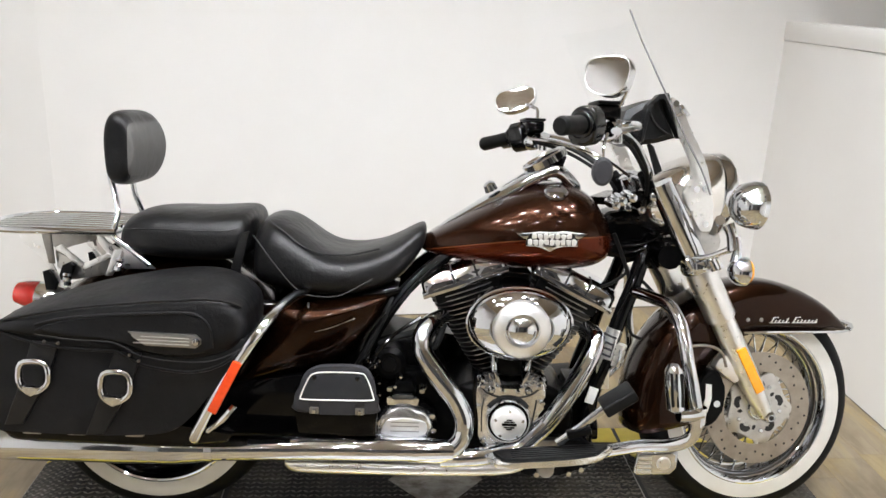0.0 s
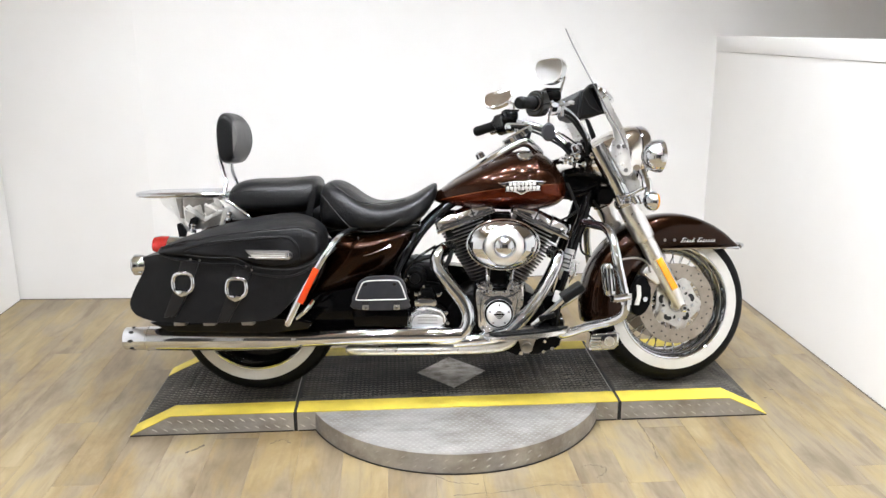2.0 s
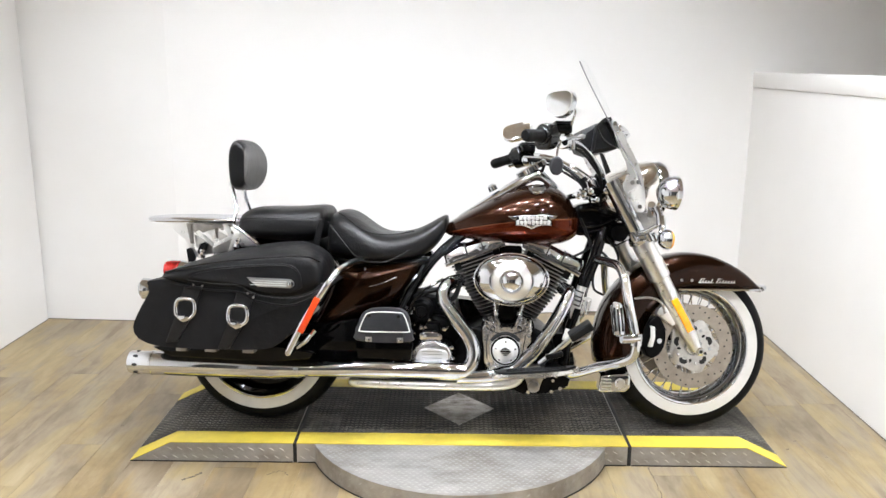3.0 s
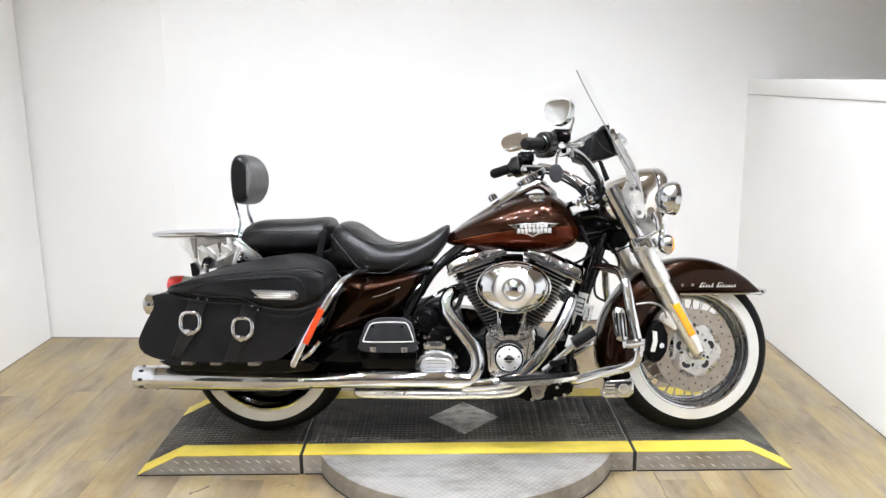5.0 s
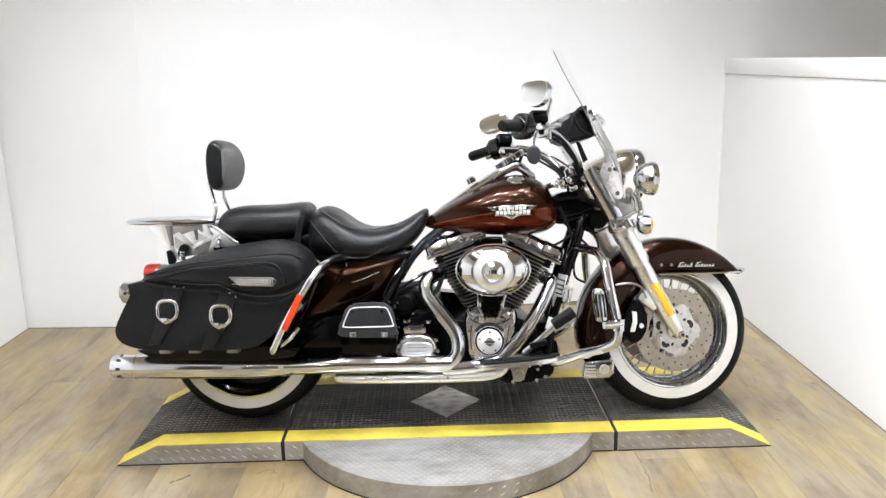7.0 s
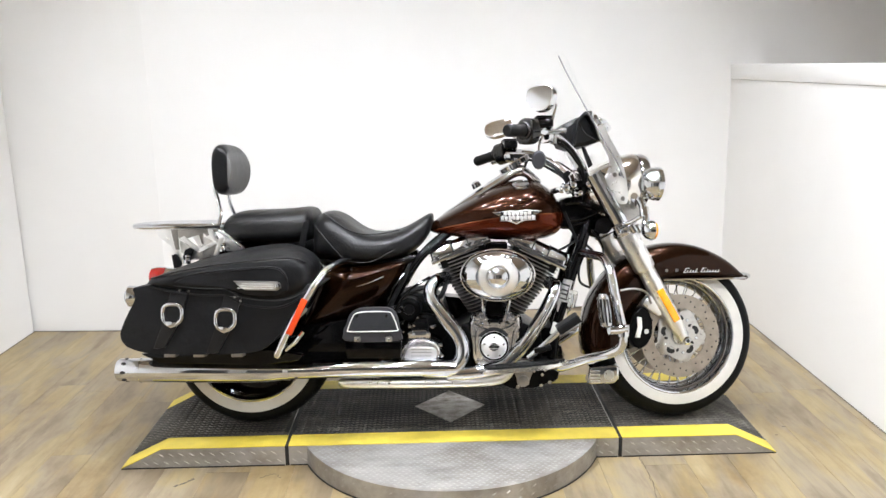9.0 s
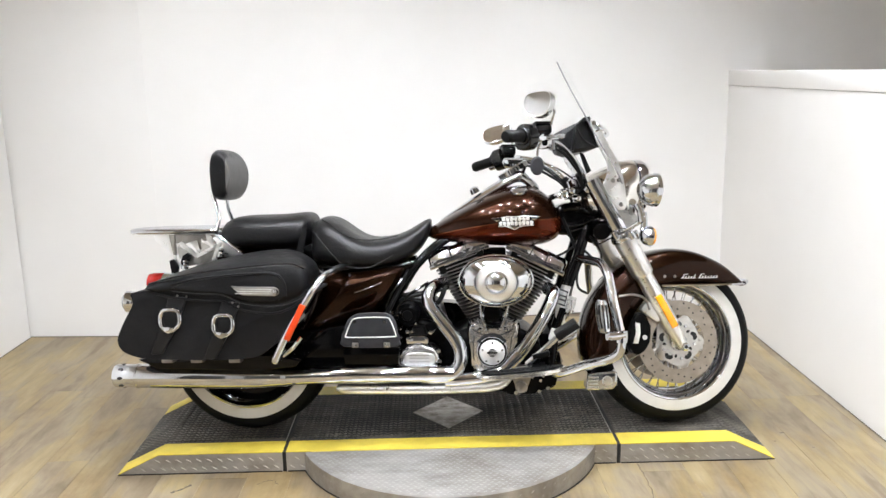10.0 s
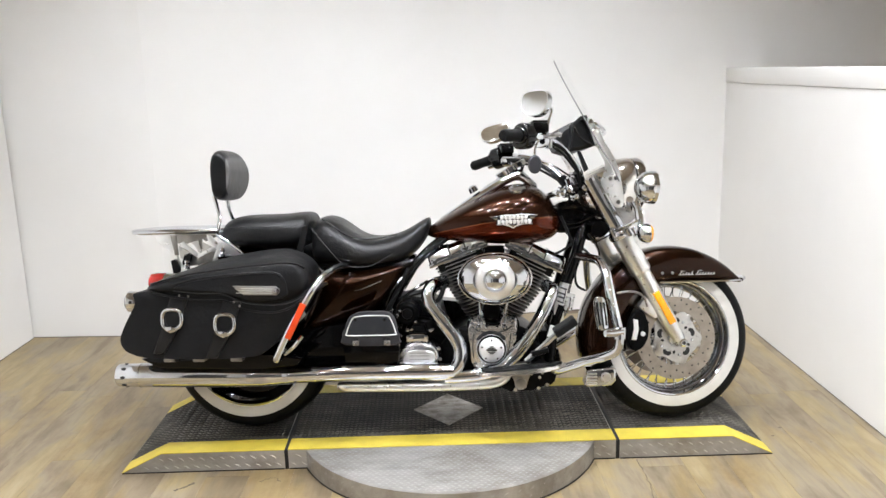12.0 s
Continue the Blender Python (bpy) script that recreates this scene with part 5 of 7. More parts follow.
# the tank badge: spread shapes in chrome, no letters
BADGE = Matrix.Translation((0.252, -0.1825, 0.752)) @ Matrix.Rotation(radians(-1.5), 4, "Y") @ Matrix.Rotation(radians(4), 4, "X") @ Matrix.Diagonal((0.98, 1.0, 0.76, 1.0))
badge = part("tank_badge", turned(prism([(-0.083, 0.020), (-0.056, 0.021), (-0.03, 0.026), (0.0, 0.022), (0.03, 0.028), (0.055, 0.022), (0.083, 0.021), (0.064, 0.010), (0.066, -0.022), (0.03, -0.020), (0.012, -0.026), (-0.004, -0.039), (-0.02, -0.027), (-0.036, -0.020), (-0.062, -0.021), (-0.06, 0.010)], -0.003, 0.003, 0.0015), BADGE), BRUSHED, bike, "chrome winged tank emblem")
for z0, z1, x0, x1, n in ((0.0045, 0.0195, -0.050, 0.051, 7), (-0.0165, 0.0015, -0.060, 0.063, 9)):
    step_x = (x1 - x0) / n
    for k in range(n):
        xa, xb = x0 + k * step_x + 0.0013, x0 + (k + 1) * step_x - 0.0013
        part("emblem_block", turned(prism([(xa, z0 + 0.003 * (k % 2)), ((xa + xb) / 2, z0 - 0.002 * (k % 3)), (xb, z0 + 0.0015), (xb + 0.0012 * (k % 3), z1 - 0.002 * (k % 3)), ((xa + xb) / 2, z1 + 0.003 * ((k + 1) % 2)), (xa - 0.001 * (k % 2), z1 - 0.001)], -0.0075, -0.002, 0.002, 2), BADGE), BRUSHED, badge)
part("emblem_field", turned(prism([(-0.064, -0.0185), (0.067, -0.0185), (0.064, 0.021), (-0.060, 0.021)], -0.0042, -0.002, 0.0008), BADGE), FINS, badge, "dark steel field behind the raised blocks")
for q in (-1, 1):
    part("emblem_wing", turned(prism([(q * 0.055, 0.019), (q * 0.090, 0.023), (q * 0.078, 0.013), (q * 0.068, 0.004), (q * 0.060, 0.006)], -0.0065, -0.002, 0.001), BADGE), CHROME, badge)
part("emblem_shield", turned(prism([(-0.022, -0.020), (-0.004, -0.034), (0.014, -0.020), (0.0, -0.017)], -0.0055, -0.002, 0.001), BADGE), CHROME, badge)

# ---- seats ----
def seat_loft(stations, power=0.7):
    out = []
    for x, zt, zb, w, dip in stations:
        ring = []
        n = 24
        zc = zb + (zt - zb) * 0.35
        for k in range(n):
            a = math.tau * k / n
            ca, sa = math.cos(a), math.sin(a)
            y = -w * math.copysign(abs(ca) ** power, ca)
            z = zc + (zt - zc if sa > 0 else zc - zb) * math.copysign(abs(sa) ** power, sa)
            if sa > 0:
                z -= dip * (1 - abs(y) / w) ** 1
            ring.append((x, y, z))
        out.append(ring)
    return loft(out)


rider = part("rider_seat", seat_loft([(-0.485, 0.735, 0.62, 0.12, 0.0), (-0.475, 0.766, 0.60, 0.16, 0.0), (-0.43, 0.780, 0.592, 0.185, 0.0), (-0.385, 0.762, 0.588, 0.195, 0.004), (-0.335, 0.722, 0.582, 0.198, 0.010), (-0.285, 0.698, 0.580, 0.192, 0.012), (-0.215, 0.699, 0.585, 0.178, 0.010), (-0.15, 0.715, 0.60, 0.15, 0.004), (-0.10, 0.742, 0.635, 0.115, 0.0), (-0.065, 0.762, 0.69, 0.085, 0.0), (-0.052, 0.758, 0.72, 0.06, 0.0)]), LEATHER, bike, "black vinyl rider's seat", subsurf=2)
pillion = part("pillion_seat", seat_loft([(-0.822, 0.725, 0.69, 0.10, 0.0), (-0.812, 0.762, 0.672, 0.135, 0.0), (-0.77, 0.780, 0.662, 0.155, 0.0), (-0.70, 0.786, 0.655, 0.165, 0.004), (-0.62, 0.787, 0.652, 0.17, 0.006), (-0.55, 0.792, 0.655, 0.17, 0.004), (-0.508, 0.793, 0.665, 0.165, 0.0), (-0.49, 0.775, 0.70, 0.14, 0.0)], 0.72), LEATHER, bike, "black vinyl pillion seat", subsurf=2)
part("seat_piping", tube([(-0.475, -0.166, 0.735), (-0.42, -0.191, 0.672), (-0.37, -0.199, 0.617), (-0.331, -0.202, 0.598), (-0.27, -0.199, 0.596), (-0.229, -0.19, 0.612), (-0.182, -0.174, 0.638)], 0.0014, 6, 5), STITCH, rider, "stitched seam")
part("seat_seam", tube([(-0.44, -0.13, 0.764), (-0.41, -0.15, 0.749), (-0.36, -0.165, 0.714), (-0.31, -0.16, 0.694), (-0.24, -0.15, 0.692), (-0.17, -0.12, 0.704)], 0.0026, 6, 5), LEATHER, rider)
part("pillion_seam", tube([(-0.80, -0.14, 0.735), (-0.72, -0.166, 0.742), (-0.62, -0.171, 0.742), (-0.54, -0.171, 0.744), (-0.505, -0.160, 0.755)], 0.0014, 6, 5), LEATHER, pillion)
part("seat_strap", prism([(-0.502, 0.742), (-0.48, 0.748), (-0.503, 0.645), (-0.528, 0.645)], -0.188, -0.178, 0.003), LEATHER, bike, "black grab strap across the seat")

# ---- backrest and rack ----
pad_rings = []
for y, k in ((-0.128, 0.62), (-0.122, 0.84), (-0.10, 0.97), (-0.04, 1.0), (0.04, 1.0), (0.10, 0.97), (0.122, 0.84), (0.128, 0.62)):
    base = [(-0.82 + (x + 0.82) * 0.70, z) for x, z in ((-0.862, 0.842), (-0.868, 0.90), (-0.872, 0.965), (-0.862, 1.012), (-0.835, 1.03), (-0.795, 1.02), (-0.766, 0.985), (-0.755, 0.935), (-0.765, 0.88), (-0.79, 0.838), (-0.83, 0.835))]
    cx, cz = -0.815, 0.928
    pad_rings.append([(cx + (x - cx) * (0.75 + 0.25 * k) + 0.018 * (1 - k), y, cz + (z - cz) * k) for x, z in base])
pad = part("backrest_pad", loft(pad_rings), TWOTONE, bike, "black vinyl passenger backrest pad with a grey front", subsurf=2)
part("pad_welt", tube([(-0.800, -0.110, 1.004), (-0.789, -0.118, 0.97), (-0.786, -0.119, 0.92), (-0.792, -0.112, 0.858)], 0.0022, 6, 5), STITCH, pad)
for s in (-1, 1):
    upright = [(-0.860, -0.062, 0.87), (-0.856, -0.066, 0.851), (-0.843, -0.075, 0.813), (-0.827, -0.100, 0.770), (-0.829, -0.130, 0.718), (-0.79, -0.14, 0.69), (-0.735, -0.145, 0.648)] if s < 0 else [(-0.852, 0.058, 0.87), (-0.848, 0.060, 0.849), (-0.843, 0.062, 0.809), (-0.835, 0.068, 0.780), (-0.822, 0.10, 0.722), (-0.79, 0.13, 0.69), (-0.735, 0.145, 0.648)]
    part("sissy_bar", tube(upright, 0.0072, 10, 4), CHROME, bike, "chrome backrest upright")
    # shade under the rack is put into the darker metal of the shaded plates
    for nm, shape, off, mat, note in (
            ("rack_side_plate", [(-1.065, 0.720), (-1.001, 0.720), (-0.984, 0.642), (-0.957, 0.597), (-0.965, 0.591), (-1.008, 0.658), (-1.052, 0.692)], 0.130, SATIN, "satin chrome rack side plate"),
            ("rack_fold", [(-1.003, 0.716), (-0.980, 0.716), (-0.974, 0.642), (-0.988, 0.642)], 0.134, STEEL, "folded steel edge of the rack plate"),
            ("rack_top_strip", [(-0.980, 0.719), (-0.863, 0.720), (-0.860, 0.706), (-0.927, 0.690), (-0.962, 0.674), (-0.978, 0.688)], 0.132, STEEL, "shaded steel plate below the rack"),
            ("rack_diagonal", [(-0.969, 0.684), (-0.954, 0.692), (-0.894, 0.643), (-0.900, 0.629)], 0.139, SATIN, "bright diagonal rack bar"),
            ("rack_lower_bar", [(-0.902, 0.629), (-0.898, 0.646), (-0.841, 0.674), (-0.828, 0.665)], 0.140, SATIN, "bright lower rack bar"),
            ("rack_rear_bar", [(-0.867, 0.719), (-0.849, 0.714), (-0.824, 0.680), (-0.827, 0.665), (-0.841, 0.672), (-0.862, 0.698)], 0.138, SATIN, "bright bent rack bar"),
            ("rack_lower_plate", [(-0.975, 0.674), (-0.900, 0.632), (-0.836, 0.659), (-0.832, 0.620), (-0.937, 0.600), (-0.972, 0.633)], 0.124, CARRIER, "shaded steel plate under the rack"),
            ("rack_stay", [(-0.823, 0.684), (-0.804, 0.684), (-0.829, 0.618), (-0.848, 0.616)], 0.141, SATIN, "bright rack stay"),
            ("rack_strut_plate", [(-0.812, 0.698), (-0.788, 0.688), (-0.726, 0.636), (-0.813, 0.634), (-0.801, 0.673)], 0.130, SATIN, "bright triangular strut plate")):
        part(nm, prism(shape, s * off - 0.003, s * off + 0.003, 0.0014), mat, bike, note)
    part("rack_hook", prism([(-1.002, 0.622), (-0.988, 0.627), (-0.977, 0.616), (-0.968, 0.592), (-0.972, 0.575), (-0.995, 0.575)], s * 0.136 - 0.008, s * 0.136 + 0.008, 0.003, 2), PLASTIC, bike, "black moulded rack hook")
    part("rack_hook", prism([(-0.957, 0.616), (-0.948, 0.642), (-0.931, 0.650), (-0.918, 0.642), (-0.928, 0.629), (-0.933, 0.600), (-0.950, 0.592)], s * 0.145 - 0.008, s * 0.145 + 0.008, 0.003, 2), PLASTIC, bike, "black moulded rack hook")
    for x, z in ((-0.940, 0.596), (-0.808, 0.638)):
        part("docking_point", lathe([(0.0, 0.0), (0.0, 0.012), (0.010, 0.013), (0.014, 0.009), (0.020, 0.008), (0.024, 0.0105), (0.031, 0.0095), (0.035, 0.0)], (x, s * 0.158, z - 0.004), (0.1, -0.2 * s, 1), 16), CHROME, bike, "chrome docking stud")
rack_rim = [(-0.82, -0.14, 0.728), (-1.0, -0.155, 0.728), (-1.11, -0.14, 0.727), (-1.16, -0.08, 0.727), (-1.17, 0, 0.727), (-1.16, 0.08, 0.727), (-1.11, 0.14, 0.727), (-1.0, 0.155, 0.728), (-0.82, 0.14, 0.728)]
rack = part("luggage_rack", tube(rack_rim, 0.009, 10, 5), CHROME, bike, "chrome luggage rack")
for k in range(7):
    y = -0.105 + 0.035 * k
    part("rack_bar", tube([(-0.83, y, 0.731), (-1.0, y, 0.732), (-1.155 + 0.4 * y * y * 4, y, 0.729)], 0.0055, 8, 3, flat=1.5), CHROME, rack)
part("rack_plate", box(-1.13, -0.83, -0.135, 0.135, 0.714, 0.722, 0.002), SATIN, rack)

# ---- rear fender, side covers, tail lamp ----
rf = bmesh.new()
rows = []
for k in range(29):
    a = radians(12 + 168 * k / 28)
    d = Vector((math.cos(a), 0, math.sin(a)))
    ring = [Vector((-0.722, y, 0.31)) + d * rr for y, rr in ((-0.115, 0.25), (-0.117, 0.30), (-0.105, 0.335), (-0.07, 0.352), (0, 0.358), (0.07, 0.352), (0.105, 0.335), (0.117, 0.30), (0.115, 0.25))]
    rows.append([rf.verts.new(p) for p in ring])
for a, b in zip(rows, rows[1:]):
    for k in range(8):
        rf.faces.new((a[k], a[k + 1], b[k + 1], b[k]))
rfo = part("rear_fender", rf, BROWN, bike, "dark brown painted rear fender", angle=60)
sol = rfo.modifiers.new("sheet", "SOLIDIFY")
sol.thickness = 0.003
both("side_cover", lambda: dome([(-0.452, 0.54), (-0.40, 0.572), (-0.30, 0.578), (-0.16, 0.592), (-0.152, 0.57), (-0.185, 0.508), (-0.262, 0.43), (-0.36, 0.39), (-0.49, 0.345), (-0.53, 0.35), (-0.487, 0.46)], -0.165, 0.052, 0.03, 8, 2.6, 0.045), BROWN, bike, "dark brown side cover", angle=70)
part("side_groove", tube([(-0.352, -0.211, 0.505), (-0.29, -0.2155, 0.517), (-0.22, -0.207, 0.545)], 0.0014, 6, 4), CHROME, bike, "thin bright line on the side cover")
part("cover_gap", tube([(-0.338, -0.180, 0.574), (-0.335, -0.198, 0.555), (-0.345, -0.208, 0.53)], 0.003, 6, 3), DARK, bike)
tail = part("tail_lamp", lathe([(-0.008, 0.0), (-0.008, 0.034), (0.0, 0.036), (0.03, 0.034), (0.05, 0.028), (0.058, 0.0)], (-1.085, 0, 0.528), (-1, 0, 0.1), 28, (1.2, 1.0)), RED, bike, "red tail lamp")
part("tail_base", lathe([(-0.075, 0.0), (-0.075, 0.03), (-0.050, 0.0375), (-0.008, 0.0375), (-0.008, 0.0)], (-1.085, 0, 0.528), (-1, 0, 0.1), 28, (1.2, 1.0)), CHROME, tail)
part("signal_bar", tube([(-1.075, -0.20, 0.485), (-1.07, 0, 0.487), (-1.075, 0.20, 0.485)], 0.01, 10, 4), CHROME, bike)
for s in (-1, 1):
    sig = part("rear_turn_signal", lathe([(-0.06, 0.0), (-0.058, 0.02), (-0.03, 0.032), (0.0, 0.037), (0.02, 0.038), (0.022, 0.034)], (-1.115, s * 0.205, 0.482), (-1, 0, 0), 28), CHROME, bike, "chrome bullet rear signal")
    part("signal_lens", lathe([(0.0215, 0.034), (0.03, 0.026), (0.033, 0.0)], (-1.115, s * 0.205, 0.482), (-1, 0, 0), 28), SMOKE, sig, "pale grey lens")
part("tail_plate", box(-1.06, -1.02, -0.19, 0.19, 0.44, 0.53, 0.006), BLACK, bike)

# ---- saddlebags ----
BODY = [(-0.985, 0.545), (-1.02, 0.505), (-1.058, 0.44), (-1.080, 0.388), (-1.076, 0.356), (-1.045, 0.333), (-0.98, 0.318), (-0.815, 0.313), (-0.68, 0.316), (-0.605, 0.327), (-0.562, 0.36), (-0.525, 0.405), (-0.486, 0.46), (-0.452, 0.515), (-0.45, 0.545)]
LID = [(-0.995, 0.552, 0.556, 0.56), (-0.97, 0.541, 0.567, 0.578), (-0.89, 0.524, 0.588, 0.605), (-0.80, 0.513, 0.605, 0.634), (-0.72, 0.511, 0.615, 0.650), (-0.69, 0.498, 0.618, 0.656), (-0.65, 0.480, 0.623, 0.664), (-0.575, 0.469, 0.629, 0.672), (-0.525, 0.474, 0.633, 0.668), (-0.478, 0.494, 0.630, 0.650), (-0.450, 0.520, 0.614, 0.626), (-0.438, 0.545, 0.592, 0.602)]


def bag_lid():
    rings = []
    for i, (x, zb, zc, zt) in enumerate(LID):
        k = 0.93 if i in (0, len(LID) - 1) else 1.0
        yo = -0.428 * k
        rings.append([(x, yo, zb), (x, yo - 0.006, (zb + zc) / 2), (x, yo - 0.002, zc - 0.012), (x, yo + 0.012, zc + 0.002), (x, -0.36, zc + (zt - zc) * 0.55), (x, -0.29, zc + (zt - zc) * 0.88), (x, -0.225, zt), (x, -0.195, zt - 0.014), (x, -0.19, zb + 0.02), (x, -0.20, zb)])
    return loft(rings)


for s in (-1, 1):
    turn = (lambda b: b) if s < 0 else mirrored
    bag = part("saddlebag", turn(prism(BODY, -0.415, -0.195, 0.028, 4, 4)), BAGHIDE, bike, "black leather saddlebag with chrome buckles", angle=50)
    lid = part("bag_lid", turn(bag_lid()), BAGHIDE, bike, "black leather bag lid with stitched edges", subsurf=2)
    part("lid_side_panel", turn(prism([(-0.884, 0.557), (-0.82, 0.578), (-0.72, 0.592), (-0.62, 0.600), (-0.56, 0.602), (-0.528, 0.592), (-0.511, 0.566), (-0.508, 0.528), (-0.56, 0.511), (-0.655, 0.518), (-0.70, 0.541), (-0.80, 0.547)], -0.4395, -0.430, 0.0035, 3, 2)), BAGHIDE, lid, "stitched leather side panel")
    part("lid_seam", turn(tube([(-0.885, -0.437, 0.547), (-0.80, -0.4385, 0.538), (-0.725, -0.4385, 0.536), (-0.695, -0.4385, 0.525), (-0.655, -0.4385, 0.506), (-0.575, -0.4385, 0.496), (-0.50, -0.4385, 0.502), (-0.44, -0.434, 0.53)], 0.0014, 5, 4)), STITCH, lid)
    part("lid_panel", turn(tube([(-0.885, -0.437, 0.568), (-0.82, -0.4395, 0.585), (-0.72, -0.441, 0.597), (-0.62, -0.4415, 0.604), (-0.555, -0.4415, 0.606), (-0.525, -0.4415, 0.595), (-0.508, -0.4405, 0.568), (-0.505, -0.4395, 0.53)], 0.003, 6, 5)), BAGHIDE, lid)
    part("lid_welt", turn(tube([(x, -0.4285 * (0.955 if i in (0, 9) else 1.0), zc + 0.001) for i, (x, zb, zc, zt) in enumerate(LID[1:-1])], 0.0034, 8, 4)), LEATHER, lid, "piped leather edge")
    part("lid_lip", turn(tube([(x, -0.4305 * (0.96 if i in (0, 9) else 1.0), zb + 0.002) for i, (x, zb, zc, zt) in enumerate(LID[1:-1])], 0.0035, 8, 4, flat=0.8)), BAGHIDE, lid)
    bar = part("lid_bar", turn(prism([(-0.684, 0.562), (-0.674, 0.556), (-0.648, 0.532), (-0.54, 0.529), (-0.528, 0.538), (-0.528, 0.549), (-0.54, 0.559)], -0.4465, -0.436, 0.003, 2)), STEEL, bike, "ribbed brushed metal lid bar")
    for k in range(3):
        part("bar_rib", turn(tube([(-0.655 + 0.008 * k * -1, -0.4475, 0.553 - 0.007 * k), (-0.552, -0.4475, 0.5505 - 0.007 * k)], 0.0013, 6, 1)), CARRIER, bar)
    part("bar_screw", turn(lathe([(-0.452, 0.0), (-0.451, 0.007), (-0.446, 0.009)], (-0.538, 0, 0.544), seg=14)), CHROME, bar)
    for bx, bz in ((-0.893, 0.452), (-0.716, 0.434)):
        strap = part("bag_strap", turn(prism([(bx - 0.008, bz + 0.075), (bx + 0.052, bz + 0.072), (bx + 0.02, bz - 0.02), (bx - 0.035, bz - 0.115), (bx - 0.075, bz - 0.118), (bx - 0.035, bz - 0.02)], -0.4245, -0.413, 0.003, 2)), STRAP, bike, "black leather bag strap with its grey sheen in the colour")
        frame_pts = [(bx - 0.002 + dx * 0.86, -0.430, bz - 0.002 + dz * 0.86) for dx, dz in ((-0.021, 0.038), (0.019, 0.038), (0.035, 0.022), (0.035, -0.014), (0.020, -0.032), (-0.006, -0.044), (-0.028, -0.034), (-0.039, -0.014), (-0.037, 0.022))]
        buckle = part("buckle", turn(tube(frame_pts, 0.0060, 10, 2, closed=True, flat=0.85)), CHROME, strap, "chrome buckle")
        part("buckle_tip", turn(prism([(bx - 0.030, bz - 0.020), (bx - 0.006, bz - 0.028), (bx + 0.014, bz - 0.026), (bx + 0.004, bz - 0.040), (bx - 0.008, bz - 0.047), (bx - 0.022, bz - 0.040)], -0.4355, -0.426, 0.003, 2)), CHROME, strap)
        part("buckle_keeper", turn(prism([(bx - 0.020, bz + 0.026), (bx + 0.017, bz + 0.026), (bx + 0.024, bz + 0.012), (bx + 0.022, bz - 0.010), (bx + 0.008, bz - 0.024), (bx - 0.018, bz - 0.024), (bx - 0.027, bz - 0.010), (bx - 0.027, bz + 0.014)], -0.4305, -0.4215, 0.004, 3)), BAGHIDE, strap)
    for x, z in ((-0.865, 0.532), (-0.835, 0.529), (-0.683, 0.508), (-0.664, 0.495)):
        part("rivet", turn(lathe([(-0.441, 0.0), (-0.4405, 0.003), (-0.437, 0.004)], (x, 0, z), seg=8)), STEEL, lid)
    # guard rail with a reflector
    g = part("bag_guard", turn(tube([(-0.33, -0.16, 0.60), (-0.365, -0.24, 0.601), (-0.388, -0.37, 0.588), (-0.417, -0.418, 0.552), (-0.447, -0.424, 0.505), (-0.502, -0.420, 0.415), (-0.547, -0.41, 0.328), (-0.558, -0.39, 0.305), (-0.552, -0.30, 0.31), (-0.54, -0.16, 0.32)], 0.0125, 12, 5)), CHROME, bike, "chrome saddlebag guard rail")
    part("guard_strut", turn(tube([(-0.469, -0.395, 0.385), (-0.495, -0.398, 0.352), (-0.53, -0.395, 0.322)], (0.007, 0.0075, 0.006), 8, 3)), CHROME, g)
    d = Vector((-0.502, 0, 0.395)) - Vector((-0.445, 0, 0.51))
    part("guard_reflector", turn(turned(box(-0.0105, 0.0105, -0.005, 0.005, -d.length / 2, d.length / 2, 0.003), Matrix.Translation((-0.4800, -0.437, 0.441)) @ Matrix.Rotation(math.atan2(d.x, d.z) + math.pi, 4, "Y"))), ORANGE, g, "orange-red reflector strip")
    for x in (-0.93, -0.83, -0.70):
        part("bag_bracket", turn(box(x - 0.02, x + 0.02, -0.38, -0.22, 0.296, 0.312, 0.003)), STEEL, bag)

for s in (-1, 1):
    part("bag_support", (mirrored if s > 0 else (lambda b: b))(prism([(-1.045, 0.300), (-0.98, 0.268), (-0.62, 0.262), (-0.50, 0.275), (-0.48, 0.30), (-0.60, 0.312), (-0.98, 0.312)], -0.345, -0.16, 0.006, 2)), BLACK, bike, "black support tray under the saddlebag")

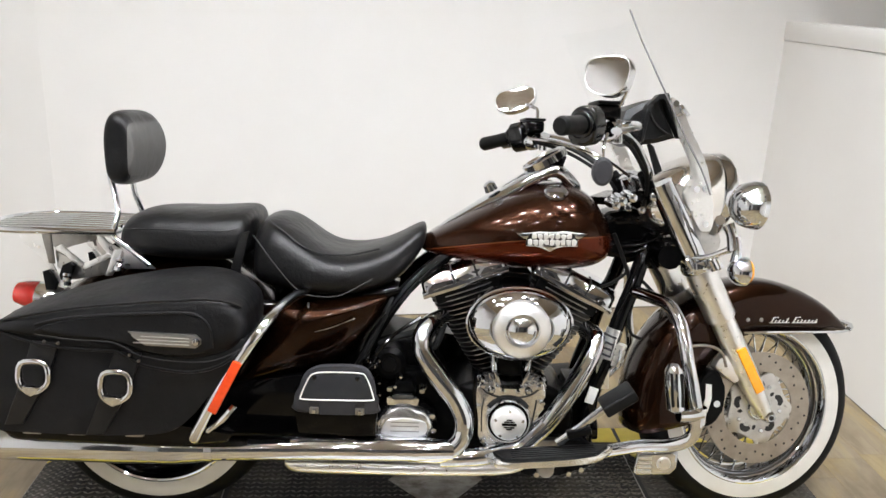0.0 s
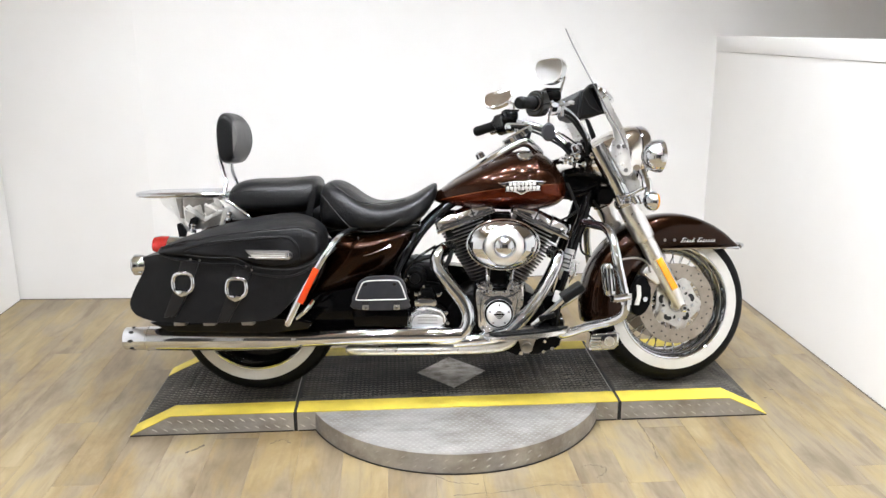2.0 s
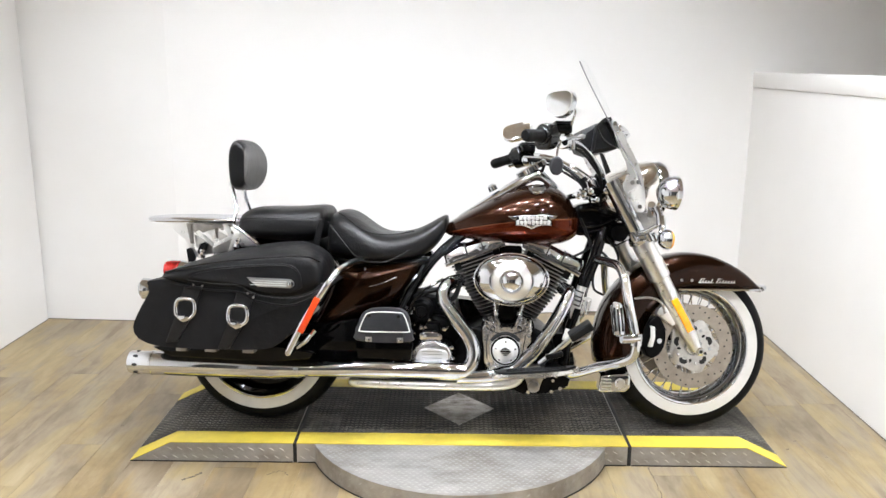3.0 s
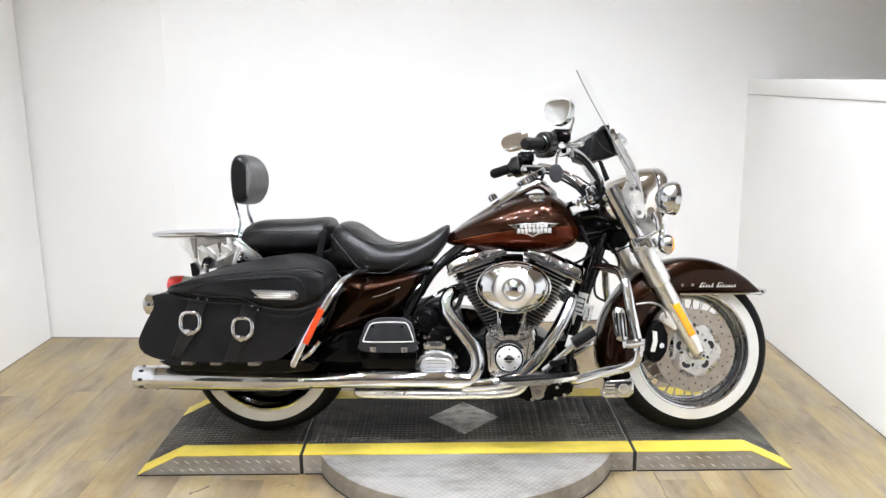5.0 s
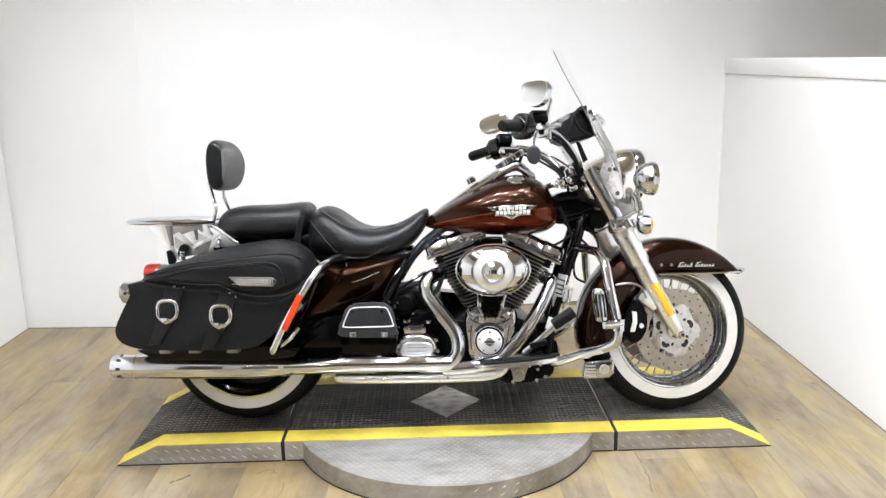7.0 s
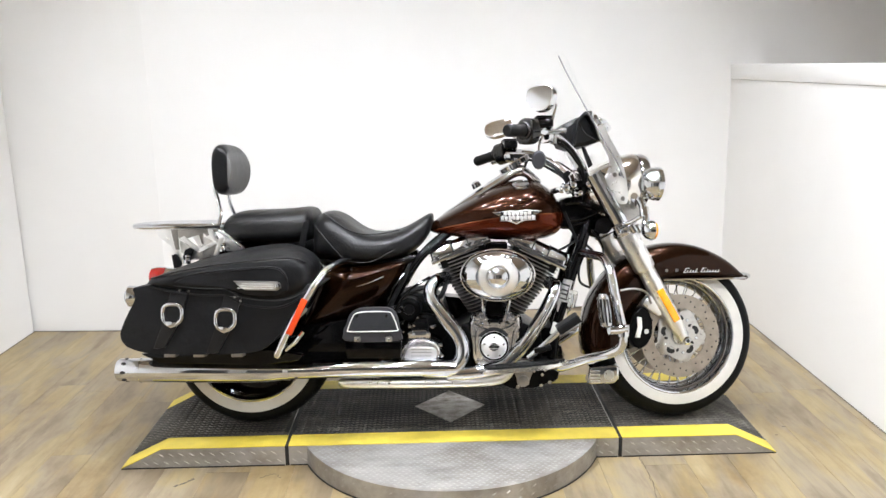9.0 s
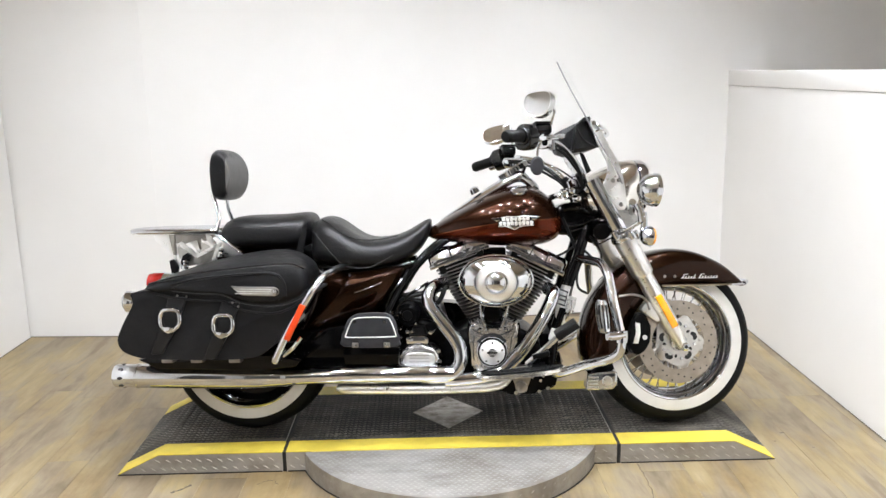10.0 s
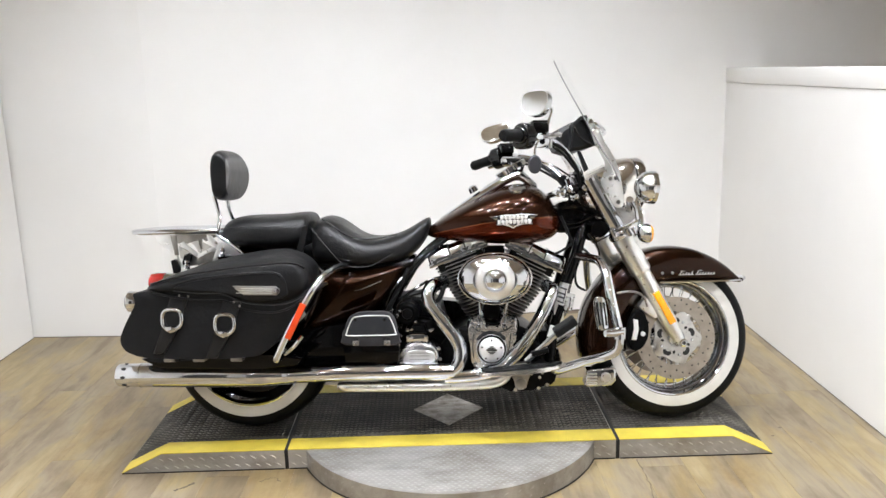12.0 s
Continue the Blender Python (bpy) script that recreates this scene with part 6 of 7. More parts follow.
# ---- engine ----
engine = part("crankcase", prism([(-0.02, 0.20), (-0.03, 0.29), (0.03, 0.345), (0.10, 0.372), (0.24, 0.372), (0.32, 0.335), (0.345, 0.27), (0.31, 0.18), (0.22, 0.14), (0.06, 0.14)], -0.135, 0.16, 0.02, 3, 3), CRINKLE, bike, "black V-twin engine")
ORIG = Vector((0.172, 0, 0.30))
for s, tilt in ((-1, 20.5), (1, 26.5)):
    ax = Vector((s * math.sin(radians(tilt)), 0, math.cos(radians(tilt))))
    side = Vector((ax.z, 0, -ax.x))
    fr = Matrix((side.to_4d(), (0, 1, 0, 0), ax.to_4d(), (0, 0, 0, 1))).transposed()
    fr.translation = ORIG
    for c in range(3):
        fr[3][c] = 0
    cyl = part("cylinder", turned(lathe([(0.05, 0.0), (0.05, 0.042), (0.20, 0.060), (0.30, 0.07), (0.30, 0.0)], (0, 0, 0), (0, 0, 1), 28), fr), FINS, bike, "black finned cylinder")
    for k in range(21):
        t = 0.066 + 0.0133 * k
        w = 0.050 + 0.0029 * k
        outer = [(w * math.copysign(abs(math.cos(a)) ** 0.75, math.cos(a)), -0.004 + 0.090 * math.copysign(abs(math.sin(a)) ** 0.75, math.sin(a))) for a in [math.tau * j / 24 for j in range(24)]]
        bm = bmesh.new()
        lo, hi = [bm.verts.new((x, y, t)) for x, y in outer], [bm.verts.new((x, y, t + 0.0028)) for x, y in outer]
        bm.faces.new(hi), bm.faces.new(lo[::-1])
        for j in range(24):
            bm.faces.new((lo[j], lo[(j + 1) % 24], hi[(j + 1) % 24], hi[j]))
        finm = part("cooling_fin", turned(bm, fr), FINS, cyl, angle=30)
        finm.data.materials.append(FINEDGE)
        for p in finm.data.polygons:
            if len(p.vertices) == 4:
                p.material_index = 1
    part("cylinder_head", turned(box(-0.088, 0.088, -0.085, 0.09, 0.305, 0.345, 0.006), fr), FINS, bike)
    sections = []
    for x, k in ((-0.110, 0.86), (-0.107, 0.96), (-0.100, 1.0), (-0.03, 1.0), (-0.022, 0.93), (0.030, 0.93), (0.038, 1.0), (0.100, 1.0), (0.107, 0.96), (0.110, 0.86)):
        top, dep = 0.345 + 0.050 * k, 0.060 + 0.046 * k
        edge = [(-dep, 0.345), (-dep, 0.356)] + [(-dep + 0.034 * (1 - math.cos(q)), 0.356 + (top - 0.356) * math.sin(q)) for q in [radians(15 * n) for n in range(1, 7)]]
        sections.append([(x, y, z) for y, z in edge] + [(x, -y, z) for y, z in edge[::-1]])
    rock = part("rocker_box", turned(loft(sections), fr), CHROME, bike, "chrome rocker cover", angle=50)
    part("rocker_base", turned(prism([(-0.114, 0.336), (-0.114, 0.352), (0.114, 0.352), (0.114, 0.336)], -0.112, 0.106, 0.003, 2), fr), CHROME, rock)
    part("rocker_groove", turned(tube([(-0.026, -0.1050, 0.349), (-0.026, -0.1040, 0.366), (-0.026, -0.090, 0.387), (-0.026, -0.05, 0.3935)], 0.0026, 6, 4), fr), DARK, rock)
    part("rocker_groove", turned(tube([(0.034, -0.1050, 0.349), (0.034, -0.1040, 0.366), (0.034, -0.090, 0.387), (0.034, -0.05, 0.3935)], 0.0026, 6, 4), fr), DARK, rock)
    for x in (-0.09, -0.01, 0.075):
        part("rocker_bolt", turned(lathe([(-0.118, 0.0), (-0.118, 0.007), (-0.108, 0.008)], (x, 0, 0.352), seg=6), fr), CHROME, rock)
    for off in (-s * 0.010,):
        base = ORIG + Vector((s * 0.048 + off * 0.7, -0.155, 0.105))
        tip_ = ORIG + ax * 0.305 + side * (-s * 0.045 + off) + Vector((0, -0.095, 0))
        rod = part("pushrod_tube", tube([base, tip_], 0.0068, 10, 1), CHROME, bike, "chrome pushrod tube")
        part("pushrod_cup", tube([base - (tip_ - base).normalized() * 0.01, base + (tip_ - base).normalized() * 0.022], 0.0105, 10, 1), CHROME, rod)
    seat_at = Matrix.Translation(ORIG + Vector((s * 0.055, -0.168, 0.090))) @ Matrix.Rotation(radians(s * 20), 4, "Y")
    lifter = part("lifter_block", turned(box(-0.027, 0.027, -0.018, 0.02, -0.020, 0.016, 0.006), seat_at), CHROME, engine, "chrome lifter block")
    for k in range(4):
        part("lifter_rib", turned(box(-0.026 + 0.0145 * k, -0.0175 + 0.0145 * k, -0.024, -0.012, -0.018, 0.022, 0.0025), seat_at), CHROME, lifter)
    for q in (-1, 1):
        part("lifter_bolt", turned(lathe([(-0.030, 0.0), (-0.029, 0.005), (-0.016, 0.0065)], (q * 0.021, 0, -0.026), seg=8), seat_at), CHROME, lifter)
cam_cover = part("cam_cover", prism([(0.095, 0.40), (0.125, 0.385), (0.15, 0.378), (0.19, 0.378), (0.215, 0.385), (0.247, 0.40), (0.26, 0.375), (0.245, 0.33), (0.238, 0.27), (0.225, 0.24), (0.19, 0.228), (0.13, 0.224), (0.098, 0.235), (0.092, 0.30), (0.085, 0.36)], -0.205, -0.13, 0.018, 4, 3), POLISHED, bike, "bright polished cam cover")
timer = part("timer_cover", lathe([(-0.246, 0.0), (-0.244, 0.032), (-0.240, 0.040), (-0.232, 0.0445), (-0.20, 0.0465)], (0.166, 0, 0.298), (0, 1, 0), 44), BRUSHED, cam_cover, "round brushed timer cover")
part("timer_ring", lathe([(-0.228, 0.0435), (-0.228, 0.0475), (-0.20, 0.049), (-0.20, 0.0435)], (0.166, 0, 0.298), (0, 1, 0), 44, loop=True), BLACK, cam_cover, "black gasket ring")
part("timer_flange", lathe([(-0.224, 0.048), (-0.227, 0.053), (-0.20, 0.058), (-0.20, 0.048)], (0.166, 0, 0.298), (0, 1, 0), 44, loop=True), CHROME, cam_cover)
part("cover_gasket", prism([(0.089, 0.404), (0.125, 0.390), (0.15, 0.384), (0.19, 0.384), (0.215, 0.390), (0.253, 0.404), (0.268, 0.375), (0.252, 0.33), (0.246, 0.268), (0.232, 0.233), (0.19, 0.220), (0.13, 0.216), (0.09, 0.229), (0.084, 0.30), (0.078, 0.36)], -0.165, -0.12, 0.004, 2, 3), BLACK, cam_cover)
arc_up = [(0.166 + q * math.cos(radians(d)), 0.298 + q * math.sin(radians(d))) for q, ds in ((0.0545, range(28, 153, 8)), (0.0635, range(148, 31, -8))) for d in ds]
part("timer_gap", prism(arc_up, -0.2068, -0.200, 0.0), DARK, cam_cover, "dark recess round the timer cover")
for a, b, c, d in ((-0.018, 0.018, 0.0, 0.006), (-0.013, 0.013, 0.008, 0.011), (-0.013, 0.013, -0.006, -0.003), (-0.007, 0.007, -0.011, -0.008), (-0.007, 0.007, 0.013, 0.016)):
    part("timer_mark", box(0.166 + a, 0.166 + b, -0.2475, -0.2445, 0.297 + c, 0.297 + d, 0.0), BLACK, cam_cover)
for k in range(5):
    a = math.tau * k / 5 + 0.3
    part("timer_screw", lathe([(-0.2465, 0.0), (-0.246, 0.0035), (-0.242, 0.0045)], (0.166 + 0.035 * math.cos(a), 0, 0.298 + 0.035 * math.sin(a)), seg=8), CHROME, cam_cover)
for x, z in ((0.10, 0.385), (0.24, 0.385), (0.108, 0.243), (0.225, 0.252), (0.092, 0.33), (0.25, 0.345)):
    part("cover_bolt", lathe([(-0.215, 0.0), (-0.214, 0.006), (-0.20, 0.008)], (x, 0, z), seg=8), CHROME, cam_cover)
for pts, r in (([(0.098, -0.206, 0.378), (0.12, -0.207, 0.362), (0.168, -0.207, 0.353), (0.216, -0.207, 0.362), (0.242, -0.206, 0.380)], 0.002), ([(0.104, -0.2065, 0.35), (0.100, -0.2065, 0.31), (0.102, -0.2065, 0.265)], 0.0018), ([(0.236, -0.2065, 0.35), (0.230, -0.2065, 0.31), (0.224, -0.2065, 0.275)], 0.0018)):
    part("cover_groove", tube(pts, r, 6, 5), DARK, cam_cover)
for x, z, r in ((0.122, 0.374, 0.010), (0.214, 0.374, 0.010), (0.098, 0.40, 0.008), (0.244, 0.40, 0.008), (0.15, 0.372, 0.006), (0.188, 0.372, 0.006)):
    part("cover_boss", lathe([(-0.216, 0.0), (-0.215, r * 0.55), (-0.210, r), (-0.195, r * 1.1)], (x, 0, z), seg=14), CHROME, cam_cover)
part("lifter_gap", prism([(0.14, 0.40), (0.145, 0.455), (0.17, 0.465), (0.195, 0.455), (0.20, 0.40)], -0.16, -0.10, 0.008, 3, 3), CRINKLE, engine)
# air cleaner
AC = (0.181, 0, 0.549)
cover = part("air_cleaner", lathe([(-0.185, 0.0), (-0.185, 0.96), (-0.215, 1.0), (-0.235, 0.985), (-0.25, 0.94), (-0.262, 0.84), (-0.272, 0.70), (-0.277, 0.60), (-0.274, 0.585), (-0.268, 0.57), (-0.268, 0.44), (-0.274, 0.42), (-0.285, 0.39), (-0.289, 0.30), (-0.290, 0.0)], AC, (0, 1, 0), 64, (0.1285, 0.090)), CHROME, bike, "oval chrome air cleaner cover", angle=50)
part("air_cleaner_ring", lathe([(-0.266, 0.0705), (-0.281, 0.0690), (-0.287, 0.064), (-0.2935, 0.041), (-0.289, 0.0385), (-0.270, 0.0385)], AC, (0, 1, 0), 56, loop=True), MACHINED, cover, "bright brushed ring")
part("air_cleaner_badge", lathe([(-0.3025, 0.0), (-0.3015, 0.011), (-0.298, 0.022), (-0.292, 0.031), (-0.286, 0.0365), (-0.275, 0.037)], AC, (0, 1, 0), 40), CHROME, cover, "domed chrome emblem plate")
lip = [Vector((AC[0] + 0.1272 * math.cos(q * math.tau / 56), -0.222, AC[2] + 0.0886 * math.sin(q * math.tau / 56))) for q in range(56)]
part("air_cleaner_lip", tube(lip, 0.0048, 8, 1, closed=True), CHROME, cover, "rolled chrome lip")
part("lip_groove", tube([Vector((AC[0] + (p.x - AC[0]) * 0.962, -0.2395, AC[2] + (p.z - AC[2]) * 0.945)) for p in lip], 0.0014, 6, 1, closed=True), DARK, cover)
part("air_cleaner_back", lathe([(-0.12, 0.0), (-0.12, 0.9), (-0.186, 0.95), (-0.186, 0.0)], AC, (0, 1, 0), 48, (0.128, 0.090)), BLACK, engine)
part("engine_mount", box(0.14, 0.22, -0.09, 0.05, 0.56, 0.652, 0.006), BLACK, engine)

part("primary_case", mirrored(prism([(-0.26, 0.20), (-0.28, 0.30), (-0.22, 0.40), (-0.05, 0.43), (0.15, 0.40), (0.27, 0.36), (0.30, 0.26), (0.25, 0.17), (0.10, 0.14), (-0.18, 0.15)], -0.21, -0.12, 0.03, 4, 3)), BLACK, bike, "black primary drive case")
part("oil_tank", prism([(-0.20, 0.36), (-0.19, 0.46), (-0.14, 0.475), (-0.06, 0.465), (-0.02, 0.44), (0.0, 0.36)], -0.10, 0.12, 0.015, 3), CRINKLE, bike, "black oil tank")
part("regulator", box(0.34, 0.385, -0.09, 0.10, 0.17, 0.34, 0.008), CRINKLE, bike, "black finned regulator")
part("rear_brace", prism([(-0.26, 0.60), (-0.12, 0.60), (-0.17, 0.46), (-0.26, 0.44)], -0.12, 0.12, 0.01, 2), BLACK, bike)
part("rear_tray", prism([(-0.60, 0.36), (-0.30, 0.40), (-0.22, 0.30), (-0.26, 0.22), (-0.52, 0.222), (-0.62, 0.27)], -0.192, -0.162, 0.01, 2), BLACK, bike, "black lower frame panel")
# transmission, starter and lower clutter
gearbox = part("gearbox", prism([(-0.19, 0.19), (-0.20, 0.30), (-0.17, 0.37), (-0.10, 0.40), (-0.02, 0.38), (0.02, 0.33), (0.03, 0.20)], -0.13, 0.13, 0.02, 3, 3), CRINKLE, bike, "black gearbox")
cov = part("gearbox_cover", prism([(-0.168, 0.262), (-0.15, 0.245), (-0.12, 0.233), (-0.06, 0.233), (-0.03, 0.248), (-0.02, 0.272), (-0.03, 0.30), (-0.06, 0.318), (-0.13, 0.318), (-0.152, 0.29)], -0.212, -0.12, 0.014, 3, 3), POLISHED, bike, "brushed gearbox side cover")
part("cover_gasket", prism([(-0.180, 0.262), (-0.158, 0.237), (-0.124, 0.224), (-0.056, 0.224), (-0.02, 0.24), (-0.008, 0.272), (-0.02, 0.306), (-0.055, 0.327), (-0.135, 0.327), (-0.164, 0.295)], -0.175, -0.11, 0.006, 2, 3), BLACK, cov)
part("cover_step", prism([(-0.14, 0.252), (-0.05, 0.25), (-0.035, 0.272), (-0.05, 0.292), (-0.125, 0.294), (-0.145, 0.27)], -0.2165, -0.21, 0.004, 2, 3), MACHINED, cov)
for z in (0.285, 0.275, 0.262):
    part("cover_line", box(-0.125, -0.055, -0.2175, -0.2155, z, z + 0.0018, 0.0), STEEL, cov)
part("clutch_arm_cover", prism([(-0.135, 0.322), (-0.06, 0.322), (-0.055, 0.34), (-0.075, 0.352), (-0.12, 0.352), (-0.14, 0.34)], -0.20, -0.12, 0.006, 2), CHROME, gearbox)
part("gearbox_top", prism([(-0.128, 0.352), (-0.065, 0.352), (-0.075, 0.378), (-0.115, 0.38)], -0.185, -0.10, 0.006, 2), CRINKLE, gearbox)
for x, z in ((-0.132, 0.368), (-0.05, 0.365), (-0.165, 0.30), (-0.022, 0.30), (-0.165, 0.255), (-0.018, 0.262), (-0.13, 0.342), (-0.065, 0.342), (-0.03, 0.235)):
    part("gearbox_bolt", lathe([(-0.208, 0.0), (-0.207, 0.007), (-0.17, 0.009)], (x, 0, z), seg=8), CHROME, gearbox)
part("starter_motor", lathe([(-0.17, 0.0), (-0.17, 0.03), (-0.16, 0.042), (0.08, 0.042), (0.08, 0.0)], (-0.135, 0, 0.42), (0, 1, 0), 28), CRINKLE, bike, "black starter motor")
part("starter_cap", lathe([(-0.176, 0.0), (-0.175, 0.018), (-0.168, 0.02)], (-0.135, 0, 0.42), (0, 1, 0), 20), PLASTIC, bike)
part("inner_panel", prism([(-0.64, 0.185), (-0.62, 0.37), (-0.40, 0.42), (-0.17, 0.42), (-0.15, 0.185)], -0.108, -0.098, 0.003, 2), BROWN, bike, "dark brown painted inner panel")
part("battery_tray", box(-0.40, -0.20, -0.13, 0.13, 0.30, 0.56, 0.01), BLACK, bike, "black battery box")
part("swingarm", tube([(-0.20, -0.13, 0.27), (-0.45, -0.14, 0.275), (-0.722, -0.14, 0.295)], (0.03, 0.026, 0.03), 12, 3), BLACK, bike, "black swingarm")
part("swingarm", tube([(-0.20, 0.13, 0.27), (-0.45, 0.14, 0.275), (-0.722, 0.14, 0.295)], (0.03, 0.026, 0.03), 12, 3), BLACK, bike, "black swingarm")
part("shock", tube([(-0.36, -0.15, 0.52), (-0.60, -0.15, 0.30)], 0.024, 12, 1), BLACK, bike)
for k, pts in enumerate(([(-0.06, -0.15, 0.45), (-0.02, -0.16, 0.47), (0.0, -0.13, 0.52)], [(-0.16, -0.16, 0.47), (-0.12, -0.17, 0.49), (-0.07, -0.15, 0.50)], [(0.0, -0.15, 0.40), (-0.02, -0.17, 0.43), (-0.05, -0.17, 0.46)], [(-0.22, -0.15, 0.40), (-0.19, -0.17, 0.46), (-0.13, -0.12, 0.58)])):
    part("hose", tube(pts, 0.009, 8, 4), RUBBER, bike, "black rubber hose")
part("oil_filter", lathe([(0.34, 0.0), (0.34, 0.036), (0.42, 0.036), (0.43, 0.0)], (0, -0.06, 0.19), (1, 0, 0.1), 28), BLACK, bike, "black oil filter")
for x, z, r in ((0.25, 0.143, 0.010), (0.332, 0.148, 0.009), (0.363, 0.160, 0.009), (0.337, 0.187, 0.008), (0.308, 0.199, 0.007), (0.347, 0.203, 0.007)):
    part("lower_bolt", lathe([(-0.186, 0.0), (-0.186, r * 0.7), (-0.18, r), (-0.165, r)], (x, 0, z), seg=14), CHROME, bike)
part("sump_block", prism([(0.175, 0.155), (0.192, 0.2), (0.25, 0.235), (0.363, 0.235), (0.403, 0.206), (0.393, 0.165), (0.313, 0.134), (0.232, 0.13)], -0.17, 0.12, 0.01, 2), CRINKLE, bike)

# ---- exhaust ----
pipe = part("rear_header", tube([(-0.005, -0.10, 0.525), (-0.035, -0.155, 0.522), (-0.054, -0.19, 0.50), (-0.052, -0.205, 0.462), (-0.01, -0.215, 0.405), (0.036, -0.22, 0.345), (0.056, -0.225, 0.295), (0.046, -0.228, 0.245), (0.0, -0.232, 0.215), (-0.08, -0.236, 0.217)], 0.0255, 18, 6), CHROME, bike, "chrome rear exhaust header")
part("front_header", tube([(0.37, -0.09, 0.505), (0.388, -0.13, 0.495), (0.378, -0.155, 0.465), (0.335, -0.18, 0.39), (0.285, -0.20, 0.315), (0.235, -0.21, 0.262), (0.19, -0.215, 0.225), (0.10, -0.22, 0.205), (0.0, -0.225, 0.20)], 0.0245, 18, 6), CHROME, bike, "chrome front exhaust header")
part("header_shield", tube([(0.352, -0.192, 0.428), (0.305, -0.21, 0.355), (0.258, -0.226, 0.295)], (0.012, 0.0185, 0.013), 12, 5), CHROME, bike, "chrome heat shield")
shieldp = part("exhaust_pipe", tube([(0.03, -0.232, 0.225), (-0.08, -0.24, 0.226), (-0.30, -0.248, 0.226), (-0.48, -0.252, 0.222), (-0.56, -0.254, 0.22)], (0.027, 0.030, 0.030, 0.030, 0.031), 22, 4), CHROME, bike, "long chrome exhaust pipe")
muffler = part("muffler", lathe([(0.0, 0.0), (0.0, 0.030), (0.03, 0.034), (0.09, 0.0405), (0.22, 0.0425), (0.52, 0.0425), (0.521, 0.0435), (0.525, 0.0435), (0.527, 0.041), (0.60, 0.040), (0.606, 0.036), (0.60, 0.034), (0.56, 0.033), (0.56, 0.0)], (-0.555, -0.254, 0.220), (-1, -0.02, 0.012), 40), CHROME, bike, "chrome muffler with a slotted end cap")
part("muffler_bore", lathe([(0.561, 0.0), (0.561, 0.0335), (0.604, 0.0345)], (-0.555, -0.254, 0.220), (-1, -0.02, 0.012), 32), DARK, muffler)
for k in range(8):
    a = math.tau * k / 8
    part("end_slot", turned(lathe([(0.0, 0.0), (0.0, 0.0055), (0.0015, 0.0055)], (0, 0, 0), (0, 0, 1), 10, (1.6, 1.0)), Matrix.Translation((-0.555 - 0.575, -0.254 - 0.0115 + 0.0405 * math.cos(a), 0.2269 + 0.0405 * math.sin(a))) @ Vector((0, math.cos(a), math.sin(a))).to_track_quat("Z", "X").to_matrix().to_4x4()), DARK, muffler)
part("far_muffler", mirrored(lathe([(0.0, 0.0), (0.0, 0.030), (0.09, 0.0405), (0.52, 0.0425), (0.60, 0.040), (0.606, 0.0)], (-0.555, -0.254, 0.220), (-1, -0.02, 0.012), 32)), CHROME, bike, "chrome muffler")
part("far_pipe", mirrored(tube([(-0.20, -0.16, 0.18), (-0.40, -0.22, 0.20), (-0.56, -0.254, 0.22)], 0.028, 16, 4)), CHROME, bike)
part("crossover_pipe", tube([(0.235, -0.205, 0.245), (0.215, -0.21, 0.195), (0.16, -0.21, 0.172), (0.0, -0.212, 0.166), (-0.20, -0.214, 0.165), (-0.355, -0.214, 0.166), (-0.375, -0.20, 0.170)], (0.012, 0.016, 0.018, 0.0185, 0.0185, 0.0185, 0.012), 16, 4), SATIN, bike, "satin lower exhaust shield")
part("pipe_clamp", tube([(-0.055, -0.239, 0.226), (-0.07, -0.24, 0.226)], 0.0315, 20, 1), CHROME, shieldp)
part("pipe_clamp", tube([(-0.552, -0.254, 0.22), (-0.57, -0.254, 0.22)], 0.0335, 20, 1), CHROME, shieldp)

# ---- boards, pedals and guards ----
pb = part("passenger_board", prism([(-0.347, 0.330), (-0.346, 0.372), (-0.332, 0.421), (-0.306, 0.440), (-0.267, 0.446), (-0.208, 0.446), (-0.179, 0.436), (-0.164, 0.405), (-0.160, 0.361), (-0.163, 0.330)], -0.283, -0.262, 0.007, 3, 3), GREY, bike, "black folding passenger footboard")
for x in (-0.306, -0.204):
    part("board_bolt", lathe([(-0.2905, 0.0), (-0.2895, 0.0045), (-0.284, 0.006)], (x, 0, 0.419), seg=10), GLOSS, pb)
part("board_pad", prism([(-0.331, 0.367), (-0.334, 0.375), (-0.317, 0.413), (-0.305, 0.425), (-0.277, 0.429), (-0.203, 0.429), (-0.186, 0.420), (-0.170, 0.377), (-0.175, 0.369)], -0.2865, -0.282, 0.002, 2), PAD, pb)
part("board_line", tube([(-0.331, -0.286, 0.364), (-0.337, -0.286, 0.374), (-0.320, -0.286, 0.415), (-0.307, -0.286, 0.428), (-0.277, -0.286, 0.4325), (-0.202, -0.286, 0.4325), (-0.183, -0.286, 0.422), (-0.166, -0.286, 0.376), (-0.172, -0.286, 0.366), (-0.25, -0.286, 0.364)], 0.0019, 6, 4, closed=True), WHITEPAINT, pb, "pale line round the pad")
for x in (-0.306, -0.197):
    part("hinge_slot", box(x - 0.0125, x + 0.0125, -0.2850, -0.275, 0.349, 0.358, 0.002), DARK, pb)
    part("board_hinge", box(x - 0.011, x + 0.011, -0.287, -0.245, 0.328, 0.345, 0.003), STEEL, pb)
    part("hinge_bolt", lathe([(-0.2905, 0.0), (-0.290, 0.005), (-0.286, 0.0065)], (x, 0, 0.335), seg=10), CHROME, pb)
    part("pad_screw", lathe([(-0.2878, 0.0), (-0.2876, 0.003), (-0.286, 0.0035)], (x, 0, 0.412), seg=8), DARK, pb)
part("board_frame", prism([(-0.36, 0.33), (-0.155, 0.33), (-0.16, 0.26), (-0.35, 0.26)], -0.25, -0.15, 0.008, 2), BLACK, bike)
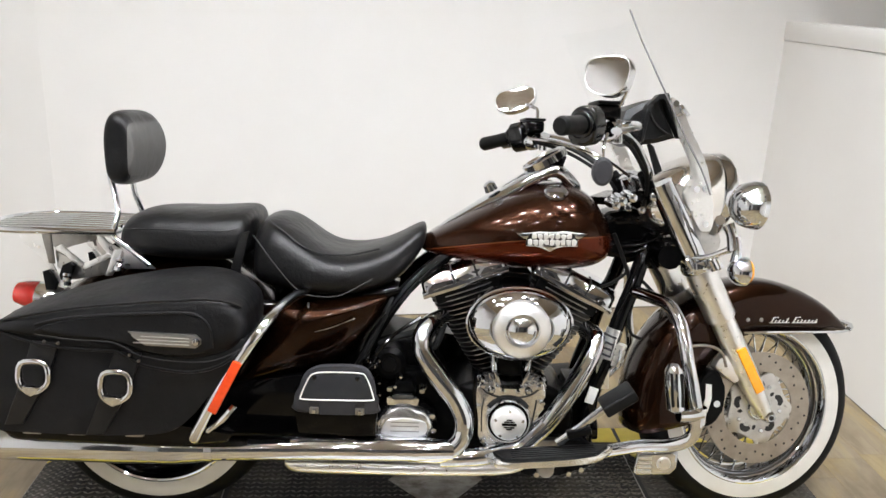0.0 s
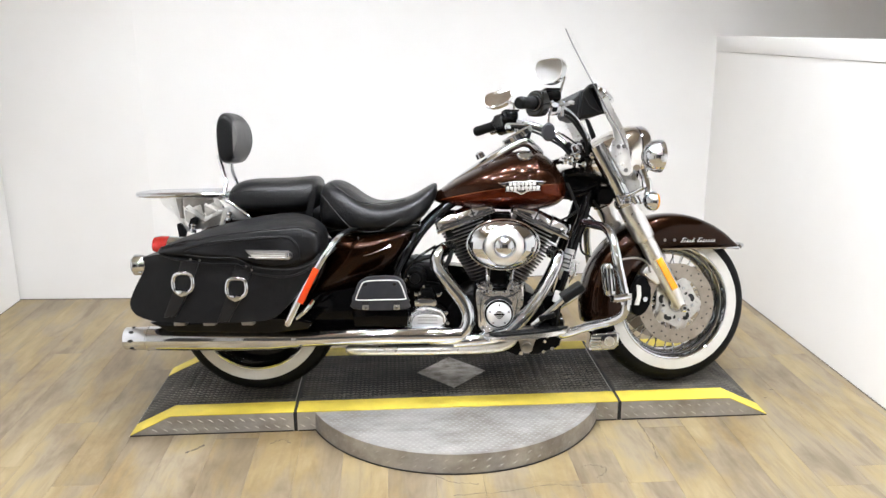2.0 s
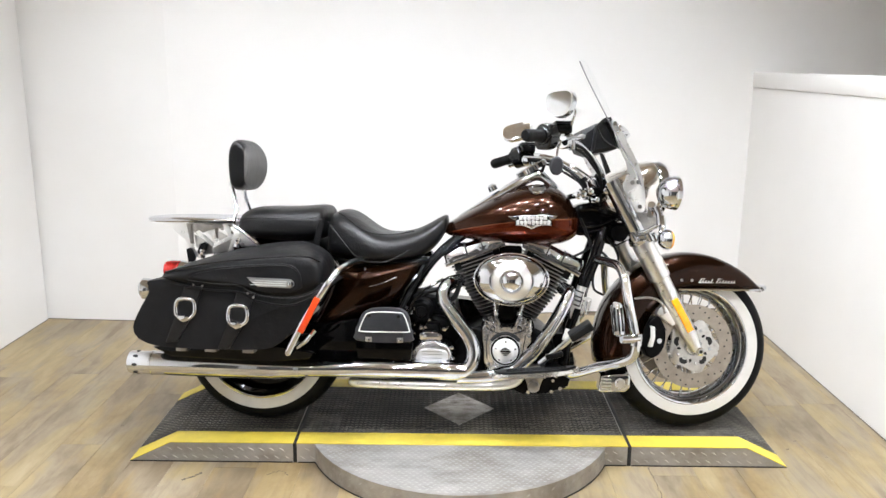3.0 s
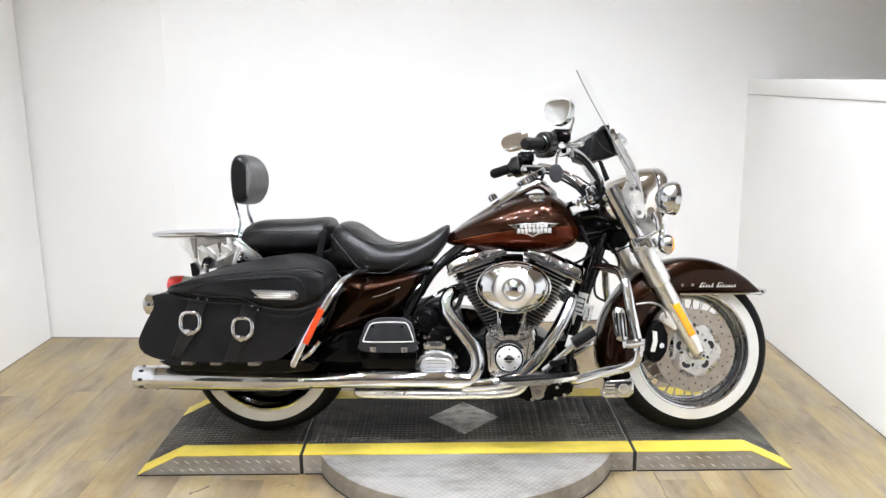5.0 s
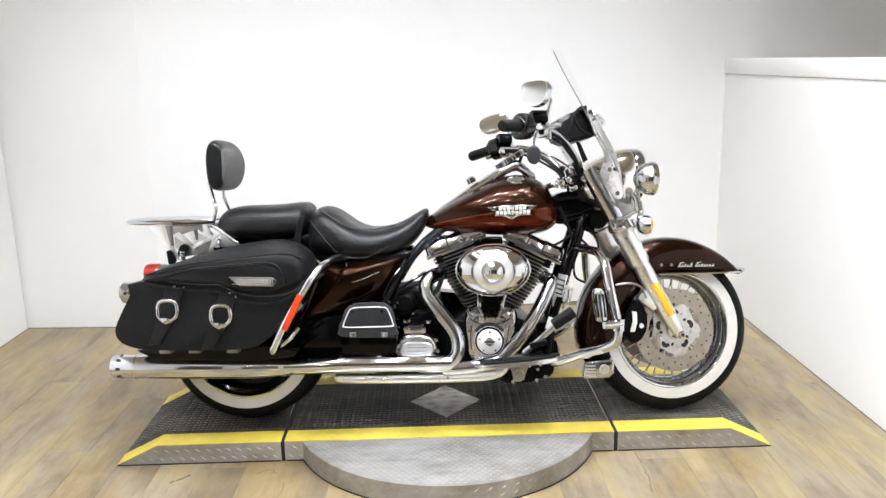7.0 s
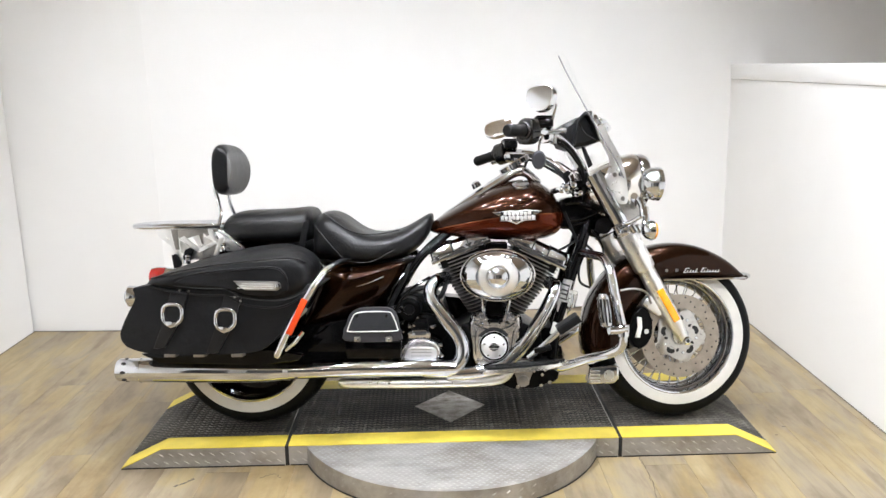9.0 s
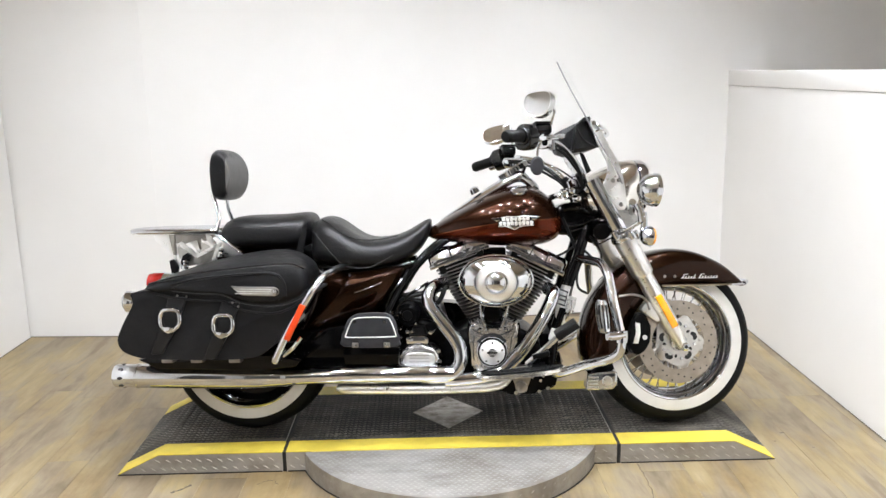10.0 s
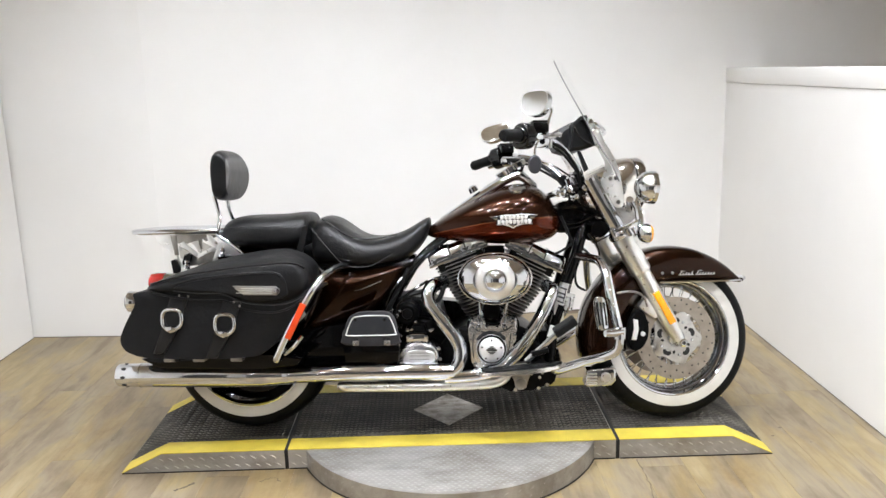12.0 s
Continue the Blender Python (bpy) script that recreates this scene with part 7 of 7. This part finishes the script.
part("board_rod", tube([(-0.35, -0.262, 0.327), (-0.16, -0.262, 0.327)], 0.005, 8, 1), BLACK, pb)
FB = [(0.132, -0.242), (0.124, -0.29), (0.138, -0.322), (0.22, -0.330), (0.32, -0.326), (0.383, -0.306), (0.406, -0.27), (0.402, -0.242)]
FBTILT = Matrix.Translation((0.27, 0, 0.242)) @ Matrix.Rotation(radians(-5.0), 4, "Y") @ Matrix.Translation((-0.27, -0.31, 0)) @ Matrix.Rotation(radians(-3.2), 4, "X") @ Matrix.Translation((0, 0.31, 0))
fb = part("rider_footboard", turned(slab(FB, -0.012, 0.003, 0.005, 3, 3), FBTILT), POLISHED, bike, "long rider's footboard, chrome edge")
FBIN = [(0.285 + (x - 0.275) * 0.90 - 0.008, -0.284 + (y + 0.284) * 0.86) for x, y in FB]
part("footboard_pad", turned(slab(FBIN, 0.0025, 0.0095, 0.003, 3, 3), FBTILT), RUBBER, fb, "black ribbed rubber pad")
for k in range(5):
    part("pad_rib", turned(box(0.170, 0.375, -0.310 + 0.0125 * k, -0.305 + 0.0125 * k, 0.009, 0.0112, 0.0008, 1), FBTILT), RUBBER, fb)
part("footboard_pivot", lathe([(-0.225, 0.0), (-0.225, 0.011), (-0.222, 0.019), (-0.15, 0.021), (-0.15, 0.0)], (0.268, 0, 0.172), (0, 1, 0), 22), STEEL, fb)
part("footboard_bracket", prism([(0.225, 0.235), (0.305, 0.245), (0.295, 0.20), (0.288, 0.155), (0.262, 0.146), (0.248, 0.16), (0.242, 0.20)], -0.205, -0.175, 0.006, 2, 2), STEEL, fb)
part("far_footboard", mirrored(prism([(0.155, 0.235), (0.42, 0.265), (0.43, 0.256), (0.415, 0.242), (0.16, 0.214), (0.15, 0.22)], -0.40, -0.285, 0.004, 2)), RUBBER, bike, "far rider's footboard")
lever = part("brake_pedal", tube([(0.285, -0.26, 0.262), (0.33, -0.27, 0.305), (0.38, -0.275, 0.352), (0.40, -0.275, 0.372)], (0.012, 0.010, 0.010, 0.012), 10, 4, flat=0.7), CHROME, bike, "chrome rear brake pedal")
part("pedal_pad", turned(box(-0.043, 0.043, -0.05, 0.03, -0.014, 0.014, 0.007, 3), Matrix.Translation((0.418, -0.275, 0.388)) @ Matrix.Rotation(radians(-34), 4, "Y")), RUBBER, lever, "black rubber pedal pad")
part("pedal_foot", turned(box(-0.03, 0.03, -0.012, 0.012, -0.009, 0.009, 0.005, 2), Matrix.Translation((0.332, -0.275, 0.298)) @ Matrix.Rotation(radians(-14), 4, "Y")), PLASTIC, lever)
part("frame_label", tube([(0.4405, -0.112, 0.516), (0.4205, -0.1195, 0.438)], 0.0206, 14, 1), SATIN, bike, "silver printed label round the frame tube")
for z in (0.5, 0.482, 0.468, 0.452):
    part("label_bar", tube([(0.436 - (0.512 - z) * 0.272, -0.1135 - (0.512 - z) * 0.1, z), (0.4342 - (0.512 - z) * 0.272, -0.1138 - (0.512 - z) * 0.1, z - 0.005)], 0.0209, 14, 1), GREY, bike)
bar_line = [(0.480, -0.11, 0.616), (0.515, -0.155, 0.611), (0.545, -0.21, 0.604), (0.560, -0.26, 0.572), (0.566, -0.285, 0.535), (0.572, -0.305, 0.49), (0.585, -0.325, 0.42), (0.596, -0.33, 0.36), (0.588, -0.325, 0.312), (0.55, -0.305, 0.285), (0.487, -0.25, 0.257), (0.405, -0.20, 0.217), (0.378, -0.15, 0.204)]
guard = part("engine_guard", tube(bar_line, 0.0158, 14, 5), CHROME, bike, "chrome tubular engine guard")
part("far_engine_guard", mirrored(tube(bar_line, 0.0158, 14, 5)), CHROME, bike, "chrome tubular engine guard")
peg = part("highway_peg", lathe([(0.0, 0.0), (0.0, 0.014), (0.008, 0.025), (0.055, 0.0275), (0.10, 0.025), (0.112, 0.015), (0.112, 0.0)], (0.538, -0.352, 0.385), (-0.12, 0.05, 1), 20, (1.0, 0.8)), CHROME, bike, "chrome folding highway peg")
for k in (-1, 0, 1):
    part("peg_rubber", tube([(0.535 + 0.012 * k, -0.3755, 0.405), (0.526 + 0.012 * k, -0.371, 0.483)], 0.003, 6, 1), RUBBER, peg)
part("peg_clamp", tube([(0.545, -0.352, 0.376), (0.57, -0.345, 0.375), (0.60, -0.332, 0.378)], (0.014, 0.015, 0.02), 12, 3), CHROME, peg)
part("guard_clamp", tube([(0.5955, -0.33, 0.352), (0.5965, -0.33, 0.392)], 0.021, 14, 1), CHROME, guard)
INSET = Matrix.Translation((0.503, -0.19, 0.213)) @ Matrix.Scale(1.05, 4) @ Matrix.Translation((-0.497, 0.335, -0.245))
blk = part("guard_block", turned(prism([(0.497, 0.245), (0.585, 0.253), (0.597, 0.245), (0.595, 0.205), (0.580, 0.19), (0.50, 0.186), (0.49, 0.192)], -0.335, -0.265, 0.008, 3), INSET), CHROME, bike, "chrome finned foot block below the engine guard")
for k in range(4):
    part("block_rib", turned(box(0.499, 0.532, -0.3385, -0.333, 0.197 + 0.011 * k, 0.202 + 0.011 * k, 0.001), INSET), SATIN, blk)
part("block_disc", turned(lathe([(-0.342, 0.0), (-0.341, 0.014), (-0.334, 0.018)], (0.562, 0, 0.22), seg=20), INSET), SATIN, blk)
for pts in ([(0.475, -0.09, 0.66), (0.51, -0.10, 0.635), (0.545, -0.11, 0.60)], [(0.50, -0.08, 0.61), (0.475, -0.115, 0.56), (0.478, -0.12, 0.51), (0.512, -0.10, 0.487)], [(0.40, -0.09, 0.62), (0.43, -0.1, 0.635), (0.47, -0.08, 0.66)], [(0.52, -0.07, 0.70), (0.56, -0.09, 0.64), (0.57, -0.08, 0.58), (0.60, -0.09, 0.52)]):
    part("brake_hose", tube(pts, 0.0045, 8, 5), RUBBER, bike, "black hose")
part("horn_bracket", tube([(0.427, -0.125, 0.39), (0.445, -0.15, 0.43), (0.45, -0.15, 0.47)], 0.004, 8, 4), CHROME, bike)
front("lower_triple", tube([(0.535, -0.12, 0.70), (0.555, 0, 0.695), (0.535, 0.12, 0.70)], 0.03, 12, 3), BLACK, bike, "black lower fork clamp")
front("brake_line", tube([(0.60, -0.10, 0.47), (0.65, -0.11, 0.475), (0.69, -0.115, 0.46), (0.705, -0.12, 0.42)], 0.004, 8, 4), STEEL, bike)

# ---- floor planks, last ----
PW, PL, GAP = 0.152, 0.914, 0.0002
plank_mesh = bpy.data.meshes.new("plank")
bm = box(GAP, PW - GAP, GAP, PL - GAP, -0.0055, 0.0, 0.0006, 1)
bm.to_mesh(plank_mesh)
bm.free()
plank_mesh.materials.append(PLANK)
rng = random.Random(4)
for i in range(27):
    shift = rng.random() * PL
    for j in range(6):
        ob = new("plank", plank_mesh)
        ob.parent = floor
        ob.location = (-2.225 + i * PW, -3.75 + j * PL + shift - 0.45, 0)
bm = bmesh.new()
for x0, x1, y0, y1 in ((-2.225, 1.9, -7.0, -3.0), (1.9, 3.75, -7.0, 2.3)):
    q = box(x0, x1, y0, y1, -0.0058, -0.0012, 0.0)
    me = bpy.data.meshes.new("tmp")
    q.to_mesh(me)
    q.free()
    bm.from_mesh(me)
    bpy.data.meshes.remove(me)
part("far_floor", bm, PLANK, floor)

# dark scuffs and hairline cracks on the planks
SCUFF = simple("floor_scuff", (0.07, 0.055, 0.045), 0.6)
for pts, w in (([(-0.34, -0.46), (-0.26, -0.50), (-0.19, -0.56), (-0.12, -0.62), (-0.05, -0.68), (0.04, -0.70)], 0.0016), ([(-0.66, -0.39), (-0.62, -0.36), (-0.59, -0.39)], 0.0022), ([(-0.94, -0.43), (-0.91, -0.41), (-0.89, -0.38)], 0.006), ([(0.66, -0.31), (0.66, -0.46), (0.65, -0.58)], 0.0016), ([(0.38, -0.62), (0.42, -0.61), (0.46, -0.64), (0.42, -0.69)], 0.002), ([(-0.05, -0.76), (0.12, -0.75), (0.27, -0.72), (0.36, -0.74)], 0.0018), ([(-1.305, -0.02), (-1.295, -0.018)], 0.005), ([(1.2, -0.16), (1.21, -0.158)], 0.005), ([(1.26, -0.09), (1.268, -0.092)], 0.004), ([(1.32, -0.22), (1.328, -0.218)], 0.004)):
    line = smooth_line([(x, y, 0.0) for x, y in pts], 8) if len(pts) > 2 else [Vector((x, y, 0)) for x, y in pts]
    bm = bmesh.new()
    line = [Vector(p) + Vector((rng.uniform(-0.004, 0.004), rng.uniform(-0.004, 0.004), 0)) for p in line]
    sides = []
    for k, p in enumerate(line):
        d = (line[min(k + 1, len(line) - 1)] - line[max(k - 1, 0)]).normalized()
        n = Vector((-d.y, d.x, 0)) * w * rng.uniform(0.25, 1.0)
        sides.append([bm.verts.new(p + n + Vector((0, 0, 0.0005))), bm.verts.new(p - n + Vector((0, 0, 0.0005)))])
    for a, b in zip(sides, sides[1:]):
        bm.faces.new((a[0], a[1], b[1], b[0]))
    part("scuff", bm, SCUFF, floor)
